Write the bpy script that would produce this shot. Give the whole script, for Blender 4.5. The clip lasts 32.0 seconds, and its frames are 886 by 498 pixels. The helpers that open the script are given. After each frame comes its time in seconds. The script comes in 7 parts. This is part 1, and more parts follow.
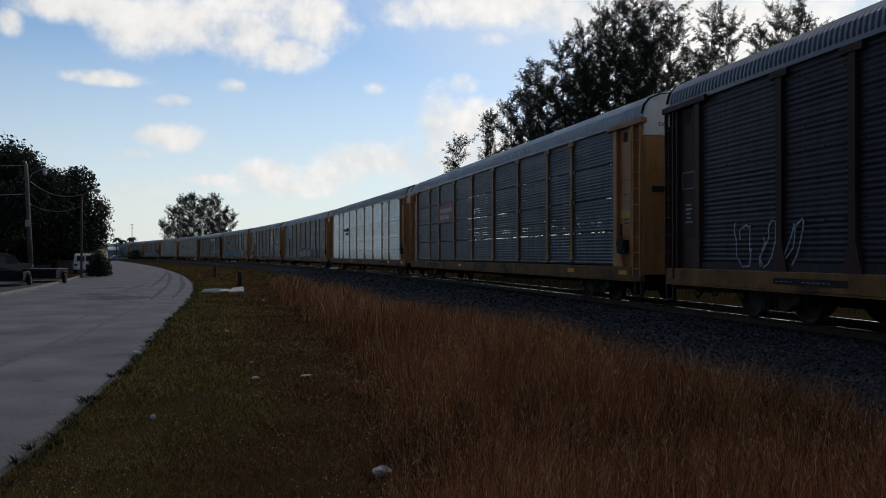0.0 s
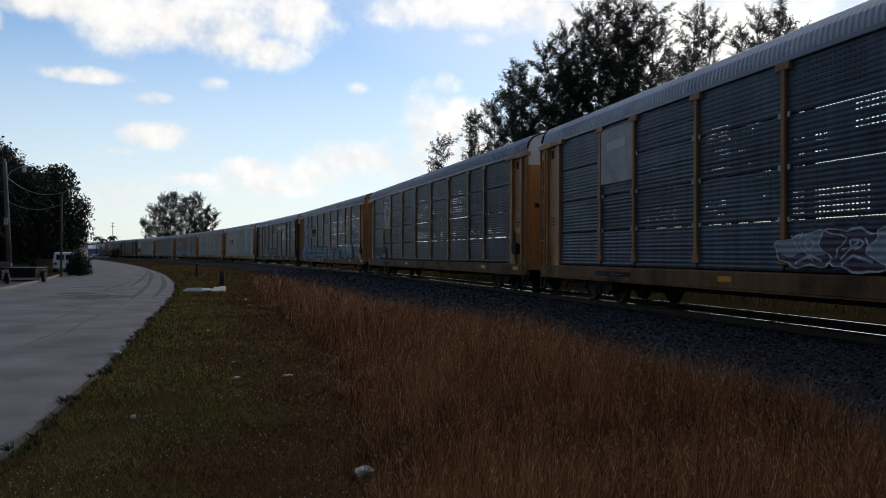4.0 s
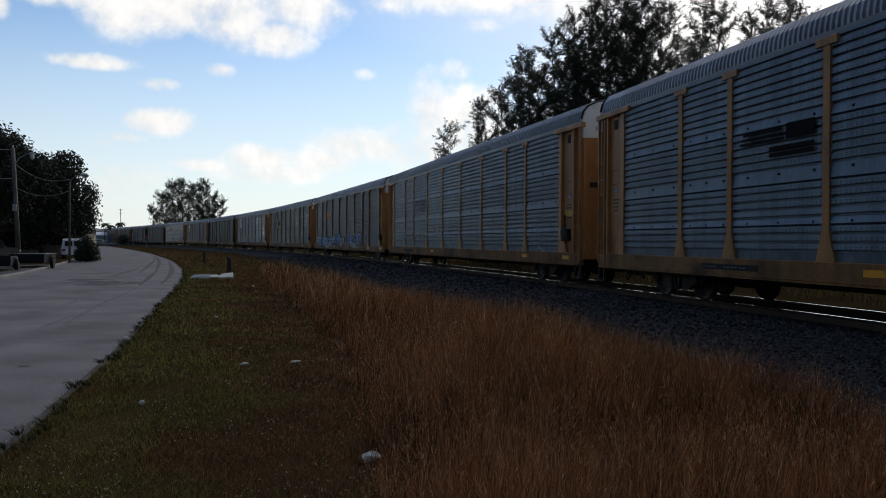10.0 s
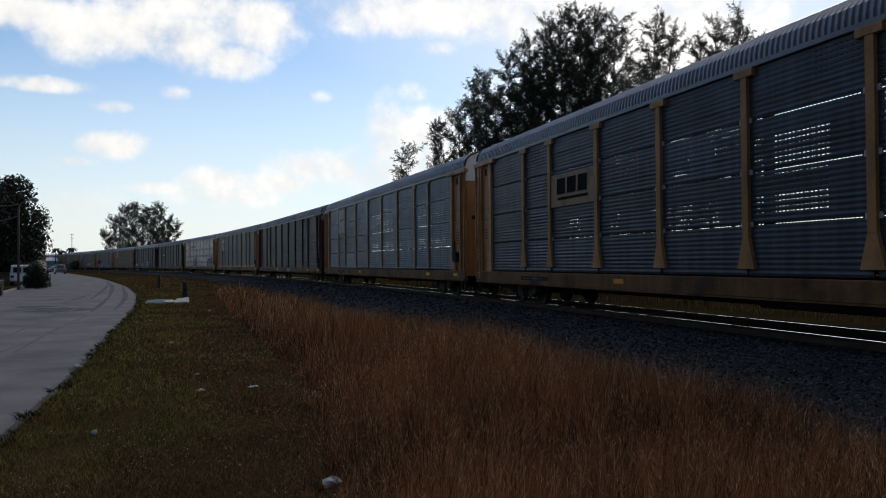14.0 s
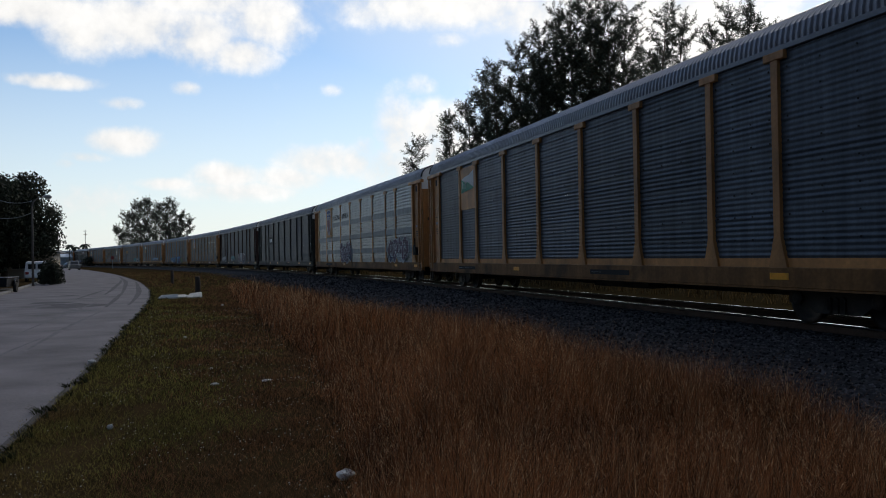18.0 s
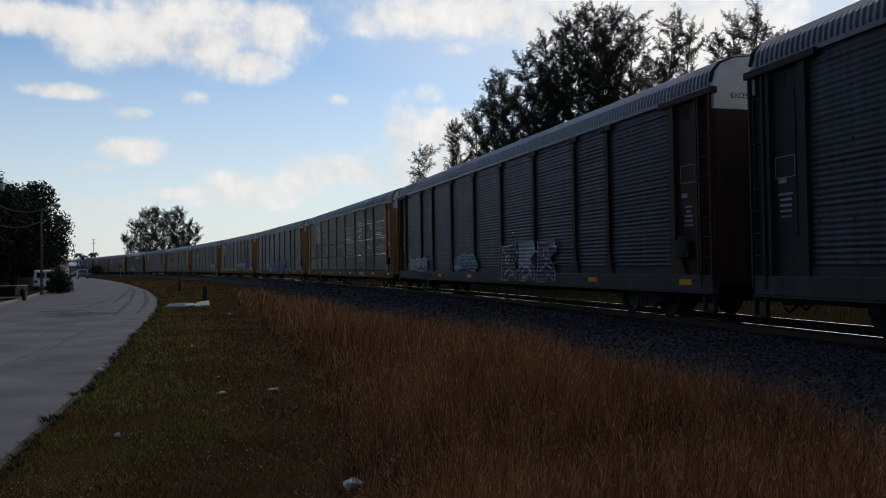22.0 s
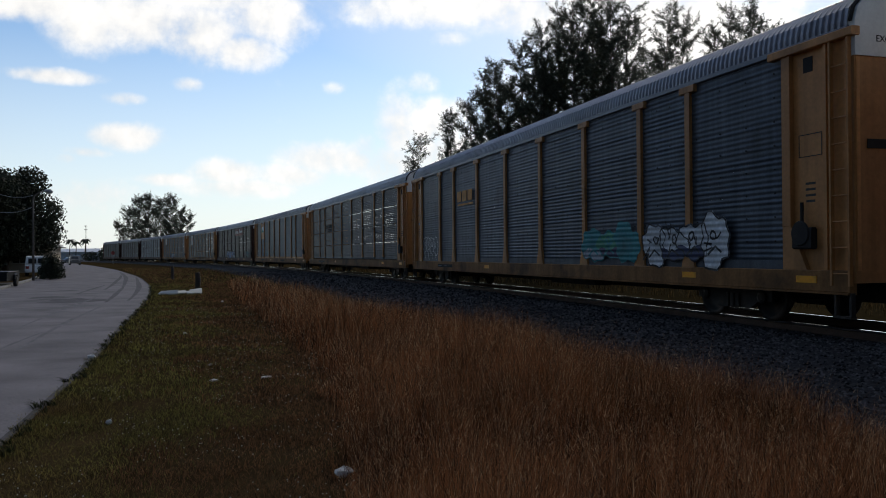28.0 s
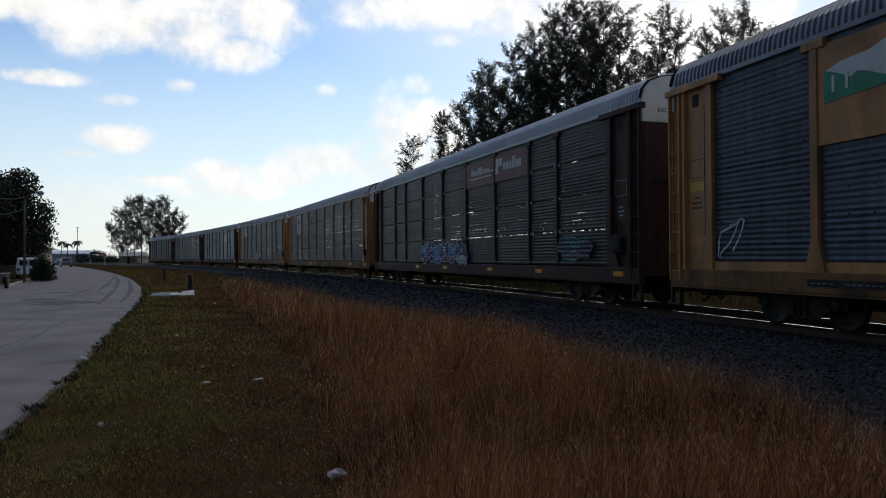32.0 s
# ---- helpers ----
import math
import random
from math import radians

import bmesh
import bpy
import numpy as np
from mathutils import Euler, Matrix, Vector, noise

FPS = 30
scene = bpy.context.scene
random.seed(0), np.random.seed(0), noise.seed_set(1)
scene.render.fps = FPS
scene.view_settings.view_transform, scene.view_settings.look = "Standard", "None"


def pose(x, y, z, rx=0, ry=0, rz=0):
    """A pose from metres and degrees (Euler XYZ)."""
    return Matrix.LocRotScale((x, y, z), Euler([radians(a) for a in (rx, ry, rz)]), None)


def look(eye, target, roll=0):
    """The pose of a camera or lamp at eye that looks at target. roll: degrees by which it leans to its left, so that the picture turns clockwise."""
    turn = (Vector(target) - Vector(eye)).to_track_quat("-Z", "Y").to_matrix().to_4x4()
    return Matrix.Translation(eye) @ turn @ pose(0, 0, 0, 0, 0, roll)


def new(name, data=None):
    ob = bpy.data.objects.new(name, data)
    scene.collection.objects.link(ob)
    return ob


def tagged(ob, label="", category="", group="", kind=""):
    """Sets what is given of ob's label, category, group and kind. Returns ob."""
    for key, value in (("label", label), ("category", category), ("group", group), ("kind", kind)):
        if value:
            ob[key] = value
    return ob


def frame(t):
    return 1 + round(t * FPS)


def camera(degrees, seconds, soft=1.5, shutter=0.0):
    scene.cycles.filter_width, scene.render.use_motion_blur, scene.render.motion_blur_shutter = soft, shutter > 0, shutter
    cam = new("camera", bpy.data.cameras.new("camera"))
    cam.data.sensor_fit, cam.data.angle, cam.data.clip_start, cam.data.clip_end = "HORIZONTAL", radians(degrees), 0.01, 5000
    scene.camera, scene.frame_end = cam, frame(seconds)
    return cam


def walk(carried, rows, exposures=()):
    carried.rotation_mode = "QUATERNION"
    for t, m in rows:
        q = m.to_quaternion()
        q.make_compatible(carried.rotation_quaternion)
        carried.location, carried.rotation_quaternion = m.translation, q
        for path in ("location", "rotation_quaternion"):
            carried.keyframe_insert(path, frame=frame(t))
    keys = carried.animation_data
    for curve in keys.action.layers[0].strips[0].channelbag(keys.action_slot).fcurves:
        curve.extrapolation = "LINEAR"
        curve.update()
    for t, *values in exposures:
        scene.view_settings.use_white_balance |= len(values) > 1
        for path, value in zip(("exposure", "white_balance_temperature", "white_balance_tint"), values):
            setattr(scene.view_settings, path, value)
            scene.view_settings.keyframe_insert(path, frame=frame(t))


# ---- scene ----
EYE_Z = 1.65
cam = camera(58.0, 32.0, 1.0)
# seconds, yaw to the left, pitch up, roll (degrees); a hand-held camera that only turns
TURNS = [
    (0.0, 0.00, 0.40, 0.00),
    (0.5, -0.42, 0.42, -0.12),
    (1.0, -0.69, -0.11, -0.03),
    (1.5, -0.75, -0.06, -0.14),
    (2.0, -0.90, -0.13, -0.06),
    (2.5, -1.00, -0.22, 0.05),
    (3.0, -1.22, -0.50, 0.02),
    (3.5, -1.26, 0.07, 0.25),
    (5.5, -0.87, 0.62, -0.19),
    (6.0, -0.95, -0.13, -0.11),
    (6.5, -0.82, -0.41, 0.06),
    (7.0, -1.04, 0.21, -0.06),
    (7.5, -0.31, 0.06, -0.02),
    (8.0, 0.61, -0.01, 0.13),
    (8.5, 0.34, -0.31, 0.63),
    (9.0, -0.10, -0.24, 0.17),
    (9.5, -0.89, 0.06, 0.13),
    (10.0, -0.71, -0.55, 0.26),
    (10.5, -1.01, -0.60, 0.42),
    (11.0, -1.88, 0.22, 0.27),
    (11.5, -2.05, 0.77, -0.30),
    (12.0, -2.81, 0.48, 0.34),
    (12.5, -3.08, 0.48, -0.23),
    (13.0, -3.51, 0.50, 0.20),
    (13.5, -3.76, 0.77, -0.24),
    (14.0, -3.65, 0.97, -0.45),
    (14.5, -3.51, 1.19, -0.46),
    (16.5, -1.97, 1.16, -0.97),
    (17.0, -2.33, 0.62, -0.79),
    (17.5, -2.34, -0.00, -0.64),
    (18.0, -2.84, 0.44, -1.02),
    (18.5, -2.57, 0.16, -0.84),
    (19.0, -2.43, -0.15, -0.57),
    (19.5, -2.79, 0.47, -1.15),
    (20.0, -2.75, 0.79, -1.44),
    (20.5, -2.79, 1.28, -1.27),
    (21.0, -2.60, 1.65, -1.19),
    (21.5, -2.73, 1.91, -1.01),
    (22.0, -2.35, 1.08, -0.99),
    (22.5, -2.53, 1.06, -1.14),
    (23.0, -2.99, 0.63, -0.71),
    (23.5, -3.71, 0.44, -0.33),
    (24.0, -3.44, 0.38, -0.35),
    (24.5, -3.06, 0.52, -0.22),
    (25.0, -3.05, 0.38, -0.17),
    (25.5, -3.06, -0.04, -0.26),
    (27.5, -2.81, 0.56, -0.17),
    (28.0, -2.81, 0.34, -0.44),
    (28.5, -2.76, 0.39, -0.53),
    (29.0, -2.89, -0.02, -0.60),
    (29.5, -3.03, 0.32, -0.57),
    (30.0, -2.98, 0.28, -0.54),
    (30.5, -3.27, 0.30, -0.59),
    (31.0, -3.20, 0.18, -0.73),
    (31.5, -3.30, 0.42, -0.46),
    (32.0, -3.31, 0.47, -0.44),
]


def aim(yaw, pitch, roll):
    return pose(0, 0, EYE_Z, 90 + pitch, 0, yaw) @ pose(0, 0, 0, 0, 0, roll)


walk(cam, [(t, aim(a, b, c)) for t, a, b, c in TURNS], [(0.0, -0.2), (1.0, 0.0), (16.0, 0.0), (17.0, -0.25), (18.2, 0.0), (21.2, 0.0), (22.0, -0.24), (23.0, -0.16), (24.2, 0.0), (32.0, 0.04)])

# ---- light: a low sun behind clouds, ahead and to the right ----
SUN_AZ, SUN_EL = radians(24), radians(33)


def world_sky():
    w = bpy.data.worlds.new("sky")
    scene.world = w
    w.use_nodes = True
    nt = w.node_tree
    nt.nodes.clear()
    N, Lk = nt.nodes.new, nt.links.new

    def math_(op, a, b=None, c=None, clamp=False):
        n = N("ShaderNodeMath")
        n.operation, n.use_clamp = op, clamp
        for i, v in enumerate((a, b, c)):
            if v is None:
                continue
            if isinstance(v, (int, float)):
                n.inputs[i].default_value = v
            else:
                Lk(v, n.inputs[i])
        return n.outputs[0]

    out, bg = N("ShaderNodeOutputWorld"), N("ShaderNodeBackground")
    Lk(bg.outputs[0], out.inputs[0])
    sky = N("ShaderNodeTexSky")
    sky.sky_type, sky.sun_disc = "NISHITA", False
    sky.sun_elevation, sky.sun_rotation = SUN_EL, SUN_AZ
    sky.air_density, sky.dust_density, sky.ozone_density = 1.0, 0.3, 1.6
    tc = N("ShaderNodeTexCoord")
    sep = N("ShaderNodeSeparateXYZ")
    Lk(tc.outputs["Generated"], sep.inputs[0])
    az = math_("ARCTAN2", sep.outputs[0], sep.outputs[1])
    el = math_("ARCSINE", sep.outputs[2])

    def noise_(scale, detail, rough=0.6):
        n = N("ShaderNodeTexNoise")
        n.inputs["Scale"].default_value, n.inputs["Detail"].default_value = scale, detail
        n.inputs["Roughness"].default_value = rough
        Lk(tc.outputs["Generated"], n.inputs["Vector"])
        return n.outputs["Fac"]

    rough, fine = noise_(15, 9, 0.54), noise_(46, 6, 0.56)
    wob = math_("MULTIPLY", math_("SUBTRACT", rough, 0.5), 3.6)
    wob = math_("ADD", wob, math_("MULTIPLY", math_("SUBTRACT", fine, 0.5), 1.7))
    # clouds ahead: azimuth, elevation, half width, half height (radians), thickness
    clouds = [(-0.499, 0.253, 0.015, 0.015, 1), (-0.428, 0.276, 0.094, 0.019, 1), (-0.368, 0.262, 0.046, 0.03, 1), (-0.311, 0.27, 0.071, 0.032, 1), (-0.246, 0.262, 0.057, 0.036, 1),
              (-0.195, 0.244, 0.042, 0.022, 1), (-0.168, 0.286, 0.055, 0.036, 1), (-0.239, 0.301, 0.127, 0.019, 0.9), (-0.035, 0.295, 0.039, 0.016, 0.8), 
              (-0.404, 0.201, 0.044, 0.008, 0.9),  (-0.259, 0.202, 0.016, 0.008, 0.7),
              (-0.33, 0.181, 0.02, 0.007, 0.7), (-0.33, 0.138, 0.041, 0.015, 0.95), (-0.371, 0.119, 0.023, 0.006, 0.7), (-0.39, 0.111, 0.012, 0.006, 0.6), (-0.084, 0.204, 0.011, 0.006, 0.4),
              (-0.367, 0.07, 0.043, 0.018, 0.45), (-0.282, 0.09, 0.029, 0.007, 0.7), (-0.215, 0.1, 0.037, 0.015, 0.9), (-0.198, 0.082, 0.065, 0.011, 0.7), (-0.136, 0.098, 0.042, 0.014, 0.8),
              (-0.098, 0.118, 0.053, 0.02, 0.9), (-0.056, 0.117, 0.032, 0.02, 0.9), (-0.044, 0.133, 0.016, 0.016, 0.8), (-0.006, 0.155, 0.028, 0.044, 1), (-0.017, 0.112, 0.042, 0.028, 0.95),
              (0.04, 0.158, 0.053, 0.032, 1), (0.054, 0.124, 0.067, 0.035, 1), (0.07, 0.304, 0.16, 0.028, 1.1), (0.193, 0.291, 0.116, 0.031, 1), (0.319, 0.257, 0.166, 0.087, 1.1),
              (0.207, 0.192, 0.102, 0.062, 0.7), (0.061, 0.263, 0.021, 0.01, 0.5), (0.022, 0.21, 0.021, 0.01, 0.4), (0.42, 0.62, 0.55, 0.30, 1.3)]
    mask = None
    for a, e, ra, re, thick in clouds:
        du = math_("MULTIPLY", math_("SUBTRACT", az, a), 1 / ra)
        dv = math_("MULTIPLY", math_("SUBTRACT", el, e), 1 / re)
        d2 = math_("MULTIPLY_ADD", du, du, math_("MULTIPLY", dv, dv))
        v = math_("MULTIPLY", math_("SUBTRACT", 1.45, d2), thick)
        mask = v if mask is None else math_("MAXIMUM", mask, v)
    # loose cloud over the rest of the sky
    rest = math_("MULTIPLY_ADD", noise_(2.3, 5, 0.55), 5.0, -2.5)
    away = math_("SUBTRACT", math_("ABSOLUTE", az), 0.75, clamp=True)
    high = math_("SUBTRACT", el, 0.45, clamp=True)
    out_of_view = math_("MULTIPLY", math_("ADD", away, high), 6.0, clamp=True)
    mask = math_("MAXIMUM", mask, math_("SUBTRACT", math_("MULTIPLY", rest, out_of_view), math_("SUBTRACT", 1.0, out_of_view)))
    mask = math_("ADD", math_("MAXIMUM", mask, -1.5), wob)
    ramp = N("ShaderNodeMapRange")
    ramp.interpolation_type = "SMOOTHERSTEP"
    for i, v in ((1, -0.45), (2, 1.85), (3, 0.0), (4, 1.0)):
        ramp.inputs[i].default_value = v
    Lk(mask, ramp.inputs[0])
    cover = ramp.outputs[0]
    # haze near the horizon
    haze = math_("MULTIPLY", math_("SUBTRACT", 0.25, el, clamp=True), 3.4, clamp=True)
    toward = N("ShaderNodeVectorMath")
    toward.operation = "DOT_PRODUCT"
    Lk(tc.outputs["Generated"], toward.inputs[0])
    toward.inputs[1].default_value = (math.sin(SUN_AZ) * math.cos(SUN_EL), math.cos(SUN_AZ) * math.cos(SUN_EL), math.sin(SUN_EL))
    glow = math_("MULTIPLY", math_("SUBTRACT", toward.outputs["Value"], 0.84, clamp=True), 5.0, clamp=True)
    haze = math_("MAXIMUM", haze, glow)
    # clouds near the sun are brighter than those away from it
    near = math_("POWER", math_("MULTIPLY_ADD", toward.outputs["Value"], 0.5, 0.5, clamp=True), 4.0)
    side = N("ShaderNodeMapRange")
    side.interpolation_type = "SMOOTHSTEP"
    for i, v in ((1, -0.1), (2, 0.66), (3, 0.05), (4, 0.90)):
        side.inputs[i].default_value = v
    Lk(toward.outputs["Value"], side.inputs[0])
    lum = math_("MULTIPLY_ADD", near, CLOUD_SUNWARD, side.outputs[0])
    lum = math_("MULTIPLY", lum, math_("MULTIPLY_ADD", fine, 0.25, math_("MULTIPLY_ADD", rough, 0.5, 0.47)))
    cloud = N("ShaderNodeVectorMath")
    cloud.operation = "SCALE"
    cloud.inputs[0].default_value = (1.0, 0.988, 0.968)
    Lk(lum, cloud.inputs[3])
    blue = N("ShaderNodeVectorMath")
    blue.operation = "SCALE"
    tinted = N("ShaderNodeVectorMath")
    tinted.operation = "MULTIPLY"
    Lk(sky.outputs[0], tinted.inputs[0])
    tinted.inputs[1].default_value = (0.93, 1.0, 1.07)
    Lk(tinted.outputs[0], blue.inputs[0])
    Lk(math_("MULTIPLY_ADD", side.outputs[0], SKY_STRENGTH * 0.72, SKY_STRENGTH * 0.38), blue.inputs[3])
    hz = N("ShaderNodeMix")
    hz.data_type = "RGBA"
    Lk(haze, hz.inputs[0])
    Lk(blue.outputs[0], hz.inputs[6])
    hc = N("ShaderNodeVectorMath")
    hc.operation = "SCALE"
    hc.inputs[0].default_value = (0.93, 0.98, 1.0)
    Lk(side.outputs[0], hc.inputs[3])
    Lk(hc.outputs[0], hz.inputs[7])
    mix = N("ShaderNodeMix")
    mix.data_type = "RGBA"
    Lk(cover, mix.inputs[0])
    Lk(hz.outputs[2], mix.inputs[6])
    Lk(cloud.outputs[0], mix.inputs[7])
    Lk(mix.outputs[2], bg.inputs[0])
    bg.inputs[1].default_value = 1.0


SKY_STRENGTH, CLOUD_SUNWARD = 0.112, 0.36
world_sky()
sun = new("sun", bpy.data.lights.new("sun", "SUN"))
sun.data.energy, sun.data.angle, sun.data.color = 1.0, radians(16), (1.0, 0.88, 0.70)
sun.matrix_world = look((math.sin(SUN_AZ) * math.cos(SUN_EL) * 300, math.cos(SUN_AZ) * math.cos(SUN_EL) * 300, math.sin(SUN_EL) * 300), (0, 0, 0))
scene.view_settings.exposure = 0.0

# ---- materials ----
def material(name, base, rough=0.7, metal=0.0, grain=(30, 0.15), stain=(1.2, 0.2), tint=None, bump=0.0, bump_scale=60, per_object=0.0, per_island=0.0, streak=0.0, transl=0.0, ribs=0.0, spec=0.5):
    """A worn surface: base colour with grain, stains towards tint, bump and small differences from piece to piece."""
    m = bpy.data.materials.new(name)
    m.use_nodes = True
    nt = m.node_tree
    N, Lk = nt.nodes.new, nt.links.new
    bsdf = nt.nodes["Principled BSDF"]
    tc = N("ShaderNodeTexCoord")

    def noise_(scale, detail=4, vec=None):
        n = N("ShaderNodeTexNoise")
        n.inputs["Scale"].default_value, n.inputs["Detail"].default_value = scale, detail
        Lk(vec or tc.outputs["Object"], n.inputs["Vector"])
        return n.outputs["Fac"]

    def scaled(fac, amount):
        n = N("ShaderNodeMapRange")
        n.inputs[1].default_value, n.inputs[2].default_value = 0.25, 0.75
        n.inputs[3].default_value, n.inputs[4].default_value = 1 - amount, 1 + amount
        Lk(fac, n.inputs[0])
        return n.outputs[0]

    def mul(a, b):
        n = N("ShaderNodeMath")
        n.operation = "MULTIPLY"
        Lk(a, n.inputs[0]), Lk(b, n.inputs[1])
        return n.outputs[0]

    value = mul(scaled(noise_(grain[0]), grain[1]), scaled(noise_(stain[0], 6), stain[1]))
    if streak:
        mp = N("ShaderNodeMapping")
        mp.inputs["Scale"].default_value = (5.0, 5.0, 0.25)
        Lk(tc.outputs["Object"], mp.inputs["Vector"])
        value = mul(value, scaled(noise_(1.0, 5, mp.outputs[0]), streak))
    if per_object:
        oi = N("ShaderNodeObjectInfo")
        value = mul(value, scaled(oi.outputs["Random"], per_object))
    if per_island:
        ge = N("ShaderNodeNewGeometry")
        value = mul(value, scaled(ge.outputs["Random Per Island"], per_island))
    col = N("ShaderNodeMix")
    col.data_type = "RGBA"
    other = tint or tuple(c * 0.55 for c in base)
    col.inputs[6].default_value, col.inputs[7].default_value = (*base, 1), (*other, 1)
    sm = N("ShaderNodeMapRange")
    sm.interpolation_type = "SMOOTHSTEP"
    sm.inputs[1].default_value, sm.inputs[2].default_value, sm.inputs[4].default_value = 0.5, 0.72, 0.8
    Lk(noise_(stain[0] * 0.7, 7), sm.inputs[0])
    Lk(sm.outputs[0], col.inputs[0])
    sc = N("ShaderNodeVectorMath")
    sc.operation = "SCALE"
    Lk(col.outputs[2], sc.inputs[0]), Lk(value, sc.inputs[3])
    Lk(sc.outputs[0], bsdf.inputs["Base Color"])
    bsdf.inputs["Specular IOR Level"].default_value = spec
    bsdf.inputs["Roughness"].default_value, bsdf.inputs["Metallic"].default_value = rough, metal
    height = None
    if bump:
        height = noise_(bump_scale, 5)
    if ribs:
        wv = N("ShaderNodeTexWave")
        wv.bands_direction = "Z"
        wv.inputs["Scale"].default_value = ribs
        Lk(tc.outputs["Object"], wv.inputs["Vector"])
        height = wv.outputs["Fac"]
    if height is not None:
        b = N("ShaderNodeBump")
        b.inputs["Strength"].default_value, b.inputs["Distance"].default_value = bump or 0.6, 0.02
        Lk(height, b.inputs["Height"])
        Lk(b.outputs[0], bsdf.inputs["Normal"])
    if transl:
        tr, mx = N("ShaderNodeBsdfTranslucent"), N("ShaderNodeMixShader")
        Lk(sc.outputs[0], tr.inputs[0])
        mx.inputs[0].default_value = transl
        Lk(bsdf.outputs[0], mx.inputs[1]), Lk(tr.outputs[0], mx.inputs[2])
        Lk(mx.outputs[0], nt.nodes["Material Output"].inputs[0])
    return m


PAINT = {
    "yellow": material("weathered_yellow_paint", (0.50, 0.228, 0.076), 0.5, 0, (14, 0.12), (1.5, 0.18), (0.26, 0.125, 0.045), 0.08, 40, 0.12, 0, 0.18, spec=0.3),
    "brown": material("weathered_brown_paint", (0.066, 0.029, 0.023), 0.6, 0, (14, 0.15), (1.5, 0.2), (0.05, 0.028, 0.022), 0.08, 40, 0.12, 0, 0.2, spec=0.2),
    "green": material("dark_green_paint", (0.028, 0.034, 0.034), 0.6, 0, (14, 0.15), (1.5, 0.2), (0.05, 0.045, 0.035), 0.08, 40, 0.1, 0, 0.2, spec=0.2),
    "dirty": material("grimy_yellow_paint", (0.24, 0.115, 0.04), 0.65, 0, (14, 0.2), (1.5, 0.3), (0.06, 0.035, 0.018), 0.08, 40, 0.15, 0, 0.25, spec=0.2),
    "grey": material("grey_paint", (0.07, 0.066, 0.06), 0.6, 0, (14, 0.15), (1.5, 0.2), (0.06, 0.05, 0.04), 0.08, 40, 0.1, 0, 0.2, spec=0.2),
}
PANEL = {
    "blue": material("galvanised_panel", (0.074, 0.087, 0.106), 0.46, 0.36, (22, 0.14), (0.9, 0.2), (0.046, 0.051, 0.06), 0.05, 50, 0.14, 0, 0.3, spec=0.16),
    "silver": material("bright_galvanised_panel", (0.60, 0.65, 0.69), 0.34, 0.55, (22, 0.12), (0.9, 0.16), (0.42, 0.46, 0.49), 0.05, 50, 0.12, 0, 0.25, spec=0.3),
    "mid": material("weathered_silver_panel", (0.215, 0.245, 0.28), 0.36, 0.5, (22, 0.14), (0.9, 0.2), (0.14, 0.155, 0.175), 0.05, 50, 0.12, 0, 0.3, spec=0.3),
    "dull": material("dull_galvanised_panel", (0.140, 0.175, 0.215), 0.46, 0.44, (22, 0.14), (0.9, 0.2), (0.09, 0.11, 0.13), 0.05, 50, 0.12, 0, 0.3, spec=0.16),
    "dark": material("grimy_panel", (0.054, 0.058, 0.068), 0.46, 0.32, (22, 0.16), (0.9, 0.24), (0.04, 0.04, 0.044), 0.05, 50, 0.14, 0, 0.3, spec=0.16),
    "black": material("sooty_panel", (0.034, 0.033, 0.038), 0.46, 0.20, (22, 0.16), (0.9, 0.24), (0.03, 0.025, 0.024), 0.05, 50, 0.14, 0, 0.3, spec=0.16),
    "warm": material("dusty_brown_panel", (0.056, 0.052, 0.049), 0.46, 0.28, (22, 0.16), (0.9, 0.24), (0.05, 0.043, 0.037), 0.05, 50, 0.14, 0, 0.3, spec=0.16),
}
ROOF = {
    "grey": material("galvanised_roof", (0.25, 0.255, 0.29), 0.42, 0.3, (9, 0.1), (0.6, 0.15), (0.15, 0.15, 0.17), 0, 50, 0.15),
    "white": material("white_painted_roof", (0.66, 0.68, 0.72), 0.5, 0.0, (9, 0.08), (0.6, 0.1), (0.4, 0.4, 0.42), 0, 50, 0.1),
    "patchy": material("peeling_white_roof", (0.46, 0.47, 0.51), 0.5, 0.1, (9, 0.2), (1.4, 0.35), (0.25, 0.25, 0.28), 0, 50, 0.1),
    "dark": material("dull_roof", (0.18, 0.19, 0.22), 0.45, 0.3, (9, 0.1), (0.6, 0.2), (0.20, 0.20, 0.22), 0, 50, 0.1),
}
WHITE = material("chalky_white_paint", (0.72, 0.72, 0.70), 0.6, 0, (20, 0.06), (2, 0.12), (0.5, 0.48, 0.44))
BLACK = material("sooty_black", (0.012, 0.011, 0.011), 0.8, 0, (20, 0.2), (2, 0.3), (0.04, 0.03, 0.022))
GRIME = material("oily_steel", (0.02, 0.017, 0.015), 0.6, 0.3, (25, 0.25), (3, 0.3), (0.07, 0.045, 0.03), 0.2, 60)
RAIL_STEEL = material("rail_steel", (0.60, 0.59, 0.57), 0.10, 1.0, (30, 0.08), (4, 0.1), (0.22, 0.2, 0.19))
RAIL_RUST = material("rusty_rail_web", (0.10, 0.055, 0.035), 0.8, 0.1, (40, 0.25), (3, 0.25))
ORANGE = material("orange_lettering", (0.62, 0.27, 0.04), 0.6, 0, (20, 0.1), (3, 0.15))
AMBER = material("amber_reflector", (0.95, 0.40, 0.02), 0.3, 0, (20, 0.05), (5, 0.08))
SIGN_RED = material("faded_red_sign", (0.36, 0.06, 0.055), 0.55, 0, (20, 0.1), (3, 0.15))
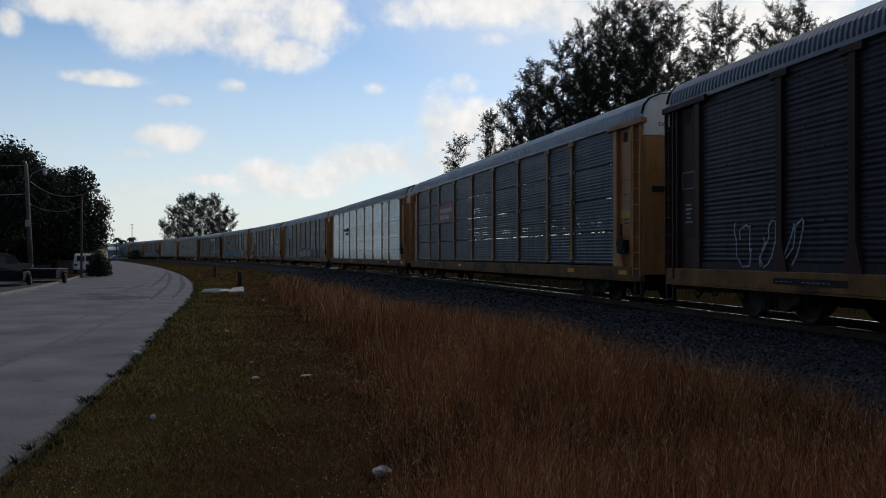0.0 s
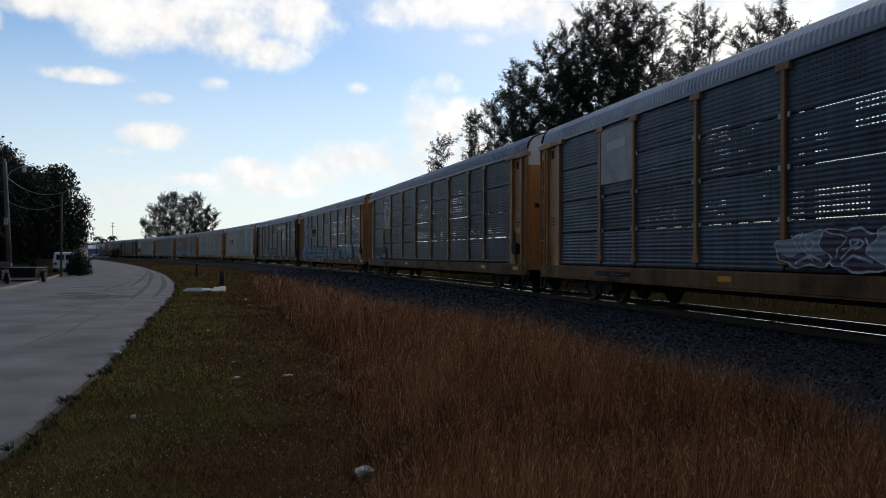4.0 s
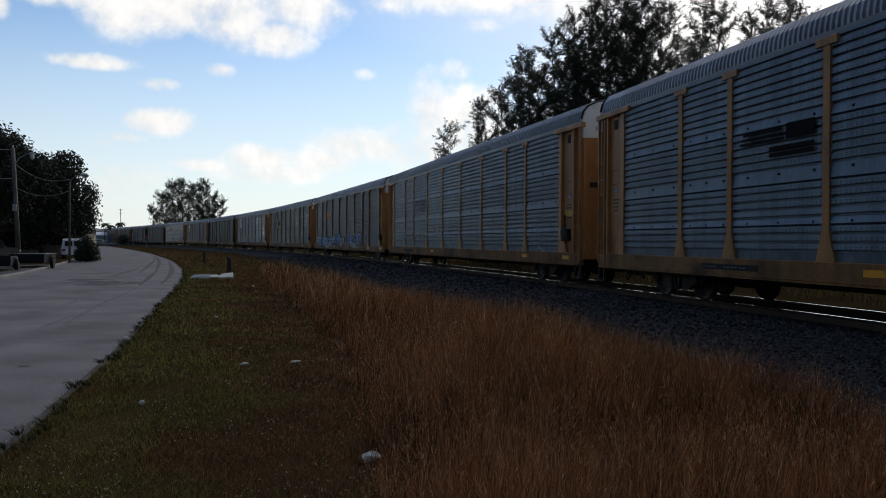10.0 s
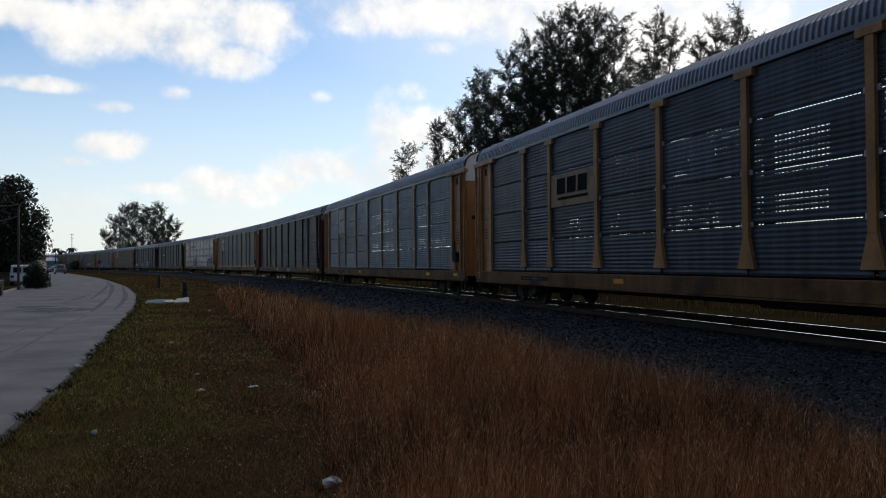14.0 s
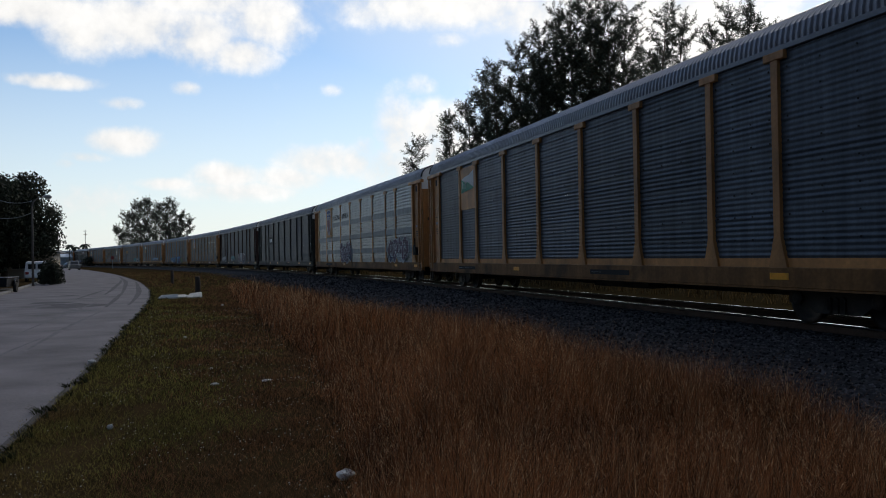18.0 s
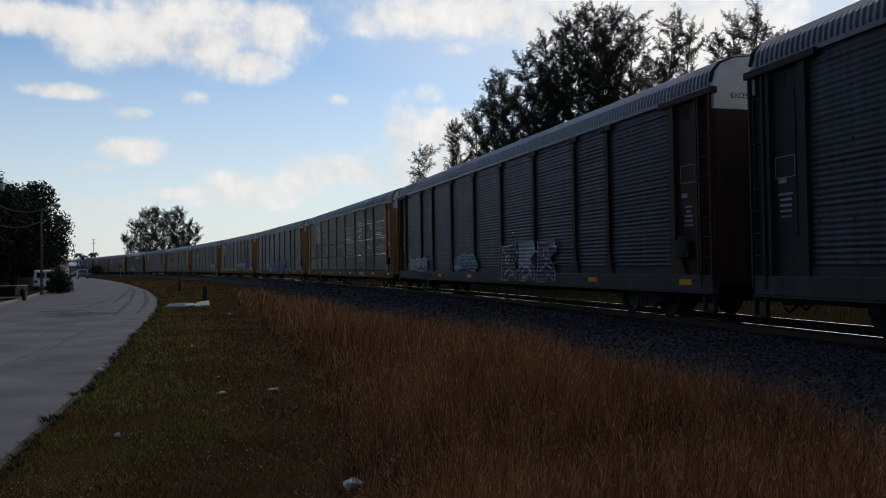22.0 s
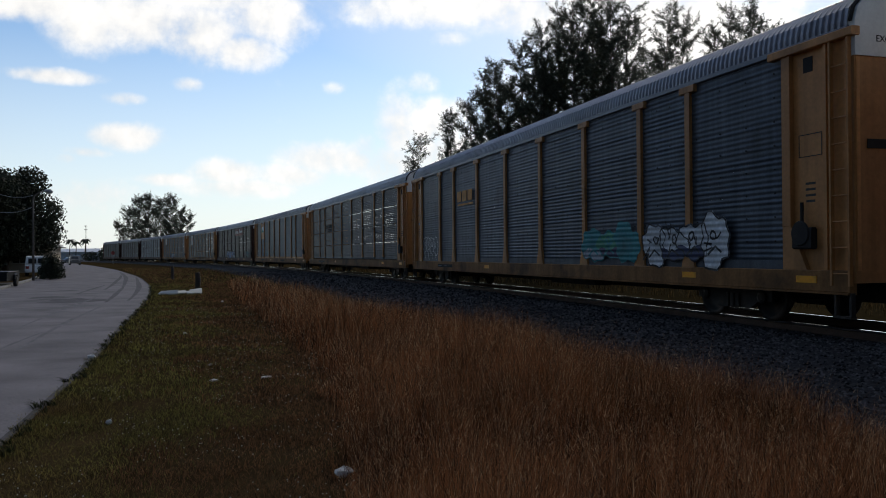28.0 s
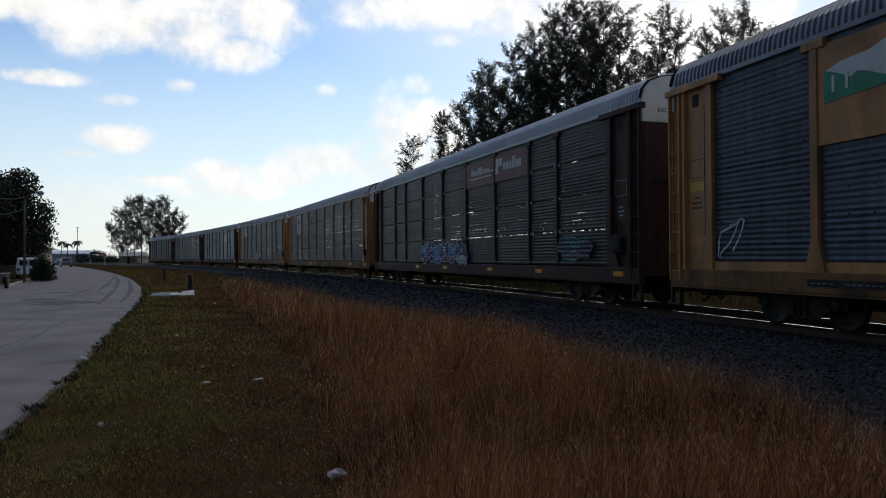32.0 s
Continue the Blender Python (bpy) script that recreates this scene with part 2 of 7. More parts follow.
SIGN_BROWN = material("red_brown_sign", (0.17, 0.04, 0.03), 0.55, 0, (20, 0.1), (3, 0.15))
SIGN_BLUE = material("shield_blue", (0.04, 0.09, 0.30), 0.55, 0, (20, 0.1), (3, 0.12))
SIGN_GREEN = material("flag_green", (0.02, 0.25, 0.14), 0.55, 0, (20, 0.1), (3, 0.12))
SIGN_TAN = material("faded_tan_sign", (0.34, 0.21, 0.10), 0.6, 0, (20, 0.15), (2.5, 0.25))
SIGN_YELLOW = material("yellow_card", (0.62, 0.42, 0.04), 0.55, 0, (20, 0.1), (3, 0.15))
SIGN_PALE = material("faded_pale_sign", (0.50, 0.47, 0.44), 0.6, 0, (20, 0.15), (2.5, 0.2))
DARK_INK = material("dark_lettering", (0.018, 0.018, 0.02), 0.85, 0, (20, 0.1), (3, 0.15), spec=0.05)


def spray(name, col):
    return material("spray_" + name, col, 0.6, 0, (12, 0.2), (1.6, 0.35), tuple(c * 0.6 for c in col), ribs=2.6)


SPRAY = {k: spray(k, v) for k, v in {
    "blue": (0.05, 0.17, 0.46), "sky": (0.16, 0.40, 0.60), "teal": (0.02, 0.24, 0.26), "green": (0.05, 0.30, 0.18), "lime": (0.26, 0.36, 0.12),
    "white": (0.58, 0.60, 0.62), "violet": (0.115, 0.062, 0.10), "pink": (0.30, 0.20, 0.27), "navy": (0.03, 0.04, 0.10), "black": (0.02, 0.02, 0.025),
    "pale": (0.33, 0.36, 0.40)}.items()}

DRY = material("dry_grass_blades", (0.152, 0.066, 0.029), 0.85, 0, (6, 0.1), (1.3, 0.55), (0.09, 0.036, 0.016), per_island=0.95, transl=0.45, spec=0.2)
STRAW = material("pale_straw_heads", (0.60, 0.42, 0.25), 0.7, 0, (6, 0.1), (0.5, 0.2), per_island=0.4, transl=0.35)
LAWN = material("short_verge_grass", (0.125, 0.116, 0.034), 0.85, 0, (6, 0.1), (0.6, 0.4), (0.115, 0.066, 0.028), per_island=0.8, transl=0.45, spec=0.15)
WEED = material("kerb_weeds", (0.03, 0.036, 0.016), 0.85, 0, (6, 0.1), (0.5, 0.2), per_island=0.4, transl=0.2, spec=0.1)
NEEDLE = material("casuarina_needles", (0.084, 0.094, 0.070), 0.85, 0, (4, 0.1), (0.4, 0.25), (0.07, 0.064, 0.045), per_island=0.4, transl=0.3)
LEAF = material("dark_broad_leaves", (0.022, 0.029, 0.014), 0.85, 0, (4, 0.1), (0.4, 0.25), (0.04, 0.036, 0.018), per_island=0.4, transl=0.1)
BARK = material("rough_bark", (0.11, 0.085, 0.065), 0.9, 0, (12, 0.3), (2, 0.25), bump=0.6, bump_scale=18)
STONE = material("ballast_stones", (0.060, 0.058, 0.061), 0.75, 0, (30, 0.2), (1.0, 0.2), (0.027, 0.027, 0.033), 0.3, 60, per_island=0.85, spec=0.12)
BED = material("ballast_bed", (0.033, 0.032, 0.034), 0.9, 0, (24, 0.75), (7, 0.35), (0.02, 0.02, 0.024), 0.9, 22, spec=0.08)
PETAL = material("pale_petals", (0.52, 0.49, 0.40), 0.9, 0, (20, 0.1), (3, 0.1), spec=0.1)
BROWN_LAWN = material("short_brown_grass", (0.135, 0.072, 0.036), 0.9, 0, (6, 0.1), (0.6, 0.4), (0.06, 0.040, 0.02), per_island=0.8, transl=0.4, spec=0.1)
OCHRE = material("ochre_dry_grass", (0.075, 0.05, 0.021), 0.9, 0, (6, 0.1), (0.4, 0.3), (0.05, 0.033, 0.015), per_island=0.6, transl=0.35, spec=0.1)
TIE = material("creosoted_wood", (0.06, 0.047, 0.038), 0.85, 0, (20, 0.3), (3, 0.3), bump=0.4, bump_scale=30, per_object=0.2)
KERB = material("soiled_kerb", (0.068, 0.063, 0.062), 0.9, 0, (25, 0.25), (1.2, 0.35), (0.06, 0.056, 0.045), 0.3, 40, spec=0.15)
CONCRETE = material("weathered_concrete", (0.2, 0.195, 0.185), 0.85, 0, (25, 0.12), (1.5, 0.2), (0.12, 0.115, 0.1), 0.25, 50)
ROAD = material("worn_grey_road", (0.152, 0.141, 0.150), 0.85, 0, (45, 0.22), (0.7, 0.34), (0.108, 0.101, 0.108), 0.3, 90, spec=0.2)
TYRE_MARK = material("rubber_mark", (0.072, 0.069, 0.075), 0.85, 0, (20, 0.35), (2.2, 0.35), (0.112, 0.107, 0.116), spec=0.2)
FAINT_MARK = material("faint_rubber_mark", (0.122, 0.115, 0.125), 0.85, 0, (20, 0.3), (2.2, 0.3), (0.142, 0.134, 0.146), spec=0.2)
WALL = material("beige_stucco", (0.42, 0.36, 0.28), 0.85, 0, (20, 0.08), (1.2, 0.15), bump=0.2, bump_scale=60)
TILE = material("grey_shingles", (0.14, 0.13, 0.12), 0.85, 0, (14, 0.2), (1.5, 0.2), bump=0.3, bump_scale=25)
CAR_WHITE = material("white_car_paint", (0.85, 0.84, 0.82), 0.3, 0, (10, 0.04), (1.0, 0.08))
CAR_DARK = material("dark_car_paint", (0.012, 0.013, 0.016), 0.5, 0, (10, 0.08), (1.0, 0.12), spec=0.15)
CAR_SILVER = material("silver_car_paint", (0.28, 0.28, 0.29), 0.3, 0.4, (10, 0.05), (1.0, 0.1))
CAR_TAN = material("tan_car_paint", (0.26, 0.23, 0.20), 0.32, 0.3, (10, 0.05), (1.0, 0.1))
RUBBER = material("tyre_rubber", (0.022, 0.022, 0.022), 0.85, 0, (30, 0.2), (4, 0.2))
GLASS = material("tinted_glass", (0.02, 0.022, 0.025), 0.08, 0, (10, 0.02), (1, 0.05))
LAMP_RED = material("tail_lamp_red", (0.32, 0.02, 0.015), 0.3, 0, (10, 0.05), (3, 0.1))
POLE_WOOD = material("grey_pole_wood", (0.15, 0.13, 0.115), 0.85, 0, (15, 0.2), (2, 0.2), streak=0.25)
POLE_METAL = material("galvanised_pole", (0.42, 0.42, 0.42), 0.5, 0.4, (20, 0.08), (2, 0.12))
LENS = material("lamp_glass", (0.62, 0.60, 0.55), 0.25, 0, (10, 0.04), (3, 0.06))
LITTER = material("crumpled_litter", (0.72, 0.68, 0.64), 0.9, 0, (25, 0.1), (6, 0.15), bump=0.4, bump_scale=30)
BOARD = material("broken_pale_board", (0.58, 0.56, 0.50), 0.7, 0, (25, 0.12), (2.5, 0.2))
SHED = material("pale_blue_metal_wall", (0.45, 0.52, 0.58), 0.6, 0.1, (10, 0.06), (0.4, 0.1))


GROUND = material("dry_verge_soil", (0.046, 0.031, 0.015), 0.95, 0, (18, 0.25), (0.35, 0.3), (0.026, 0.026, 0.009), 0.5, 25, spec=0.0)
SOIL = material("ochre_dry_grass_ground", (0.028, 0.021, 0.010), 0.95, 0, (14, 0.25), (0.3, 0.25), (0.022, 0.017, 0.008), 0.5, 25, spec=0.0)

# ---- mesh tools ----
class Geo:
    """Vertices and faces of one mesh."""

    def __init__(self):
        self.v, self.f = [], []

    def add(self, verts, faces):
        k = len(self.v)
        self.v += [tuple(p) for p in verts]
        self.f += [tuple(k + i for i in q) for q in faces]
        return self

    def box(self, x0, x1, y0, y1, z0, z1, c=0.0):
        """A box, its long upright or level edges chamfered by c."""
        if not c:
            return self.add([(x0, y0, z0), (x1, y0, z0), (x1, y1, z0), (x0, y1, z0), (x0, y0, z1), (x1, y0, z1), (x1, y1, z1), (x0, y1, z1)],
                            [(0, 3, 2, 1), (4, 5, 6, 7), (0, 1, 5, 4), (1, 2, 6, 5), (2, 3, 7, 6), (3, 0, 4, 7)])
        r = [(y0 + c, z0), (y1 - c, z0), (y1, z0 + c), (y1, z1 - c), (y1 - c, z1), (y0 + c, z1), (y0, z1 - c), (y0, z0 + c)]
        n = len(r)
        return self.add([(x0, y, z) for y, z in r] + [(x1, y, z) for y, z in r],
                        [tuple(range(n - 1, -1, -1)), tuple(range(n, 2 * n))] + [(i, (i + 1) % n, n + (i + 1) % n, n + i) for i in range(n)])

    def prism(self, ring, y0, y1):
        """A ring of (x, z) drawn out from y0 to y1."""
        n = len(ring)
        return self.add([(x, y0, z) for x, z in ring] + [(x, y1, z) for x, z in ring],
                        [tuple(range(n - 1, -1, -1)), tuple(range(n, 2 * n))] + [(i, (i + 1) % n, n + (i + 1) % n, n + i) for i in range(n)])

    def tube(self, path, radii, n=8, caps=True):
        """A round tube along a path of points with a radius at each."""
        path = [Vector(p) for p in path]
        k = len(self.v)
        side = None
        for i, p in enumerate(path):
            d = (path[min(i + 1, len(path) - 1)] - path[max(i - 1, 0)]).normalized()
            if side is None:
                side = d.orthogonal().normalized()
            side = (side - d * side.dot(d)).normalized()
            up = d.cross(side)
            r = radii[i] if isinstance(radii, (list, tuple)) else radii
            self.v += [tuple(p + side * (r * math.cos(2 * math.pi * j / n)) + up * (r * math.sin(2 * math.pi * j / n))) for j in range(n)]
        for i in range(len(path) - 1):
            for j in range(n):
                a, b = k + i * n + j, k + i * n + (j + 1) % n
                self.f.append((a, b, b + n, a + n))
        if caps:
            self.f.append(tuple(k + j for j in range(n - 1, -1, -1)))
            e = k + (len(path) - 1) * n
            self.f.append(tuple(e + j for j in range(n)))
        return self

    def lathe_y(self, prof, cx, cz, n=20):
        """A profile of (radius, y) turned about the line through (cx, cz) along y."""
        k = len(self.v)
        for r, y in prof:
            self.v += [(cx + r * math.cos(2 * math.pi * j / n), y, cz + r * math.sin(2 * math.pi * j / n)) for j in range(n)]
        for i in range(len(prof) - 1):
            for j in range(n):
                a, b = k + i * n + j, k + i * n + (j + 1) % n
                self.f.append((a, b, b + n, a + n))
        self.f.append(tuple(k + j for j in range(n - 1, -1, -1)))
        e = k + (len(prof) - 1) * n
        self.f.append(tuple(e + j for j in range(n)))
        return self

    def mesh(self, name, mat, smooth=False):
        me = bpy.data.meshes.new(name)
        me.from_pydata(self.v, [], self.f)
        me.materials.append(mat)
        if smooth:
            me.polygons.foreach_set("use_smooth", [True] * len(me.polygons))
        me.update()
        return me


def put(name, me, parent=None, m=None, label=""):
    ob = new(name, me)
    ob.parent = parent
    if m is not None:
        ob.matrix_basis = m
    if label:
        ob["label"] = label
    return ob


def part(name, geo, mat, parent, label="", smooth=False):
    return put(name, geo.mesh(name, mat, smooth), parent, None, label)


def thing(name, x, y, z=0.0, turn=0.0, label="", category="", group="", kind=""):
    ob = new(name)
    ob.matrix_basis = pose(x, y, z, 0, 0, turn)
    ob.empty_display_size = 0.3
    return tagged(ob, label, category, group, kind)

# ---- the railway's line: side of the cars as a curve that eases into a straight ----
SIDE_X, HEAD, BEND, EASE = 9.647, 0.19998, 1.84608e-3, -4.98411e-6
RAIL_Z, HALF = 0.33, 1.5
_s = np.arange(-760.0, 1000.5, 0.5)
_k = np.where(_s < 0, np.where(_s < -40, 0.0, BEND), np.maximum(BEND + EASE * _s, 0.0))
_th = np.concatenate([[0], np.cumsum((_k[1:] + _k[:-1]) / 2 * 0.5)])
_th += HEAD - np.interp(0, _s, _th)
_x = np.concatenate([[0], np.cumsum(-np.sin((_th[1:] + _th[:-1]) / 2) * 0.5)])
_y = np.concatenate([[0], np.cumsum(np.cos((_th[1:] + _th[:-1]) / 2) * 0.5)])
_x += SIDE_X - np.interp(0, _s, _x)
_y -= np.interp(0, _s, _y)
_x, _y = _x + HALF * np.cos(_th), _y + HALF * np.sin(_th)


def track(s, off=0.0):
    """The point of the track's middle line s metres on, off metres to its right, and its heading."""
    th = float(np.interp(s, _s, _th))
    return float(np.interp(s, _s, _x)) + off * math.cos(th), float(np.interp(s, _s, _y)) + off * math.sin(th), th


def sweep(profile, stations, closed=False):
    """A profile of (offset, z) carried along the track."""
    g, n = Geo(), len(profile)
    for s in stations:
        g.v += [(*track(s, o)[:2], z) for o, z in profile]
    for i in range(len(stations) - 1):
        for j in range(n if closed else n - 1):
            a, b = i * n + j, i * n + (j + 1) % n
            g.f.append((a, b, b + n, a + n))
    return g


ROAD_PTS = [(-30, -2.3), (-10, -2.4), (0, -2.6), (5.86, -3.24), (8.85, -3.95), (12.35, -4.79), (19.6, -6.75), (26.5, -8.55), (33.8, -10.55), (43.1, -13.4),
            (62.9, -20.4), (96.7, -34.0), (130, -48.6), (165, -64.5), (210, -85.5), (256, -107.0), (330, -142.0)]


def road_edge(y):
    """The road's kerb line, x at y, smoothed."""
    ys, xs = zip(*ROAD_PTS)
    return float(np.mean([np.interp(y + d, ys, xs) for d in np.linspace(-0.25, 0.25, 9) * max(4.0, abs(y) * 0.35)]))


def road_at(y, off):
    """A point off metres to the left of the kerb line, square to the road."""
    x = road_edge(y)
    slope = (road_edge(y + 0.5) - road_edge(y - 0.5))
    n = math.hypot(1, slope)
    return x - off / n, y + off * slope / n


def build_setting():
    g = Geo()
    xs = [-3000, -600, -200, -60, -30, -15, -8, -4, 0, 4, 8, 15, 30, 60, 200, 600, 3000]
    ys = [-3000, -600, -200, -60, -20, -5, 0, 5, 10, 15, 20, 30, 45, 60, 100, 200, 600, 3000]
    g.v = [(x, y, 0.0) for y in ys for x in xs]
    w = len(xs)
    g.f = [(j * w + i, j * w + i + 1, (j + 1) * w + i + 1, (j + 1) * w + i) for j in range(len(ys) - 1) for i in range(w - 1)]
    tagged(part("ground", g, GROUND, None), "dry brown and green grassy ground", "ground", kind="structure")
    # the dry strip beyond the track
    near = [-740, -500, -250] + list(np.arange(-60, 120, 4.0)) + list(np.arange(120, 900, 12.0))
    tagged(part("ground_beyond_track", sweep([(2.2, 0.10), (4.5, 0.06), (16, 0.05), (16.2, 0.0)], near), SOIL, None), "ochre dry grass beyond the railway track", "ground", kind="structure")
    # road, kerb
    stations = list(np.arange(-28, 60, 1.5)) + list(np.arange(60, 300, 6.0))
    g = Geo()
    offs = [0.0, 0.4, 1.8, 3.5, 5.3, 6.7, 7.1]
    hts = [0.012, 0.014, 0.03, 0.045, 0.03, 0.014, 0.012]
    for y in stations:
        g.v += [(*road_at(y, o), h) for o, h in zip(offs, hts)]
    n = len(offs)
    g.f = [(i * n + j + 1, i * n + j, (i + 1) * n + j, (i + 1) * n + j + 1) for i in range(len(stations) - 1) for j in range(n - 1)]
    tagged(part("road", g, ROAD, None), "worn pale grey residential road curving away", "road", kind="structure")
    for side, prof in (("kerb_grass_side", [(0.03, 0.0), (0.03, 0.020), (0.02, 0.028), (-0.02, 0.028), (-0.04, 0.015), (-0.04, 0.0)]),
                       ("kerb_house_side", [(7.08, 0.0), (7.08, 0.10), (7.12, 0.13), (7.30, 0.135), (7.34, 0.10), (7.34, 0.0)])):
        g = Geo()
        for y in stations:
            g.v += [(*road_at(y, o), h) for o, h in prof]
        n = len(prof)
        g.f = [(i * n + j, i * n + j + 1, (i + 1) * n + j + 1, (i + 1) * n + j) for i in range(len(stations) - 1) for j in range(n - 1)]
        tagged(part(side, g, KERB if "grass" in side else CONCRETE, None), "low weathered concrete kerb along the road", "kerb", kind="structure")
    # dark rubber marks and cracks on the road
    rnd = random.Random(3)
    marks = [(43, 84, 1.35, 0.35, 0.34), (40, 70, 2.1, 1.0, 0.26), (29, 44, 1.30, 1.30, 0.22), (30, 62, 0.62, 0.25, 0.26), (36, 46, 2.95, 2.3, 0.2), (14.8, 27, 1.38, 1.22, 0.14), (19, 34, 2.2, 1.9, 0.12), (11, 18, 1.75, 1.5, 0.10)]
    for y0, y1, o0, o1, wd in marks:
        g, m = Geo(), 14
        for i in range(m + 1):
            t = i / m
            o = o0 + (o1 - o0) * t + 0.08 * math.sin(t * 3.1)
            q = wd * (0.35 + 0.65 * math.sin(math.pi * min(max(t, 0.06), 0.94))) * rnd.uniform(0.8, 1.1)
            y = y0 + (y1 - y0) * t
            h = float(np.interp(o, offs, hts)) + 0.006
            g.v += [(*road_at(y, o - q / 2), h), (*road_at(y, o + q / 2), h)]
        g.f = [(2 * i + 1, 2 * i, 2 * i + 2, 2 * i + 3) for i in range(m)]
        tagged(part("tyre_mark", g, TYRE_MARK if y0 > 28 else FAINT_MARK, None), "dark curved rubber tyre mark on the road", "tyre mark", "tyre marks on the road", "structure")
    for y0, o0, ln, wd in ((39.8, 3.66, 1.1, 0.8), (31.8, 3.45, 1.3, 0.55), (30.4, 2.5, 2.6, 2.2), (33.2, 3.6, 2.4, 0.9), (28.6, 4.9, 2.2, 0.9), (27.2, 1.9, 1.3, 0.7), (10.55, 0.9, 0.2, 0.05), (12.6, 1.9, 0.3, 0.06), (16.2, 0.8, 0.3, 0.1)):
        g, m = Geo(), 16
        cx = [rnd.uniform(0.55, 1.0) for _ in range(m)]
        g.v = [(*road_at(y0 + math.sin(2 * math.pi * i / m) * wd * cx[i], o0 + math.cos(2 * math.pi * i / m) * ln / 2 * cx[i]), float(np.interp(o0 + math.cos(2 * math.pi * i / m) * ln / 2 * cx[i], offs, hts)) + 0.006) for i in range(m)]
        g.f = [tuple(range(m))]
        tagged(part("oil_stain", g, TYRE_MARK if y0 > 30 else FAINT_MARK, None), "dark stain and repair on the road", "stain", "stains on the road", "structure")
    # ballast bed, rails, ties
    bed = [(-6.4, 0.0), (-5.6, 0.04), (-4.2, 0.09), (-2.6, 0.13), (-1.9, 0.17), (1.9, 0.17), (2.6, 0.12), (4.2, 0.0)]
    railway = thing("railway_track", 0, 0, 0, 0, "single railway track on grey stone ballast", "railway track", kind="structure")
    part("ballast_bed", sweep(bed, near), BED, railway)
    fine = [-740, -500, -250, -100] + list(np.arange(-60, 130, 1.0)) + list(np.arange(130, 900, 5.0))
    for c in (-0.7525, 0.7525):
        head = [(c - 0.036, RAIL_Z - 0.035), (c - 0.036, RAIL_Z - 0.006), (c - 0.028, RAIL_Z), (c + 0.028, RAIL_Z), (c + 0.036, RAIL_Z - 0.006), (c + 0.036, RAIL_Z - 0.035)]
        web = [(c - 0.036, RAIL_Z - 0.037), (c - 0.009, RAIL_Z - 0.05), (c - 0.009, RAIL_Z - 0.15), (c - 0.07, RAIL_Z - 0.165), (c - 0.07, RAIL_Z - 0.175),
               (c + 0.07, RAIL_Z - 0.175), (c + 0.07, RAIL_Z - 0.165), (c + 0.009, RAIL_Z - 0.15), (c + 0.009, RAIL_Z - 0.05), (c + 0.036, RAIL_Z - 0.037)]
        rail = part("rail", sweep(head, fine, True), RAIL_STEEL, railway, "polished steel rail head")
        part("rail_web", sweep(web, fine, True), RAIL_RUST, rail)
    tie = Geo().box(-0.115, 0.115, -1.3, 1.3, -0.16, 0.0, 0.012).mesh("tie", TIE)
    for i in range(230):
        s = -14 + i * 0.53
        x, y, th = track(s, rnd.uniform(-0.04, 0.04))
        put("tie", tie, railway, pose(x, y, RAIL_Z - 0.178, 0, 0, math.degrees(th) + 90 + rnd.uniform(-1, 1)))


build_setting()

# ---- the train: enclosed car-carrier wagons ----
# a wagon's own space: x along it (+x its far end as it comes), y towards the road, z up from the rail top
PITCH, BAYS = 28.4, [2.9, 1.95, 2.85, 2.9, 2.9, 2.9, 2.85, 1.95, 2.9]
BAY_X = [12.05 - sum(BAYS[:i]) for i in range(10)]
SILL0, SILL1, TOP, EAVE, CROWN = 0.64, 1.00, 4.73, 4.97, 5.63
END, PANEL_TOP = 13.62, TOP + 0.085
FACE = 1.425
ROW = (PANEL_TOP - SILL1 - 0.02) / 4
ROWS = [(PANEL_TOP - ROW * i, PANEL_TOP - ROW * (i + 1)) for i in range(4)]
_meshes = {}
SIGN = {"y": FACE + 0.04}


def shared(key, make):
    if key not in _meshes:
        _meshes[key] = make()
    return _meshes[key]


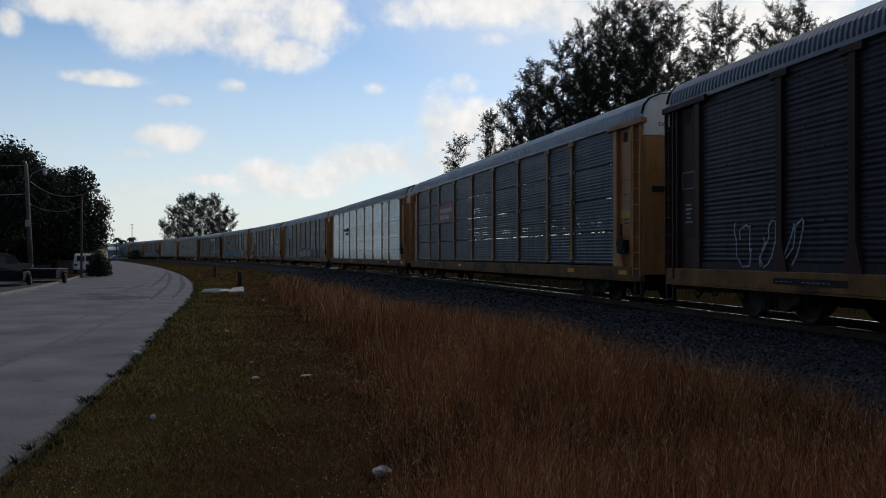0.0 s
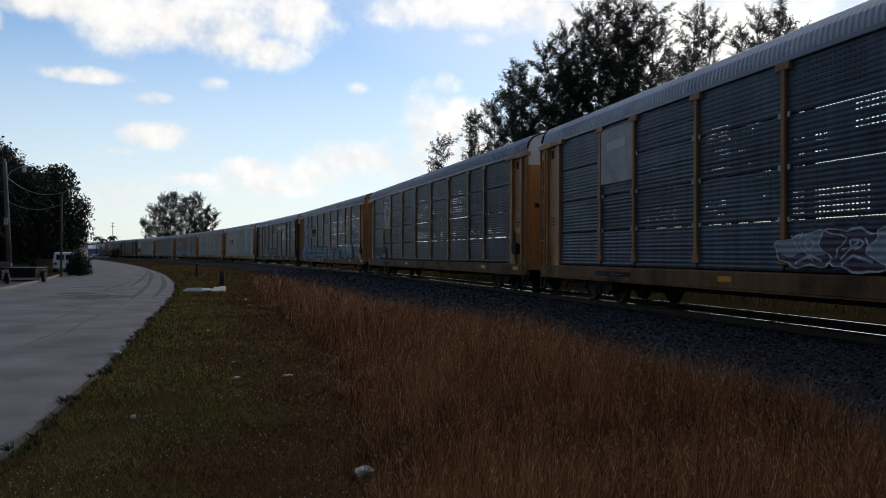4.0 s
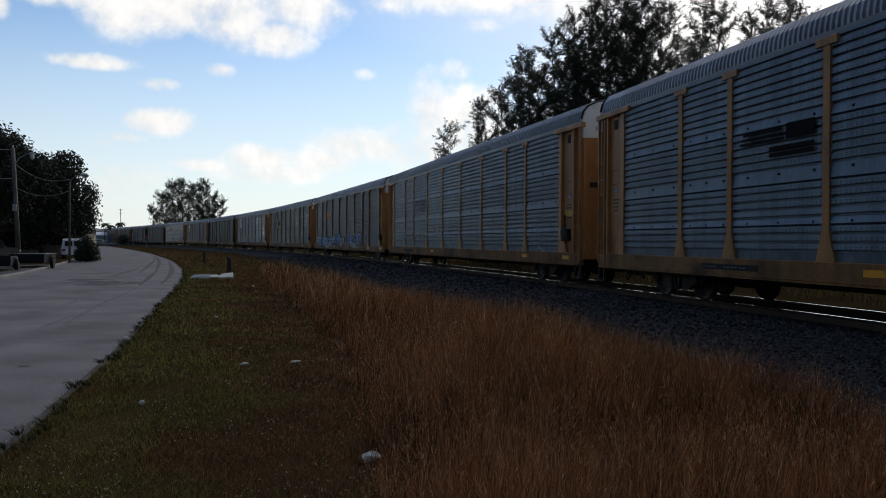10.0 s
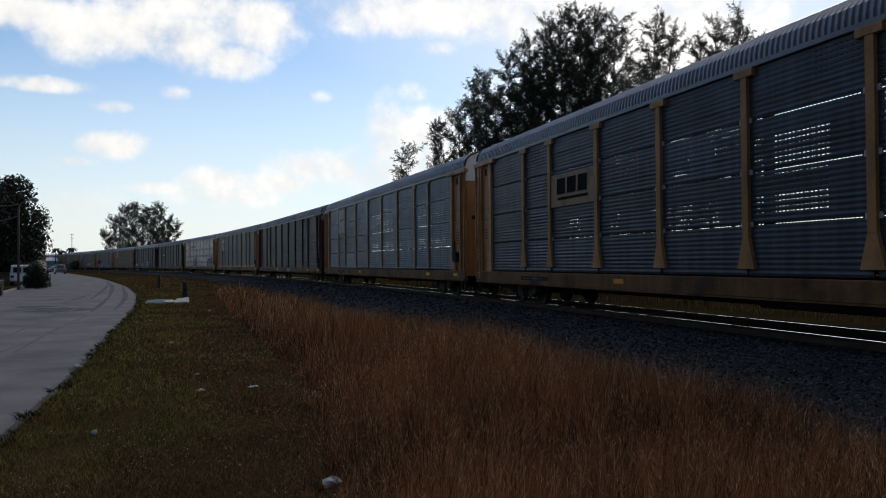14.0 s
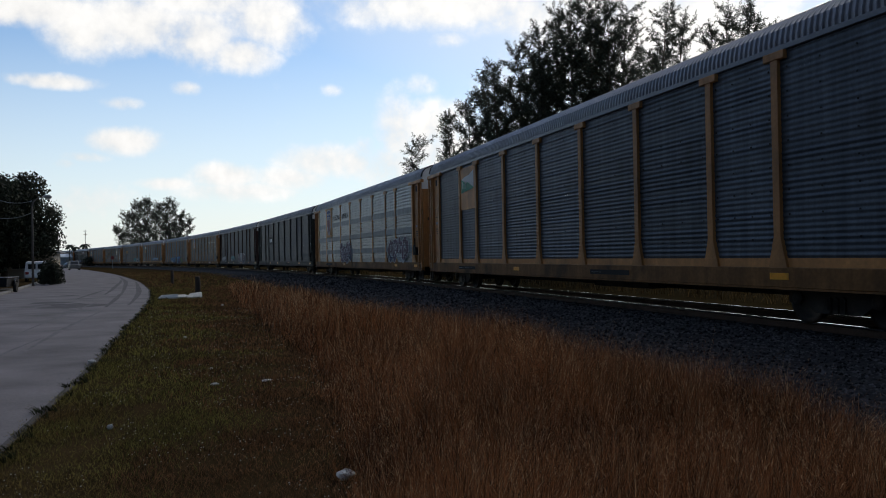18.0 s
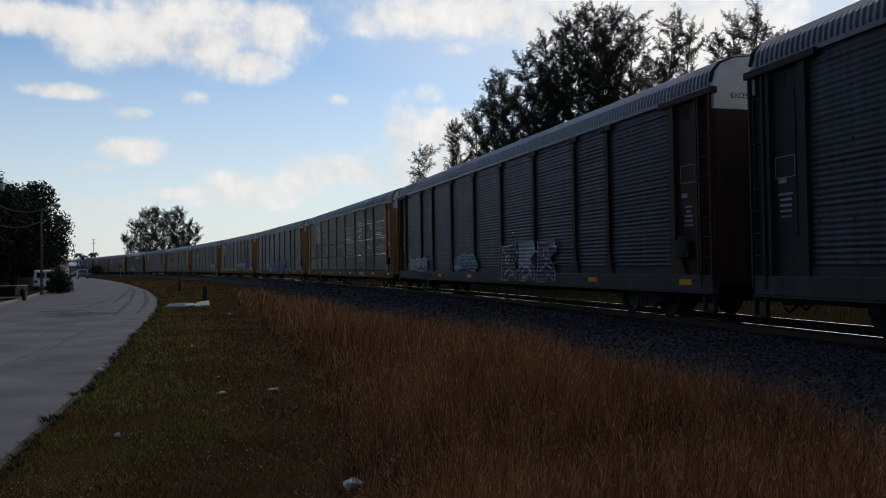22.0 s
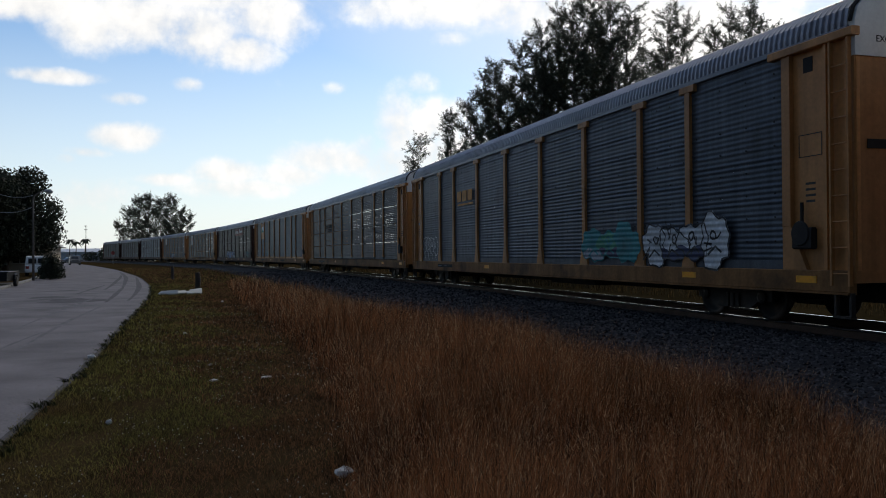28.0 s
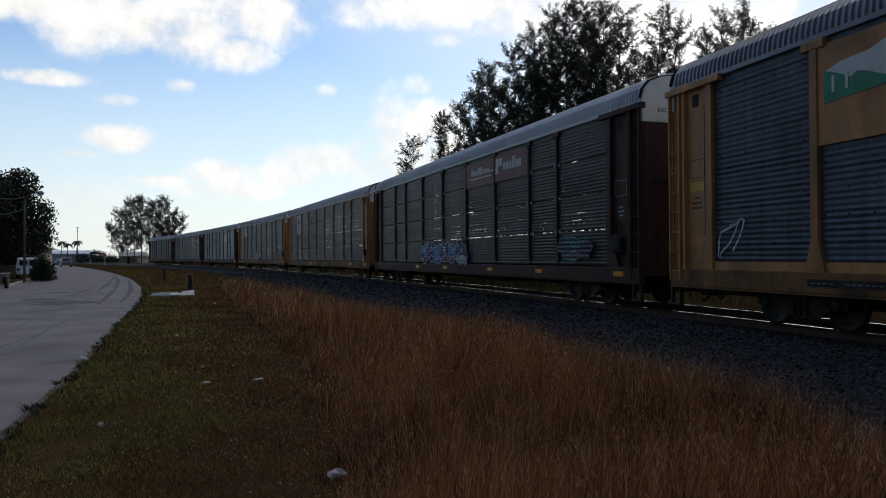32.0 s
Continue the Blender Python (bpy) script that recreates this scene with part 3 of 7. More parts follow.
def corrugated(width, z0, z1, pitch, depth, bands=(), patches=(), name="panel", mat=None, soft=False, opened=(5,), solid=0.036):
    """A pressed steel panel in the plane y = FACE, with level ribs, proud bands, rows of slots in patches (x0, x1, z0, z1 as parts of it), and turned-in edges."""
    g, h = Geo(), width / 2
    rnd = random.Random(int(width * 1000))
    prof, z = [], z0
    while z < z1 - 0.3 * pitch:
        e = min(z + pitch, z1)
        band = [q for q in bands if q[0] <= e - 0.3 * pitch and z < q[1] - 0.02]
        if band:
            e = min(band[0][1], z1)
            prof += [(0.0, z), (0.02, z + 0.006), (0.062, z + 0.03), (0.028, e - 0.01)]
        elif soft:
            d = depth * rnd.choice((0.6, 0.85, 1.0, 1.2, 1.5))
            prof += [(d * 0.5 * (1 - math.cos(2 * math.pi * k / 6)), z + (e - z) * k / 6) for k in range(6)]
        else:
            prof += [(0.0, z), (0.0, z + 0.24 * pitch), (depth, z + 0.30 * pitch), (depth * 0.85, z + 0.94 * pitch)]
        z = e
    prof.append((0.0, z1))
    per = 6 if soft else 4
    for i, ((d0, a), (d1, b)) in enumerate(zip(prof, prof[1:])):
        u = ((a + b) / 2 - z0) / (z1 - z0)
        cuts = [(p[0], p[1]) for p in patches if p[2] < u < p[3]] if i % per in opened else []
        if not cuts:
            g.add([(-h, FACE + d0, a), (h, FACE + d0, a), (h, FACE + d1, b), (-h, FACE + d1, b)], [(1, 0, 3, 2)])
            continue
        x = -h
        for c0, c1 in cuts:
            c0, c1 = -h + c0 * width, -h + c1 * width
            for q0, q1 in [(x, c0)] + [(c0 + 0.11 * k, c0 + 0.11 * k + solid) for k in range(int((c1 - c0) / 0.11))]:
                if q1 > q0:
                    g.add([(q0, FACE + d0, a), (q1, FACE + d0, a), (q1, FACE + d1, b), (q0, FACE + d1, b)], [(1, 0, 3, 2)])
            x = c0 + 0.11 * int((c1 - c0) / 0.11)
        g.add([(x, FACE + d0, a), (h, FACE + d0, a), (h, FACE + d1, b), (x, FACE + d1, b)], [(1, 0, 3, 2)])
    t = FACE - 0.04
    for x in (-h, h):
        g.add([(x, t, z0), (x, FACE, z0), (x, FACE, z1), (x, t, z1)], [(0, 1, 2, 3)])
    g.add([(-h, t, z0), (h, t, z0), (h, FACE, z0), (-h, FACE, z0)], [(0, 1, 2, 3)])
    g.add([(-h, t, z1), (h, t, z1), (h, FACE, z1), (-h, FACE, z1)], [(0, 1, 2, 3)])
    return g.mesh(name, mat, False)


def rivets(width):
    g = Geo()
    for i in range(8):
        z = 1.5 + i * 0.43
        for k in (-0.42, -0.14, 0.14, 0.42):
            g.box(width * k - 0.014, width * k + 0.014, FACE + 0.02, FACE + 0.034, z - 0.016, z + 0.016)
    return g.mesh("rivet_rows", BLACK)


BANDS = ((TOP - 1.26, TOP - 1.07), (TOP - 2.23, TOP - 2.04), (TOP - 3.13, TOP - 2.95))


def dashes(width):
    """Rows of small dark slots and bolts in a bright panel."""
    g, n = Geo(), int(width / 0.115)
    z = SILL1 + 0.16
    while z < TOP - 0.1:
        if not any(a - 0.12 < z < b for a, b in BANDS):
            for row in (0.055, 0.09):
                for i in range(n):
                    x = -width / 2 + 0.06 + i * 0.115
                    g.add([(x, FACE + 0.058, z + row), (x + 0.04, FACE + 0.058, z + row), (x + 0.04, FACE + 0.058, z + row + 0.010), (x, FACE + 0.058, z + row + 0.010)], [(1, 0, 3, 2)])
        z += 0.155
    for a, b in BANDS:
        for k in (-0.4, -0.05, 0.3):
            g.box(width * k - 0.02, width * k + 0.02, FACE + 0.03, FACE + 0.062, (a + b) / 2 - 0.02, (a + b) / 2 + 0.02)
    return g.mesh("slot_rows", DARK_INK)


def post_geo(low):
    """An upright with a T head and a flared foot, before x = 0."""
    g = Geo()
    g.box(-0.085, 0.085, 1.40, 1.50, low + 0.55, TOP - 0.02)
    g.prism([(-0.085, low + 0.56), (-0.24, low), (0.24, low), (0.085, low + 0.56)], 1.40, 1.50)
    g.box(-0.26, 0.26, 1.395, 1.515, TOP - 0.06, TOP + 0.09, 0.012)
    return g


def slim_post(low):
    g = Geo()
    g.box(-0.055, 0.055, 1.40, 1.485, low + 0.3, TOP - 0.02)
    g.prism([(-0.055, low + 0.31), (-0.13, low), (0.13, low), (0.055, low + 0.31)], 1.40, 1.485)
    g.box(-0.19, 0.19, 1.395, 1.50, TOP - 0.05, TOP + 0.09, 0.012)
    return g


def roof_geo():
    """Half-round sheet roof with cross ribs."""
    prof = [(1.465, EAVE - 0.05), (1.465, EAVE + 0.05), (1.42, EAVE + 0.24), (1.26, EAVE + 0.42), (0.95, EAVE + 0.545), (0.5, CROWN - 0.02), (0.0, CROWN)]
    ring = prof + [(-y, z) for y, z in prof[-2::-1]]
    nrm = []
    for i in range(len(ring)):
        a, b = ring[max(i - 1, 0)], ring[min(i + 1, len(ring) - 1)]
        d = math.hypot(b[0] - a[0], b[1] - a[1])
        nrm.append((-(a[1] - b[1]) / d * -1, (a[0] - b[0]) / d))
    g, n, x, step, k = Geo(), len(ring), -END + 0.12, 0.14, 0
    while x < END - 0.2:
        for dx, out in ((0.0, 0.0), (0.05, 0.0), (0.065, 0.038), (0.125, 0.038)):
            g.v += [(x + dx, y + ny * out, z + nz * out) for i, ((y, z), (ny, nz)) in enumerate(zip(ring, nrm))]
            k += 1
        x += step
    for i in range(k - 1):
        for j in range(n - 1):
            a = i * n + j
            g.f.append((a, a + 1, a + n + 1, a + n))
    return g


def end_ring(inset=0.0):
    prof = [(1.44 - inset, 0.8), (1.44 - inset, EAVE), (1.38 - inset, EAVE + 0.22), (1.22 - inset, EAVE + 0.40), (0.93, EAVE + 0.52), (0.0, CROWN - 0.03)]
    return prof + [(-y, z) for y, z in prof[-2::-1]]


def wheel_mesh():
    prof = [(0.08, -0.11), (0.14, -0.10), (0.15, -0.05), (0.32, -0.03), (0.35, -0.065), (0.415, -0.065), (0.415, 0.05), (0.44, 0.06), (0.44, 0.08), (0.35, 0.08), (0.32, 0.02), (0.15, 0.04), (0.1, 0.05)]
    return Geo().lathe_y([(r, y) for r, y in prof], 0, 0, 24).mesh("wheel", GRIME, True)


def truck_side():
    """A cast side frame with its pedestals, arch and spring pack, on the y = 1.0 side."""
    g = Geo()
    g.prism([(-1.15, 0.62), (-1.15, 0.36), (-0.72, 0.34), (-0.5, 0.20), (0.5, 0.20), (0.72, 0.34), (1.15, 0.36), (1.15, 0.62), (0.85, 0.66), (0.5, 0.76), (-0.5, 0.76), (-0.85, 0.66)], 0.93, 1.06)
    for x in (-0.89, 0.89):
        g.lathe_y([(0.12, 1.06), (0.12, 1.11), (0.07, 1.13)], x, 0.44, 12)
    for x in (-0.16, 0.0, 0.16):
        for z in (0.26, 0.32, 0.38, 0.44):
            g.lathe_y([(0.055, 1.055), (0.062, 1.08), (0.055, 1.10)], x, z, 8)
    return g


def ladder_geo(x):
    g = Geo()
    g.box(x - 0.21, x - 0.17, 1.46, 1.53, 0.75, 4.72)
    g.box(x + 0.17, x + 0.21, 1.46, 1.53, 0.75, 4.72)
    z = 0.95
    while z < 4.65:
        g.tube([(x - 0.18, 1.50, z), (x + 0.18, 1.50, z)], 0.014, 6)
        z += 0.42
    return g


def letters(text, size, mat, name="lettering"):
    cu = bpy.data.curves.new(name, "FONT")
    cu.body, cu.size, cu.align_x, cu.align_y, cu.extrude = text, size, "CENTER", "CENTER", 0.002
    tmp = bpy.data.objects.new(name, cu)
    scene.collection.objects.link(tmp)
    me = bpy.data.meshes.new_from_object(tmp.evaluated_get(bpy.context.evaluated_depsgraph_get()))
    bpy.data.objects.remove(tmp)
    me.materials.clear()
    me.materials.append(mat)
    return me


# text on the side facing +y reads from +x to -x
ON_SIDE = Matrix(((-1, 0, 0, 0), (0, 0, 1, 0), (0, 1, 0, 0), (0, 0, 0, 1)))


def on_side(x, z, y):
    return Matrix.Translation((x, y, z)) @ ON_SIDE


def plate(x0, x1, z0, z1, y, t=0.008):
    return Geo().box(min(x0, x1), max(x0, x1), y, y + t, z0, z1)


def flat(points, y, t=0.006):
    """A flat shape of (x, z) points on the side."""
    return Geo().prism(points, y, y + t)


def blob(cx, cz, w, h, rnd, n=30, power=2.2, jitter=0.12):
    out = []
    ph = [rnd.uniform(0, 6.28) for _ in range(3)]
    for i in range(n):
        a = 2 * math.pi * i / n
        c, s = math.cos(a), math.sin(a)
        r = 1 + jitter * (math.sin(2 * a + ph[0]) + 0.7 * math.sin(3 * a + ph[1]) + 0.5 * math.sin(5 * a + ph[2]) + 0.7 * math.sin(8 * a + ph[0] * 2))
        out.append((cx + w / 2 * r * math.copysign(abs(c) ** (2 / power), c), cz + h / 2 * r * math.copysign(abs(s) ** (2 / power), s)))
    return out


def ring_strip(g, pts, wd, y):
    """A painted outline round a closed row of points."""
    n = len(pts)
    cx, cz = sum(p[0] for p in pts) / n, sum(p[1] for p in pts) / n
    inner = []
    for x, z in pts:
        d = math.hypot(x - cx, z - cz) or 1
        inner.append((x - (x - cx) / d * wd, z - (z - cz) / d * wd))
    g.add([(x, y, z) for x, z in pts] + [(x, y, z) for x, z in inner], [(i, (i + 1) % n, n + (i + 1) % n, n + i) for i in range(n)])


def stroke(g, pts, wd, y):
    k = len(pts)
    v = []
    for i, (x, z) in enumerate(pts):
        a, b = pts[max(i - 1, 0)], pts[min(i + 1, k - 1)]
        d = math.hypot(b[0] - a[0], b[1] - a[1]) or 1
        nx, nz = -(b[1] - a[1]) / d * wd / 2, (b[0] - a[0]) / d * wd / 2
        v += [(x + nx, y, z + nz), (x - nx, y, z - nz)]
    g.add(v, [(2 * i, 2 * i + 1, 2 * i + 3, 2 * i + 2) for i in range(k - 1)])


def graffiti(car, x0, x1, z0, z1, fills, line, count, seed, style="bubble"):
    """Spray-painted bubble letters, or loose tags, across the panels from x0 down to x1."""
    rnd = random.Random(seed)
    count = count if style == "tag" else int(count * 1.6)
    w = abs(x0 - x1) / count
    y = 1.506 if style in ("bubble", "block") else SIGN["y"] - 0.002
    if style == "tag":
        g = Geo()
        for i in range(count):
            cx = x0 - (i + 0.5) * w
            pts, a = [], rnd.uniform(0, 6)
            for q in range(16):
                t = q / 15
                pts.append((cx + w * 0.42 * math.sin(a + t * rnd.uniform(5.5, 7.5)) * (1 - 0.3 * t), z0 + (z1 - z0) * (0.5 + 0.48 * math.sin(a * 1.7 + t * rnd.uniform(7.5, 9)))))
            stroke(g, pts, 0.04, y + 0.012)
        return part("graffiti_tag", g, SPRAY[line], car, "thin spray-painted scrawl")
    if style == "outline":
        g = Geo()
        for i in range(count):
            cx, big = x0 - (i + 0.5) * w, rnd.uniform(0.7, 1.0)
            ring_strip(g, blob(cx, z1 - (z1 - z0) * big / 2, w * 1.25, (z1 - z0) * big, rnd), 0.03, y)
            ring_strip(g, blob(cx, z1 - (z1 - z0) * big * 0.45, w * 0.35, (z1 - z0) * 0.22, rnd), 0.025, y + 0.001)
            stroke(g, [(cx + w * 0.1, z0 + 0.2), (cx, z0), (cx - w * 0.25, z0 - 0.15)], 0.03, y)
        return part("graffiti_outline", g, SPRAY[line], car, "thin white spray-painted letter outlines")
    for i in range(count):
        out = Geo()
        cx, cz = x0 - (i + 0.5) * w, (z0 + z1) / 2 + rnd.uniform(-0.06, 0.06) * (z1 - z0)
        k = fills[i % len(fills)]
        body = blob(cx, cz, w * 1.4, (z1 - z0) * rnd.uniform(0.8, 1.12), rnd)
        if style == "block":
            s = w * 0.3
            body = [(cx + w * 0.46 + rnd.uniform(-.1, .1) * w, z0), (cx + w * 0.40, z1 + rnd.uniform(-.1, .05)), (cx + w * 0.05, z1 - rnd.uniform(0, .2)), (cx - w * 0.40, z1), (cx - w * 0.50, z1 - 0.35),
                    (cx - w * 0.2, (z0 + z1) / 2 + 0.1), (cx - w * 0.45, z0 + 0.3), (cx - w * 0.38, z0), (cx - w * 0.1, z0 + 0.25), (cx + s * 0.2, z0)]
        d = 0.0025 * i
        letter = part("graffiti_letter", Geo().add([(x, y + d, z) for x, z in body], [tuple(range(len(body)))]), SPRAY[k], car, k + " spray-painted letter shape")
        ring_strip(out, body, 0.042, y + d + 0.004)
        hole = blob(cx + rnd.uniform(-.1, .1) * w, cz + 0.12 * (z1 - z0), w * 0.28, (z1 - z0) * 0.24, rnd, 10)
        ring_strip(out, hole, 0.05, y + d + 0.005)
        stroke(out, [(cx + w * 0.3, cz - 0.3 * (z1 - z0)), (cx + rnd.uniform(-.1, .1) * w, cz - 0.12 * (z1 - z0)), (cx - w * 0.3, cz - 0.25 * (z1 - z0))], 0.05, y + d + 0.006)
        for _ in range(3):
            a, b = rnd.uniform(-.4, .4) * w, rnd.uniform(-.38, .38) * (z1 - z0)
            stroke(out, [(cx + a, cz + b), (cx + a * 0.5 + rnd.uniform(-.2, .2) * w, cz + b * 0.6 + rnd.uniform(-.15, .15)), (cx + a - rnd.uniform(-.3, .3) * w, cz + b + rnd.uniform(-.25, .25))], 0.04, y + d + 0.006)
        shade = SPRAY[rnd.choice(["pale", "violet", "navy", k])]
        low_band = [(px, min(pz, cz - 0.12 * (z1 - z0) + 0.05 * math.sin(px * 9))) for px, pz in body]
        part("shading", Geo().add([(px, y + d + 0.0015, pz) for px, pz in low_band], [tuple(range(len(low_band)))]), shade, letter)
        part("outline", out, SPRAY[line], letter, line + " spray-painted outline")


def shield(car, bay, rows):
    """A yellow plate with a blue, red and white striped shield."""
    x0, x1 = BAY_X[bay] - 0.06, BAY_X[bay + 1] + 0.06
    z1, z0 = ROWS[0][0] - 0.02, TOP - ROW * rows
    sign = part("sign_plate", plate(x0, x1, z0, z1, SIGN["y"]), PAINT["yellow"], car, "yellow sign plate with a striped shield")
    cx, cz, w, h = (x0 + x1) / 2, (z0 + z1) / 2 + 0.05, 0.68, (z1 - z0) * 0.45
    ring = [(0, 1), (0.35, 0.9), (0.7, 1), (1, 0.8), (0.9, 0.45), (1, 0.0), (0.85, -0.55), (0.45, -0.88), (0, -1)]
    ring = ring + [(-a, b) for a, b in ring[-2:0:-1]]
    y = SIGN["y"] + 0.009
    part("shield", flat([(cx + a * w, cz + b * h) for a, b in ring], y), WHITE, sign, "white shield")
    up = [(0.9, 0.25), (0.97, 0.8), (0.7, 0.97), (0.35, 0.87), (0, 0.97), (-0.35, 0.87), (-0.7, 0.97), (-0.97, 0.8), (-0.9, 0.25)]
    part("shield_field", flat([(cx + a * w * 0.92, cz + (b * 0.95 + 0.02) * h) for a, b in up], y + 0.007), SIGN_BLUE, sign, "blue shield field with two white bars")
    for k, zz in enumerate((0.62, 0.38)):
        part("wording_bar", plate(cx - w * 0.6, cx + w * 0.6, cz + (zz - 0.07) * h, cz + (zz + 0.07) * h, y + 0.014), WHITE, sign)
    for k in range(-2, 3):
        low = -0.86 + 0.14 * k * k
        part("stripe", plate(cx + (0.33 * k - 0.085) * w, cx + (0.33 * k + 0.085) * w, cz + low * h, cz + 0.20 * h, y + 0.007), SIGN_RED, sign)


def flag(car, bay):
    x0, x1 = BAY_X[bay] - 0.06, BAY_X[bay + 1] + 0.06
    z1, z0 = TOP - 0.02, TOP - ROW * 1.75
    sign = part("sign_plate", plate(x0, x1, z0, z1, SIGN["y"]), PAINT["yellow"], car, "yellow sign plate with a green and white flag")
    y, w, h = SIGN["y"] + 0.009, x0 - x1, z1 - z0
    P = lambda a, b: (x0 - a * w, z0 + b * h)
    part("flag_shape", flat([P(.1, .40), P(.1, .72), P(.3, .78), P(.6, .80), P(.9, .90), P(.9, .5), P(.75, .45), P(.4, .43)], y), WHITE, sign, "white waving flag")
    part("flag_band", flat([P(.1, .40), P(.1, .73), P(.25, .68), P(.42, .60), P(.48, .64), P(.58, .62), P(.72, .56), P(.9, .49), P(.75, .45), P(.4, .43)], y + 0.007), SIGN_GREEN, sign, "green lower half")
    for a in (.20, .36):
        part("flag_mark", plate(x0 - (a + .03) * w, x0 - a * w, z0 + .5 * h, z0 + .66 * h, y + 0.014), WHITE, sign)


def banner(car, bay, rows, mat, bars, ink, label, bays=1):
    """A sign plate over part of a bay, its wording as plain bars: (left, bottom, right, top) in parts of the plate."""
    x0, x1 = BAY_X[bay] - 0.07, BAY_X[bay + bays] + 0.07
    z1, z0 = TOP - ROW * rows[0] - 0.02, TOP - ROW * rows[1] + 0.02
    holder = part("sign_plate", plate(x0, x1, z0, z1, SIGN["y"]), mat, car, label) if mat else car
    for a, b, c, d in bars:
        w, h = x0 - x1, z1 - z0
        lean = 0.12 * h if ink is WHITE else 0.05 * h
        part("wording_shape", flat([(x0 - a * w, z0 + b * h), (x0 - c * w, z0 + b * h), (x0 - c * w - lean * (d - b), z0 + d * h), (x0 - a * w - lean * (d - b), z0 + d * h)], SIGN["y"] + 0.010), ink, holder, "wording as plain shapes")


def sill_mark(car, x, back, ink, seed, n=2):
    """A plate on the sill with small bars for its letters and figures."""
    p = part("number_plate", plate(x - 1.0, x + 1.0, SILL0 + 0.12, SILL1 - 0.12, 1.512), back, car, "number plate on the side sill")
    a = x + 0.9
    for count in (4, 6)[:n]:
        for _ in range(count):
            part("number_bar", plate(a - 0.075, a, SILL0 + 0.17, SILL1 - 0.18, 1.521), ink, p)
            a -= 0.135
        a -= 0.22


def sill_shapes(car, x, ink):
    """A stencilled mark on the sill, as three plain blocks."""
    for k in range(3):
        part("sill_shape", plate(x - 0.48 * k - 0.38, x - 0.48 * k, SILL0 + 0.05, SILL1 - 0.07, 1.51, 0.004), ink, car, "pale block mark on the sill")


def build_car(spec):
    kind, paint, panel, roof = spec["kind"], spec["paint"], spec["panel"], spec["roof"]
    names = {"yellow": "yellow", "brown": "dark red-brown", "green": "dark green", "grey": "grey"}
    looks = {"mid": "silver", "dull": "dull silver", "blue": "blue-grey", "silver": "bright silver", "dark": "grimy dark grey", "black": "sooty dark", "warm": "dusty brown-grey"}
    car = thing("car_carrier_wagon", 0, 0, 0, 0, spec.get("label") or f"{names[paint]} railway car carrier with {looks[panel]} ribbed side panels", "railway wagon", "wagons of the train")
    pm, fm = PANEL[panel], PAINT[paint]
    gap = kind == "gap"
    low = SILL1 + (0.02 if gap else 0.16)
    SIGN["y"] = FACE + (0.072 if panel in ("silver", "dull", "mid") and not gap else 0.04)
    # side panels, both sides
    for i, w in enumerate(BAYS):
        cx = (BAY_X[i] + BAY_X[i + 1]) / 2
        wide = round(w - 0.10, 3)
        if gap:
            for r, (z1, z0) in enumerate(ROWS):
                v = (i + r) % 3 if r < 3 else 3
                near = (((0.28, 0.97, 0.0, 0.62),), ((0.30, 0.95, 0.12, 0.98),), ((0.05, 0.42, 0.5, 0.95), (0.62, 0.97, 0.1, 0.6)), ())[v]
                full = ((0.03, 0.97, 0.0, 1.0),) if r < 3 else ()
                for tag, holes, turn, opened in (("n", near, 0, (5,)), ("f", full, 180, (1, 2, 4, 5))):
                    me = shared(("g", wide, panel, r, tag, v), lambda: corrugated(wide, z0 + (0.0 if turn else 0.016), z1 - (0.002 if turn else 0.016), 0.188 if turn else 0.094, 0.007, (), holes, "side_panel", pm, True, opened, 0.036 if turn else 0.042))
                    put("side_panel", me, car, pose(cx, 0, 0, 0, 0, turn))
        else:
            silver = panel in ("silver", "dull", "mid")
            # pinholes of rust here and there, where the far side is pierced too
            v = (i * 2 + spec["seed"]) % 5
            pins = (((0.35, 0.5, 0.86, 0.9),), ((0.2, 0.55, 0.45, 0.5), (0.6, 0.8, 0.30, 0.42)), (), ((0.62, 0.74, 0.62, 0.70),), ((0.15, 0.4, 0.40, 0.44), (0.7, 0.85, 0.90, 0.95)))[v] if not silver else ()
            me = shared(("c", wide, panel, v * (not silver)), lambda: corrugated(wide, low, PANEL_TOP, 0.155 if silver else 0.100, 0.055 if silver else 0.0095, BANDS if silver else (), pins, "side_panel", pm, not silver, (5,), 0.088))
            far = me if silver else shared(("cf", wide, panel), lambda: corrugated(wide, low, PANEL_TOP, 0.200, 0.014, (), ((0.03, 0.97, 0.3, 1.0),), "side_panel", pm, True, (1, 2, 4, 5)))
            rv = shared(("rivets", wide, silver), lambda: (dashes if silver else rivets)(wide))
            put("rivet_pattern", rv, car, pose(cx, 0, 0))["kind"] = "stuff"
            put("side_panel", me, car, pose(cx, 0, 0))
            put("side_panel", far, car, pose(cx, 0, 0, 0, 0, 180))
            # smooth flats mirror less sky than the ribs; a darker panel colour paints that in
            if spec.get("darkbands"):
                for z0, z1 in BANDS:
                    put("dark_band", shared(("db", wide, z0), lambda: plate(-wide / 2, wide / 2, z0 - 0.06, z1 + 0.03, FACE + 0.064, 0.004).mesh("dark_band", PANEL["dull"])), car, pose(cx, 0, 0))
    clip = shared("clip", lambda: Geo().box(-0.035, 0.035, FACE, FACE + 0.035, -0.05, 0.05, 0.006).mesh("clip", POLE_METAL))
    if gap:
        for i in range(1, 9):
            for r in range(1, 4):
                for dx in (-0.13, 0.13):
                    put("clip", clip, car, pose(BAY_X[i] + dx, 0, PANEL_TOP - ROW * r))
    # uprights
    slim = spec.get("slim", gap)
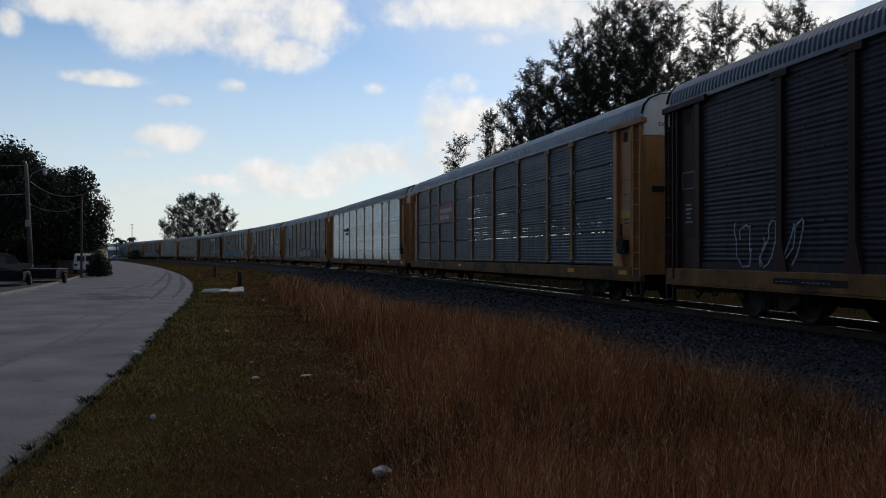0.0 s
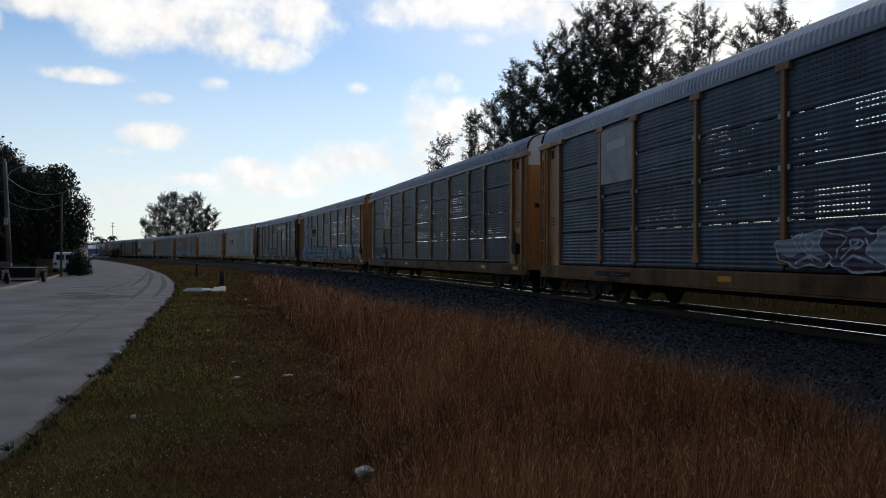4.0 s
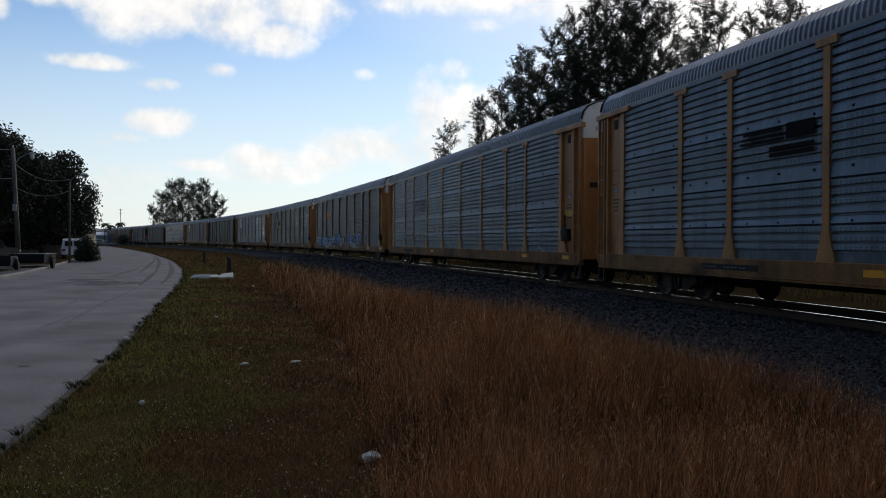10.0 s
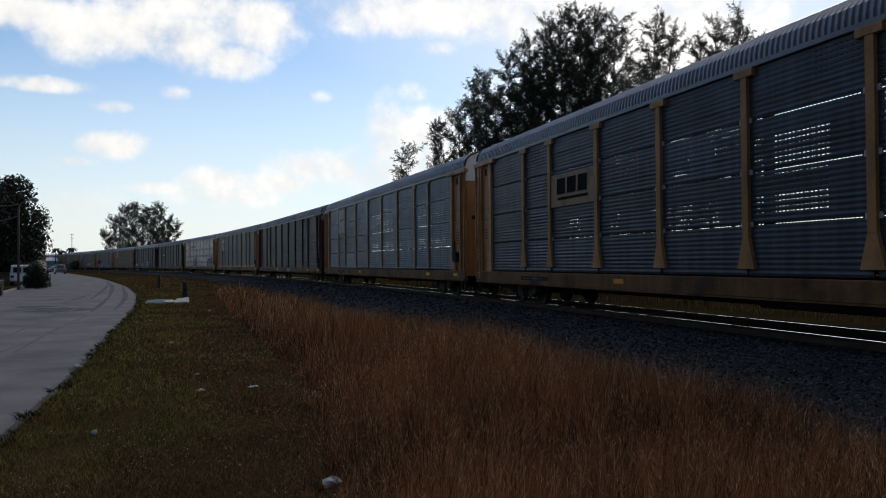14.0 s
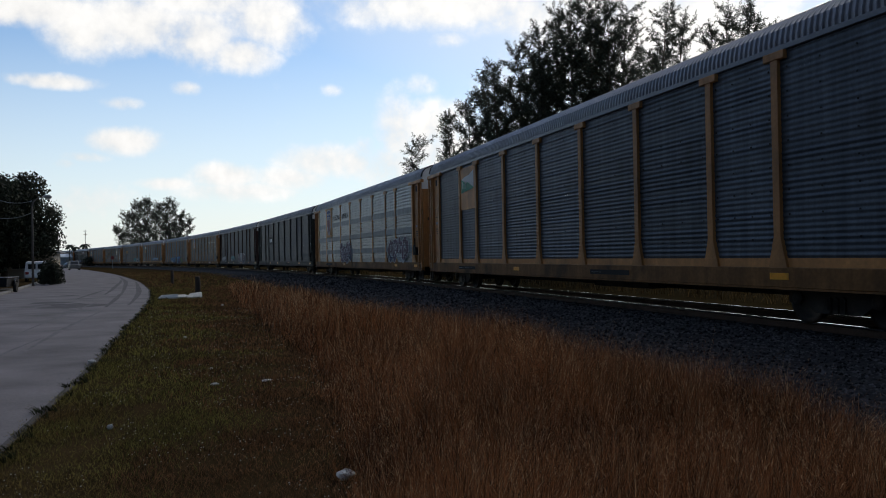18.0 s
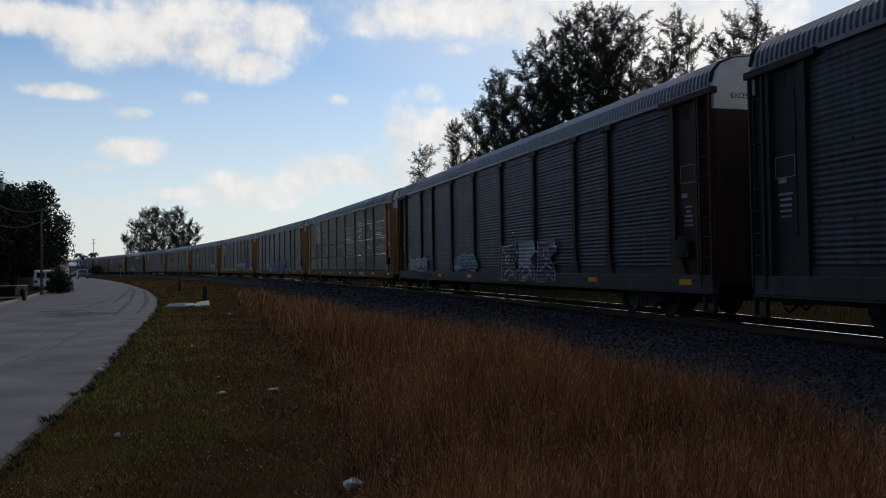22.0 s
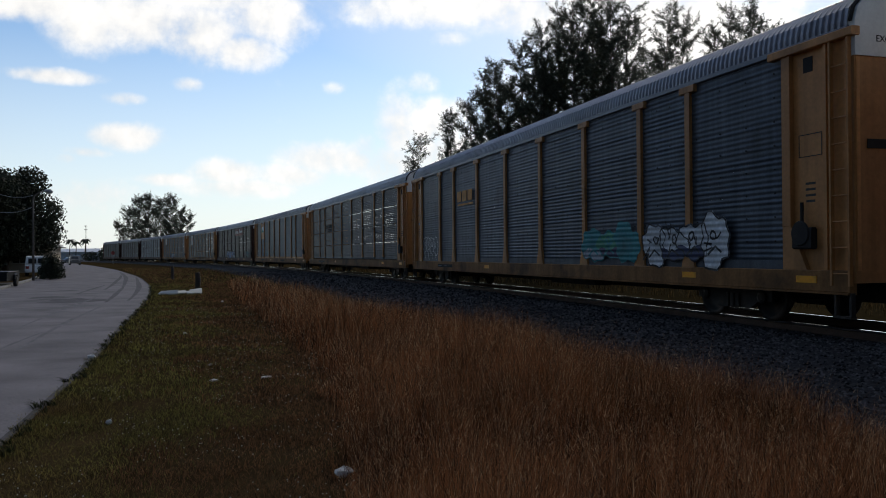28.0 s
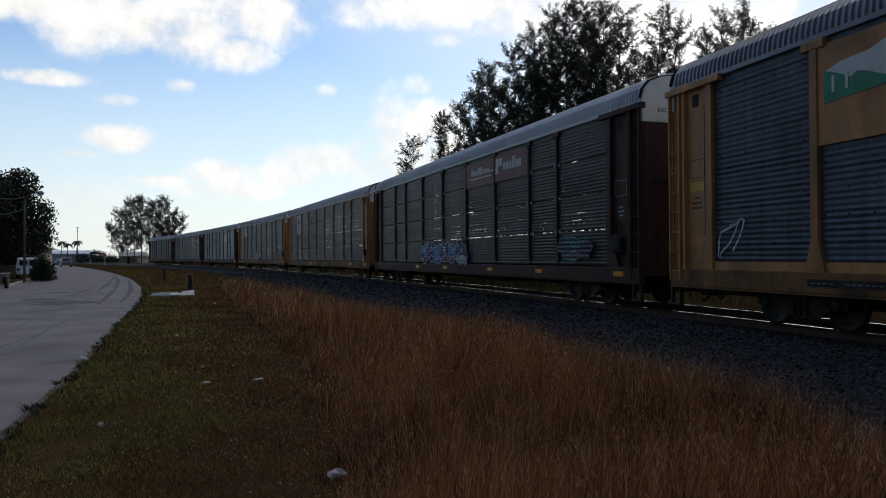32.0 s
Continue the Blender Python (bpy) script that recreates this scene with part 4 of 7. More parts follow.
    pme = shared(("post", slim, gap, paint), lambda: (slim_post if slim else post_geo)(SILL1 + (0.16 if gap else -0.02)).mesh("post", fm))
    for x in BAY_X[1:-1]:
        put("post", pme, car, pose(x, 0, 0))
        put("post", pme, car, pose(x, 0, 0, 0, 0, 180))
    # sills, eave trim, roof, decks
    sm = PAINT[spec.get("sill", "dirty" if paint == "yellow" else paint)]
    for y0, y1 in ((1.36, 1.508), (-1.508, -1.36)):
        part("side_sill", Geo().box(-END + 0.08, END - 0.08, y0, y1, SILL0, SILL1, 0.015).box(-END + 0.08, END - 0.08, y0 - 0.0, y1 + 0.03 * (1 if y0 > 0 else 0), SILL0 - 0.03, SILL0, 0.0), sm, car)
        if not gap:
            part("lower_rail", Geo().box(-12.0, 12.0, min(y0, y1) + 0.04, max(y0, y1) - 0.055, SILL1, low), fm if spec.get("lowrail") else pm, car)
    for s in (1, -1):
        part("eave_rail", Geo().box(-END + 0.1, END - 0.1, min(1.40 * s, 1.48 * s), max(1.40 * s, 1.48 * s), PANEL_TOP + 0.004, EAVE - 0.052, 0.01), WHITE if roof == "white" and paint == "brown" else ROOF["grey" if roof == "white" else "dark"], car)
    put("roof", shared(("roof", roof), lambda: roof_geo().mesh("roof", ROOF[roof])), car)
    under = shared("under", lambda: Geo().box(-13.5, 13.5, -1.36, 1.36, 0.80, 0.92).box(-13.6, 13.6, -0.3, 0.3, 0.42, 0.80).box(-4.0, -1.2, 0.45, 1.0, 0.42, 0.8, 0.05).box(2.0, 4.6, -0.9, -0.4, 0.45, 0.8, 0.05).mesh("underframe", BLACK))
    put("underframe", under, car)
    deck = shared("deck", lambda: Geo().box(-13.0, 13.0, -1.33, 1.33, 2.78, 2.84).mesh("inner_deck", GRIME))
    put("inner_deck", deck, car)
    # end sections with corner panels, ladders, doors, caps
    endp = shared(("end", paint), lambda: Geo().box(12.07, END, 1.34, 1.41, SILL1, TOP + 0.06).mesh("end_panel", fm))
    cpost = shared(("cpost", paint), lambda: Geo().box(12.02, 12.22, 1.412, 1.50, SILL1 + 0.75, TOP + 0.015, 0.01).prism([(12.02, SILL1), (12.6, SILL1), (12.22, SILL1 + 0.752), (12.02, SILL1 + 0.752)], 1.412, 1.497).mesh("corner_post", fm))
    strip = shared(("strip", paint), lambda: Geo().box(13.0, 13.07, 1.41, 1.50, SILL1, TOP + 0.015).mesh("door_rib", fm))
    leaf = shared(("leaf", paint), lambda: Geo().box(12.38, 12.92, 1.41, 1.422, 1.7, 4.35).mesh("access_panel", fm))
    head = shared(("head", paint), lambda: Geo().box(11.72, END + 0.05, 1.38, 1.545, TOP + 0.0, TOP + 0.14, 0.012).mesh("end_header", fm))
    ladder = shared(("ladder", paint), lambda: ladder_geo(13.36).mesh("ladder", fm))
    door = shared(("door", paint), lambda: Geo().add([(END - 0.01, y, z) for y, z in end_ring()] + [(END - 0.09, y, z) for y, z in end_ring()], [tuple(range(11)), tuple(range(21, 10, -1))] + [(i, (i + 1) % 11, 11 + (i + 1) % 11, 11 + i) for i in range(11)])
                  .mesh("end_door", fm))
    bar = shared(("bar", paint), lambda: Geo().box(END - 0.01, END + 0.05, -0.03, 0.03, 0.9, 4.2, 0.005).mesh("door_bar", fm))
    vent = shared("vent", lambda: Geo().box(END - 0.01, END + 0.002, -0.25, 0.25, 2.95, 3.1).mesh("door_slot", BLACK))
    capr = [(y * 1.003, z) for y, z in end_ring() if z > 4.0]
    capr = [(1.445, 4.42)] + capr + [(-1.445, 4.42)]
    nn = len(capr)
    cap = shared(("cap", roof, paint, spec.get("paintcap"), spec.get("whitecap", True)), lambda: Geo().add([(END + 0.015, y, z) for y, z in capr] + [(END - 0.17, y, z) for y, z in capr], [tuple(range(nn))] + [(i, (i + 1) % nn, nn + (i + 1) % nn, nn + i) for i in range(nn)]).mesh("end_cap", fm if spec.get("paintcap") else WHITE if spec.get("whitecap", True) else ROOF[roof]))
    seal = shared("seal", lambda: Geo().tube([(END - 0.06, y * 1.02, z + 0.01) for y, z in end_ring() if z > 4.7], 0.035, 6).mesh("roof_edge_seal", BLACK))
    box = shared(("brake", paint), lambda: Geo().box(12.3, 12.75, 1.41, 1.54, 1.35, 1.72, 0.03).tube([(12.5, 1.5, 1.75), (12.5, 1.5, 2.15)], 0.03, 8).lathe_y([(0.2, 1.52), (0.22, 1.54), (0.2, 1.56)], 12.5, 1.62, 14).mesh("brake_gear", BLACK))
    words = [(shared(word, lambda: letters(word, 0.15, DARK_INK)), y) for word, y in (("EXCESS", -0.78), ("HEIGHT", 0.0), ("CAR", 0.62))]
    for turn in (0, 180):
        q = pose(0, 0, 0, 0, 0, turn)
        put("end_panel", endp, car, q)
        put("end_panel", endp, car, Matrix.Diagonal((-1, 1, 1, 1)) @ q)
        for me_ in (cpost, strip, leaf, head):
            put(me_.name.split(".")[0], me_, car, q)
            put(me_.name.split(".")[0], me_, car, Matrix.Diagonal((-1, 1, 1, 1)) @ q)
        put("ladder", ladder, car, q)
        put("ladder", ladder, car, Matrix.Diagonal((-1, 1, 1, 1)) @ q)
        d = put("end_door", door, car, q)
        for y in (-0.95, 0.95):
            put("door_slot", vent, d, pose(0, y, 0))
        for y in (-0.5, 0.0, 0.5):
            put("door_bar", bar, d, pose(0, y, 0))
        c = put("end_cap", cap, car, q, "white cap over the end door")
        for word, y in words:
            put("lettering", word, c, Matrix(((0, 0, 1, END + 0.018), (1, 0, 0, y), (0, 1, 0, 4.70), (0, 0, 0, 1))))
        put("roof_edge_seal", seal, car, q)
    put("brake_gear", box, car, Matrix.Diagonal((-1, 1, 1, 1)))
    # running gear
    side, wheel = shared("tside", lambda: truck_side().mesh("side_frame", GRIME)), shared("wheel", wheel_mesh)
    axle = shared("axle", lambda: Geo().lathe_y([(0.08, -0.8), (0.08, 0.8)], 0, 0, 10).mesh("axle", GRIME))
    bol = shared("bolster", lambda: Geo().box(-0.2, 0.2, -0.95, 0.95, 0.42, 0.66, 0.03).mesh("truck", GRIME))
    coup = shared("coupler", lambda: Geo().box(13.5, 14.05, -0.09, 0.09, 0.42, 0.58, 0.02).box(13.95, 14.19, -0.16, 0.14, 0.36, 0.64, 0.04).tube([(13.6, 0.45, 0.6), (13.75, 0.45, 0.35), (14.0, 0.4, 0.25), (14.19, 0.35, 0.33)], 0.03, 6).mesh("coupler", GRIME))
    step = shared(("step", paint), lambda: Geo().box(13.20, 13.25, 1.42, 1.50, 0.26, 0.64).box(13.52, 13.57, 1.42, 1.50, 0.26, 0.64).box(13.20, 13.57, 1.40, 1.52, 0.23, 0.27).mesh("step", GRIME))
    for cx in (-10.05, 10.05):
        truck = put("truck", bol, car, pose(cx, 0, 0))
        put("side_frame", side, truck)
        put("side_frame", side, truck, pose(0, 0, 0, 0, 0, 180))
        for x in (-0.89, 0.89):
            put("axle", axle, truck, pose(x, 0, 0.415))
            put("wheel", wheel, truck, pose(x, 0.79, 0.415))
            put("wheel", wheel, truck, pose(x, -0.79, 0.415, 0, 0, 180))
    for turn in (0, 180):
        put("coupler", coup, car, pose(0, 0, 0, 0, 0, turn))
    put("step", step, car)
    put("step", step, car, Matrix.Diagonal((-1, 1, 1, 1)))
    # reflectors on the sill
    ref = shared("reflector", lambda: plate(-0.24, 0.24, SILL0 + 0.14, SILL0 + 0.26, 1.510).mesh("reflector", AMBER))
    for x in spec.get("reflectors", (-12.6, -9.2, 3.2)):
        put("reflector", ref, car, pose(x, 0, 0))
    sill_mark(car, spec.get("mark", 8.3), BLACK, SPRAY["pale"], spec["seed"])
    if spec.get("mark2") is not None:
        sill_mark(car, spec["mark2"], spec.get("mark2_back", BLACK), DARK_INK if spec.get("mark2_back") else SPRAY["pale"], spec["seed"] + 5, 1 if not spec.get("mark2_back") else 2)
    if spec.get("block_mark") is not None:
        sill_shapes(car, spec["block_mark"], SPRAY["pale"])
    # notices on the end panels
    rnd = random.Random(spec["seed"])
    ink = PAINT["grey"] if paint == "yellow" else SPRAY["pale"]
    framed = shared(("framed", paint), lambda: Geo().box(-0.27, 0.27, 1.423, 1.428, 0.18, 0.195).box(-0.27, 0.27, 1.423, 1.428, -0.195, -0.18).box(-0.27, -0.255, 1.423, 1.428, -0.18, 0.18).box(0.255, 0.27, 1.423, 1.428, -0.18, 0.18).mesh("notice_frame", ink))
    slot = shared("slot", lambda: Geo().box(-0.11, 0.11, 1.411, 1.418, -0.13, 0.13).mesh("hand_hole", BLACK))
    card = shared("card", lambda: plate(-0.26, 0.26, -0.09, 0.09, 1.424).mesh("route_card", SIGN_YELLOW))
    small = shared("small", lambda: plate(-0.11, 0.11, -0.05, 0.05, 1.424).mesh("sticker", SPRAY["pale"]))
    for side in (1, -1):
        x = side * (12.64 + rnd.uniform(-0.04, 0.04))
        put("hand_hole", slot, car, pose(x + 0.05, 0, 4.5))
        put("notice_frame", framed, car, pose(x, 0, 3.05 + rnd.uniform(-0.15, 0.15)))
        if rnd.random() < 0.45 and paint == "yellow":
            put("route_card", card, car, pose(x, 0, 2.25 + rnd.uniform(-0.1, 0.5)), "yellow notice card")
        if rnd.random() < 0.7:
            put("sticker", small, car, pose(x + rnd.uniform(-0.15, 0.15), 0, 2.72), "small pale sticker")
        for k in range(rnd.choice((3, 4, 5))):
            w = rnd.uniform(0.08, 0.2)
            part("notice_line", Geo().box(x - w, x + w, 1.423, 1.427, 2.45 - 0.1 * k, 2.49 - 0.1 * k), ink, car)
    for f in spec.get("extra", ()):
        f(car)
    return car


EMBLEM_BARS = [(0.12, 0.42, 0.62, 0.47), (0.14, 0.50, 0.60, 0.55), (0.16, 0.58, 0.60, 0.63), (0.64, 0.42, 0.92, 0.68), (0.46, 0.26, 0.92, 0.33), (0.46, 0.15, 0.92, 0.22)]
BLOCK_BARS = [(0.16, 0.38, 0.35, 0.86), (0.40, 0.38, 0.59, 0.86), (0.64, 0.38, 0.83, 0.86), (0.18, 0.20, 0.86, 0.28)]
B = lambda x: BAY_X[int(x)] - (x - int(x)) * BAYS[min(int(x), 8)]


def G(b0, b1, z0, z1, fills, line, n, seed, style="bubble"):
    return lambda car: graffiti(car, B(b0), B(b1), z0, z1, fills, line, n, seed, style)


def SHIELD(bay, rows=2):
    return lambda car: shield(car, bay, rows)


def FLAG(bay):
    return lambda car: flag(car, bay)


def BAN(bay, rows, mat, bars, ink, label="", bays=1):
    return lambda car: banner(car, bay, rows, mat, bars, ink, label, bays)


def america(car):
    for word, b in (("BUILDING", 2.6), ("AMERICA", 3.5)):
        put("lettering", letters(word, 0.46, DARK_INK), car, on_side(B(b), TOP - 0.72, SIGN["y"] + 0.004), "black slogan lettering")


def C(kind, paint, panel, roof, extra=(), **k):
    return dict(kind=kind, paint=paint, panel=panel, roof=roof, extra=extra, **k)


WORD_BARS = [(0.10 + 0.042 * i, 0.46, 0.132 + 0.042 * i, 0.74 if i in (0, 3, 4) else 0.64) for i in range(8)] + [(0.07, 0.30, 0.46, 0.36), (0.44, 0.46, 0.53, 0.52), (0.53, 0.30, 0.575, 0.86), (0.575, 0.58, 0.63, 0.86)] + [(0.65 + 0.046 * i, 0.38, 0.685 + 0.046 * i, 0.80 if i == 3 else 0.66) for i in range(6)]
CARS = [
    C("cont", "brown", "black", "dark", [G(0.45, 1.4, 1.05, 2.0, [], "pale", 3, 1, "tag")], slim=False, sill="dirty"),
    C("gap", "yellow", "blue", "white", [BAN(2, (1, 1.95), SIGN_RED, [(.08, .58, .9, .82), (.08, .18, .72, .42)], SIGN_PALE, "faded red sign with pale wording bars")], slim=True),
    C("cont", "yellow", "silver", "grey", [BAN(2, (0.9, 2.1), None, EMBLEM_BARS, DARK_INK)], mark2=-7.5),
    C("gap", "yellow", "blue", "white", [BAN(1, (0, 1.6), SIGN_PALE, [(.2, .6, .8, .75)], WHITE, "faded pale sign plate"), G(4.05, 6.4, 1.05, 1.85, ["pale", "violet"], "white", 4, 4), G(4.3, 5.8, 1.6, 2.1, [], "violet", 3, 6, "outline"), G(6.65, 7.25, 1.02, 1.95, ["violet"], "white", 1, 5)]),
    C("gap", "yellow", "dark", "grey", [SHIELD(1), G(0.1, 1.3, 0.98, 1.8, ["black"], "navy", 3, 7)]),
    C("gap", "yellow", "blue", "grey", [BAN(2, (1.05, 2.05), SIGN_TAN, BLOCK_BARS, DARK_INK, "faded yellow sign with dark shapes"), G(0.0, 2.1, 0.70, 1.90, ["blue", "sky", "blue"], "navy", 4, 9), G(2.1, 4.2, 0.70, 1.95, ["teal", "green", "teal"], "navy", 4, 10),
                                    G(4.2, 6.3, 0.85, 1.9, ["pale", "navy", "sky"], "violet", 4, 11), G(6.95, 8.2, 1.05, 2.0, ["green", "pale"], "white", 2, 12)], paintcap=True),
    C("gap", "brown", "warm", "white", [BAN(5, (0, 1), SIGN_BROWN, WORD_BARS, WHITE, "red-brown sign with white wording bars", 2), G(1.8, 3.4, 1.0, 1.6, ["black"], "lime", 3, 14), G(3.6, 4.6, 1.0, 1.7, ["black"], "teal", 2, 13), G(4.6, 6.4, 1.05, 1.7, [], "pale", 3, 15, "outline"), G(5.8, 6.9, 1.0, 1.5, [], "pale", 3, 16, "tag")], slim=True, reflectors=(-12.6, -8, -4, 1, 5)),
    C("cont", "yellow", "dull", "grey", [BAN(2, (0.9, 2.1), None, EMBLEM_BARS, DARK_INK)], mark=7.2, label="yellow railway car carrier with dull silver ribbed panels and dark emblem"),
    C("cont", "yellow", "dull", "grey", [BAN(2, (0.9, 2.1), None, EMBLEM_BARS, SPRAY["navy"]), G(0.1, 3.0, 1.15, 1.85, [], "pale", 3, 18, "outline"), G(3.9, 4.9, 1.2, 1.9, [], "pale", 1, 19, "outline"), G(6.0, 7.2, 1.15, 2.0, [], "pale", 1, 17, "outline"), G(8.05, 8.9, 1.1, 2.1, [], "pale", 1, 16, "outline"), G(3.2, 4.8, 1.75, 2.05, [], "black", 3, 20, "tag")]),
    C("cont", "yellow", "blue", "grey", [BAN(2, (0.85, 1.9), None, BLOCK_BARS, ORANGE), G(0.05, 4.7, 0.85, 1.75, ["sky", "pale", "blue"], "navy", 7, 21), G(5.1, 6.8, 0.85, 1.85, ["navy", "blue"], "white", 3, 22), G(6.9, 7.5, 1.1, 1.8, [], "pale", 2, 23, "tag")], mark2=6.6, mark2_back=WHITE, slim=False),
    C("gap", "yellow", "blue", "grey", [BAN(2, (1.0, 2.0), SIGN_TAN, BLOCK_BARS, DARK_INK, "weathered tan sign with dark shapes")], slim=False),
    C("gap", "yellow", "dull", "grey", [BAN(1, (0, 1.6), SIGN_PALE, [(.2, .5, .8, .6)], SIGN_TAN, "faded pale sign plate")]),
    C("cont", "brown", "black", "dark", [G(0.0, 0.25, 1.1, 2.0, [], "pale", 1, 25, "tag")], slim=False, sill="dirty", whitecap=False, block_mark=-1.2),
    C("cont", "yellow", "blue", "grey", [FLAG(1)], mark2=-3.0, lowrail=True, slim=False),
    C("cont", "yellow", "mid", "grey", darkbands=True, extra=[SHIELD(1, 2.1), america, G(3.0, 4.1, 0.95, 2.25, ["violet"], "white", 3, 27), G(7.3, 8.75, 1.0, 2.3, ["violet"], "white", 3, 28)], slim=False),
    C("cont", "green", "dark", "dark", [BAN(2, (1.25, 2.15), PAINT["green"], [(.25, .3, .45, .7), (.5, .3, .72, .7)], SPRAY["white"], "dark sign with two white shapes")], sill="grey", mark2=-3.0, slim=False, reflectors=(-12.6, -8.3, -3.6, 2, 6)),
    C("cont", "brown", "dark", "grey", [G(0.3, 1.5, 1.0, 1.6, ["pale"], "white", 2, 30), G(3.2, 4.1, 1.0, 1.75, ["teal"], "pale", 2, 31), G(5.0, 6.6, 0.72, 2.0, ["violet", "pale"], "white", 2, 32, "block")], sill="grey", slim=False, reflectors=(-12.6, -8.3, -3.6, 2, 6)),
    C("gap", "yellow", "warm", "patchy", [SHIELD(1, 1.7), G(3.2, 7.8, 1.0, 1.6, [], "violet", 7, 35, "tag")], reflectors=(-12.6, -9.2, -6.2, -3.1, 0, 3.1, 6.2, 9.2, 12.2), block_mark=-5.6, sill="dirty"),
    C("cont", "yellow", "blue", "grey", [G(3.0, 4.5, 0.75, 1.8, ["blue", "navy"], "sky", 4, 37), G(4.5, 6.6, 0.6, 2.0, ["blue", "navy", "sky", "blue"], "navy", 4, 38, "block"), G(4.3, 4.9, 0.6, 1.7, ["lime"], "black", 1, 39), G(6.5, 7.2, 0.6, 1.7, ["lime"], "black", 2, 40)], slim=False),
    C("cont", "yellow", "blue", "grey", [FLAG(1), G(5.0, 7.4, 1.25, 1.9, ["sky"], "white", 6, 41)], lowrail=True, slim=False),
    C("cont", "yellow", "blue", "grey", [BAN(2, (0.85, 1.8), None, BLOCK_BARS, ORANGE), G(6.05, 6.95, 1.1, 2.0, ["teal", "green"], "teal", 2, 43), G(7.15, 8.45, 1.02, 1.95, ["white"], "black", 3, 44), G(0.08, 0.85, 1.2, 2.1, [], "white", 3, 45, "outline")], slim=False),
    C("gap", "yellow", "dark", "white", [BAN(2, (1.0, 2.0), None, EMBLEM_BARS, DARK_INK)]),
    C("cont", "yellow", "blue", "grey", [FLAG(1), G(2.1, 2.9, 1.2, 1.9, [], "teal", 2, 47, "tag"), G(0.0, 0.4, 1.2, 2.0, [], "white", 1, 48, "tag")], lowrail=True, slim=False, mark2=-3.0),
    C("gap", "brown", "warm", "white", [BAN(5, (0, 1), SIGN_BROWN, WORD_BARS, WHITE, "red-brown sign with white wording bars", 2), G(3.0, 5.0, 1.0, 1.9, ["blue", "navy"], "white", 4, 50), G(8.15, 8.6, 1.15, 1.9, ["navy"], "green", 1, 51)], slim=True, reflectors=(-12.6, -8, -4, 1, 5)),
    C("gap", "yellow", "warm", "grey", [BAN(1, (0, 1.7), SIGN_PALE, [(.3, .5, .7, .8)], SIGN_RED, "faded pale sign plate")]),
    C("gap", "yellow", "dark", "grey", [BAN(1, (0, 1.2), SIGN_PALE, [(.2, .5, .8, .6)], SIGN_TAN, "faded pale sign plate"), G(4, 5, 1.1, 1.7, ["pale"], "white", 3, 53)]),
    C("gap", "brown", "dull", "grey", [BAN(1, (0.8, 1.6), None, [(.2, .3, .8, .7)], SPRAY["white"])]),
    C("gap", "brown", "blue", "grey", []),
    C("cont", "brown", "dark", "grey", [], slim=False),
]
V0, ACC, FIRST_S = 19.513, 0.0021, 19.82


# how far the train lags behind an even pace, second by second
LAG = [(0, .70), (1, .03), (2, -.08), (3, .5), (6, .6), (7, .48), (8, .12), (9, .78), (10, .4), (11, .02), (12, .22), (13, .48), (14, .05), (17, .4), (18, .45), (19, .55), (20, .12), (21, .3), (22, .35), (23, .4), (24, .6), (25, .4), (28, .55), (29, .12), (30, .35), (31, .45), (32, .1)]


def wagon_pose(j, t):
    """Wagon j of the train t seconds on: its two trucks run on the track."""
    s = FIRST_S + PITCH * (j + 0.5) - V0 * t - ACC * t * t + float(np.interp(t, *zip(*LAG)))
    a, b = track(s - 10.05), track(s + 10.05)
    return pose((a[0] + b[0]) / 2, (a[1] + b[1]) / 2, RAIL_Z, 0, 0, math.degrees(math.atan2(b[1] - a[1], b[0] - a[0])))


WAGONS = []
for n, spec in enumerate(CARS):
    spec["seed"] = 100 + n
    WAGONS.append(build_car(spec))
    WAGONS[-1].matrix_basis = wagon_pose(n - 1, 0)


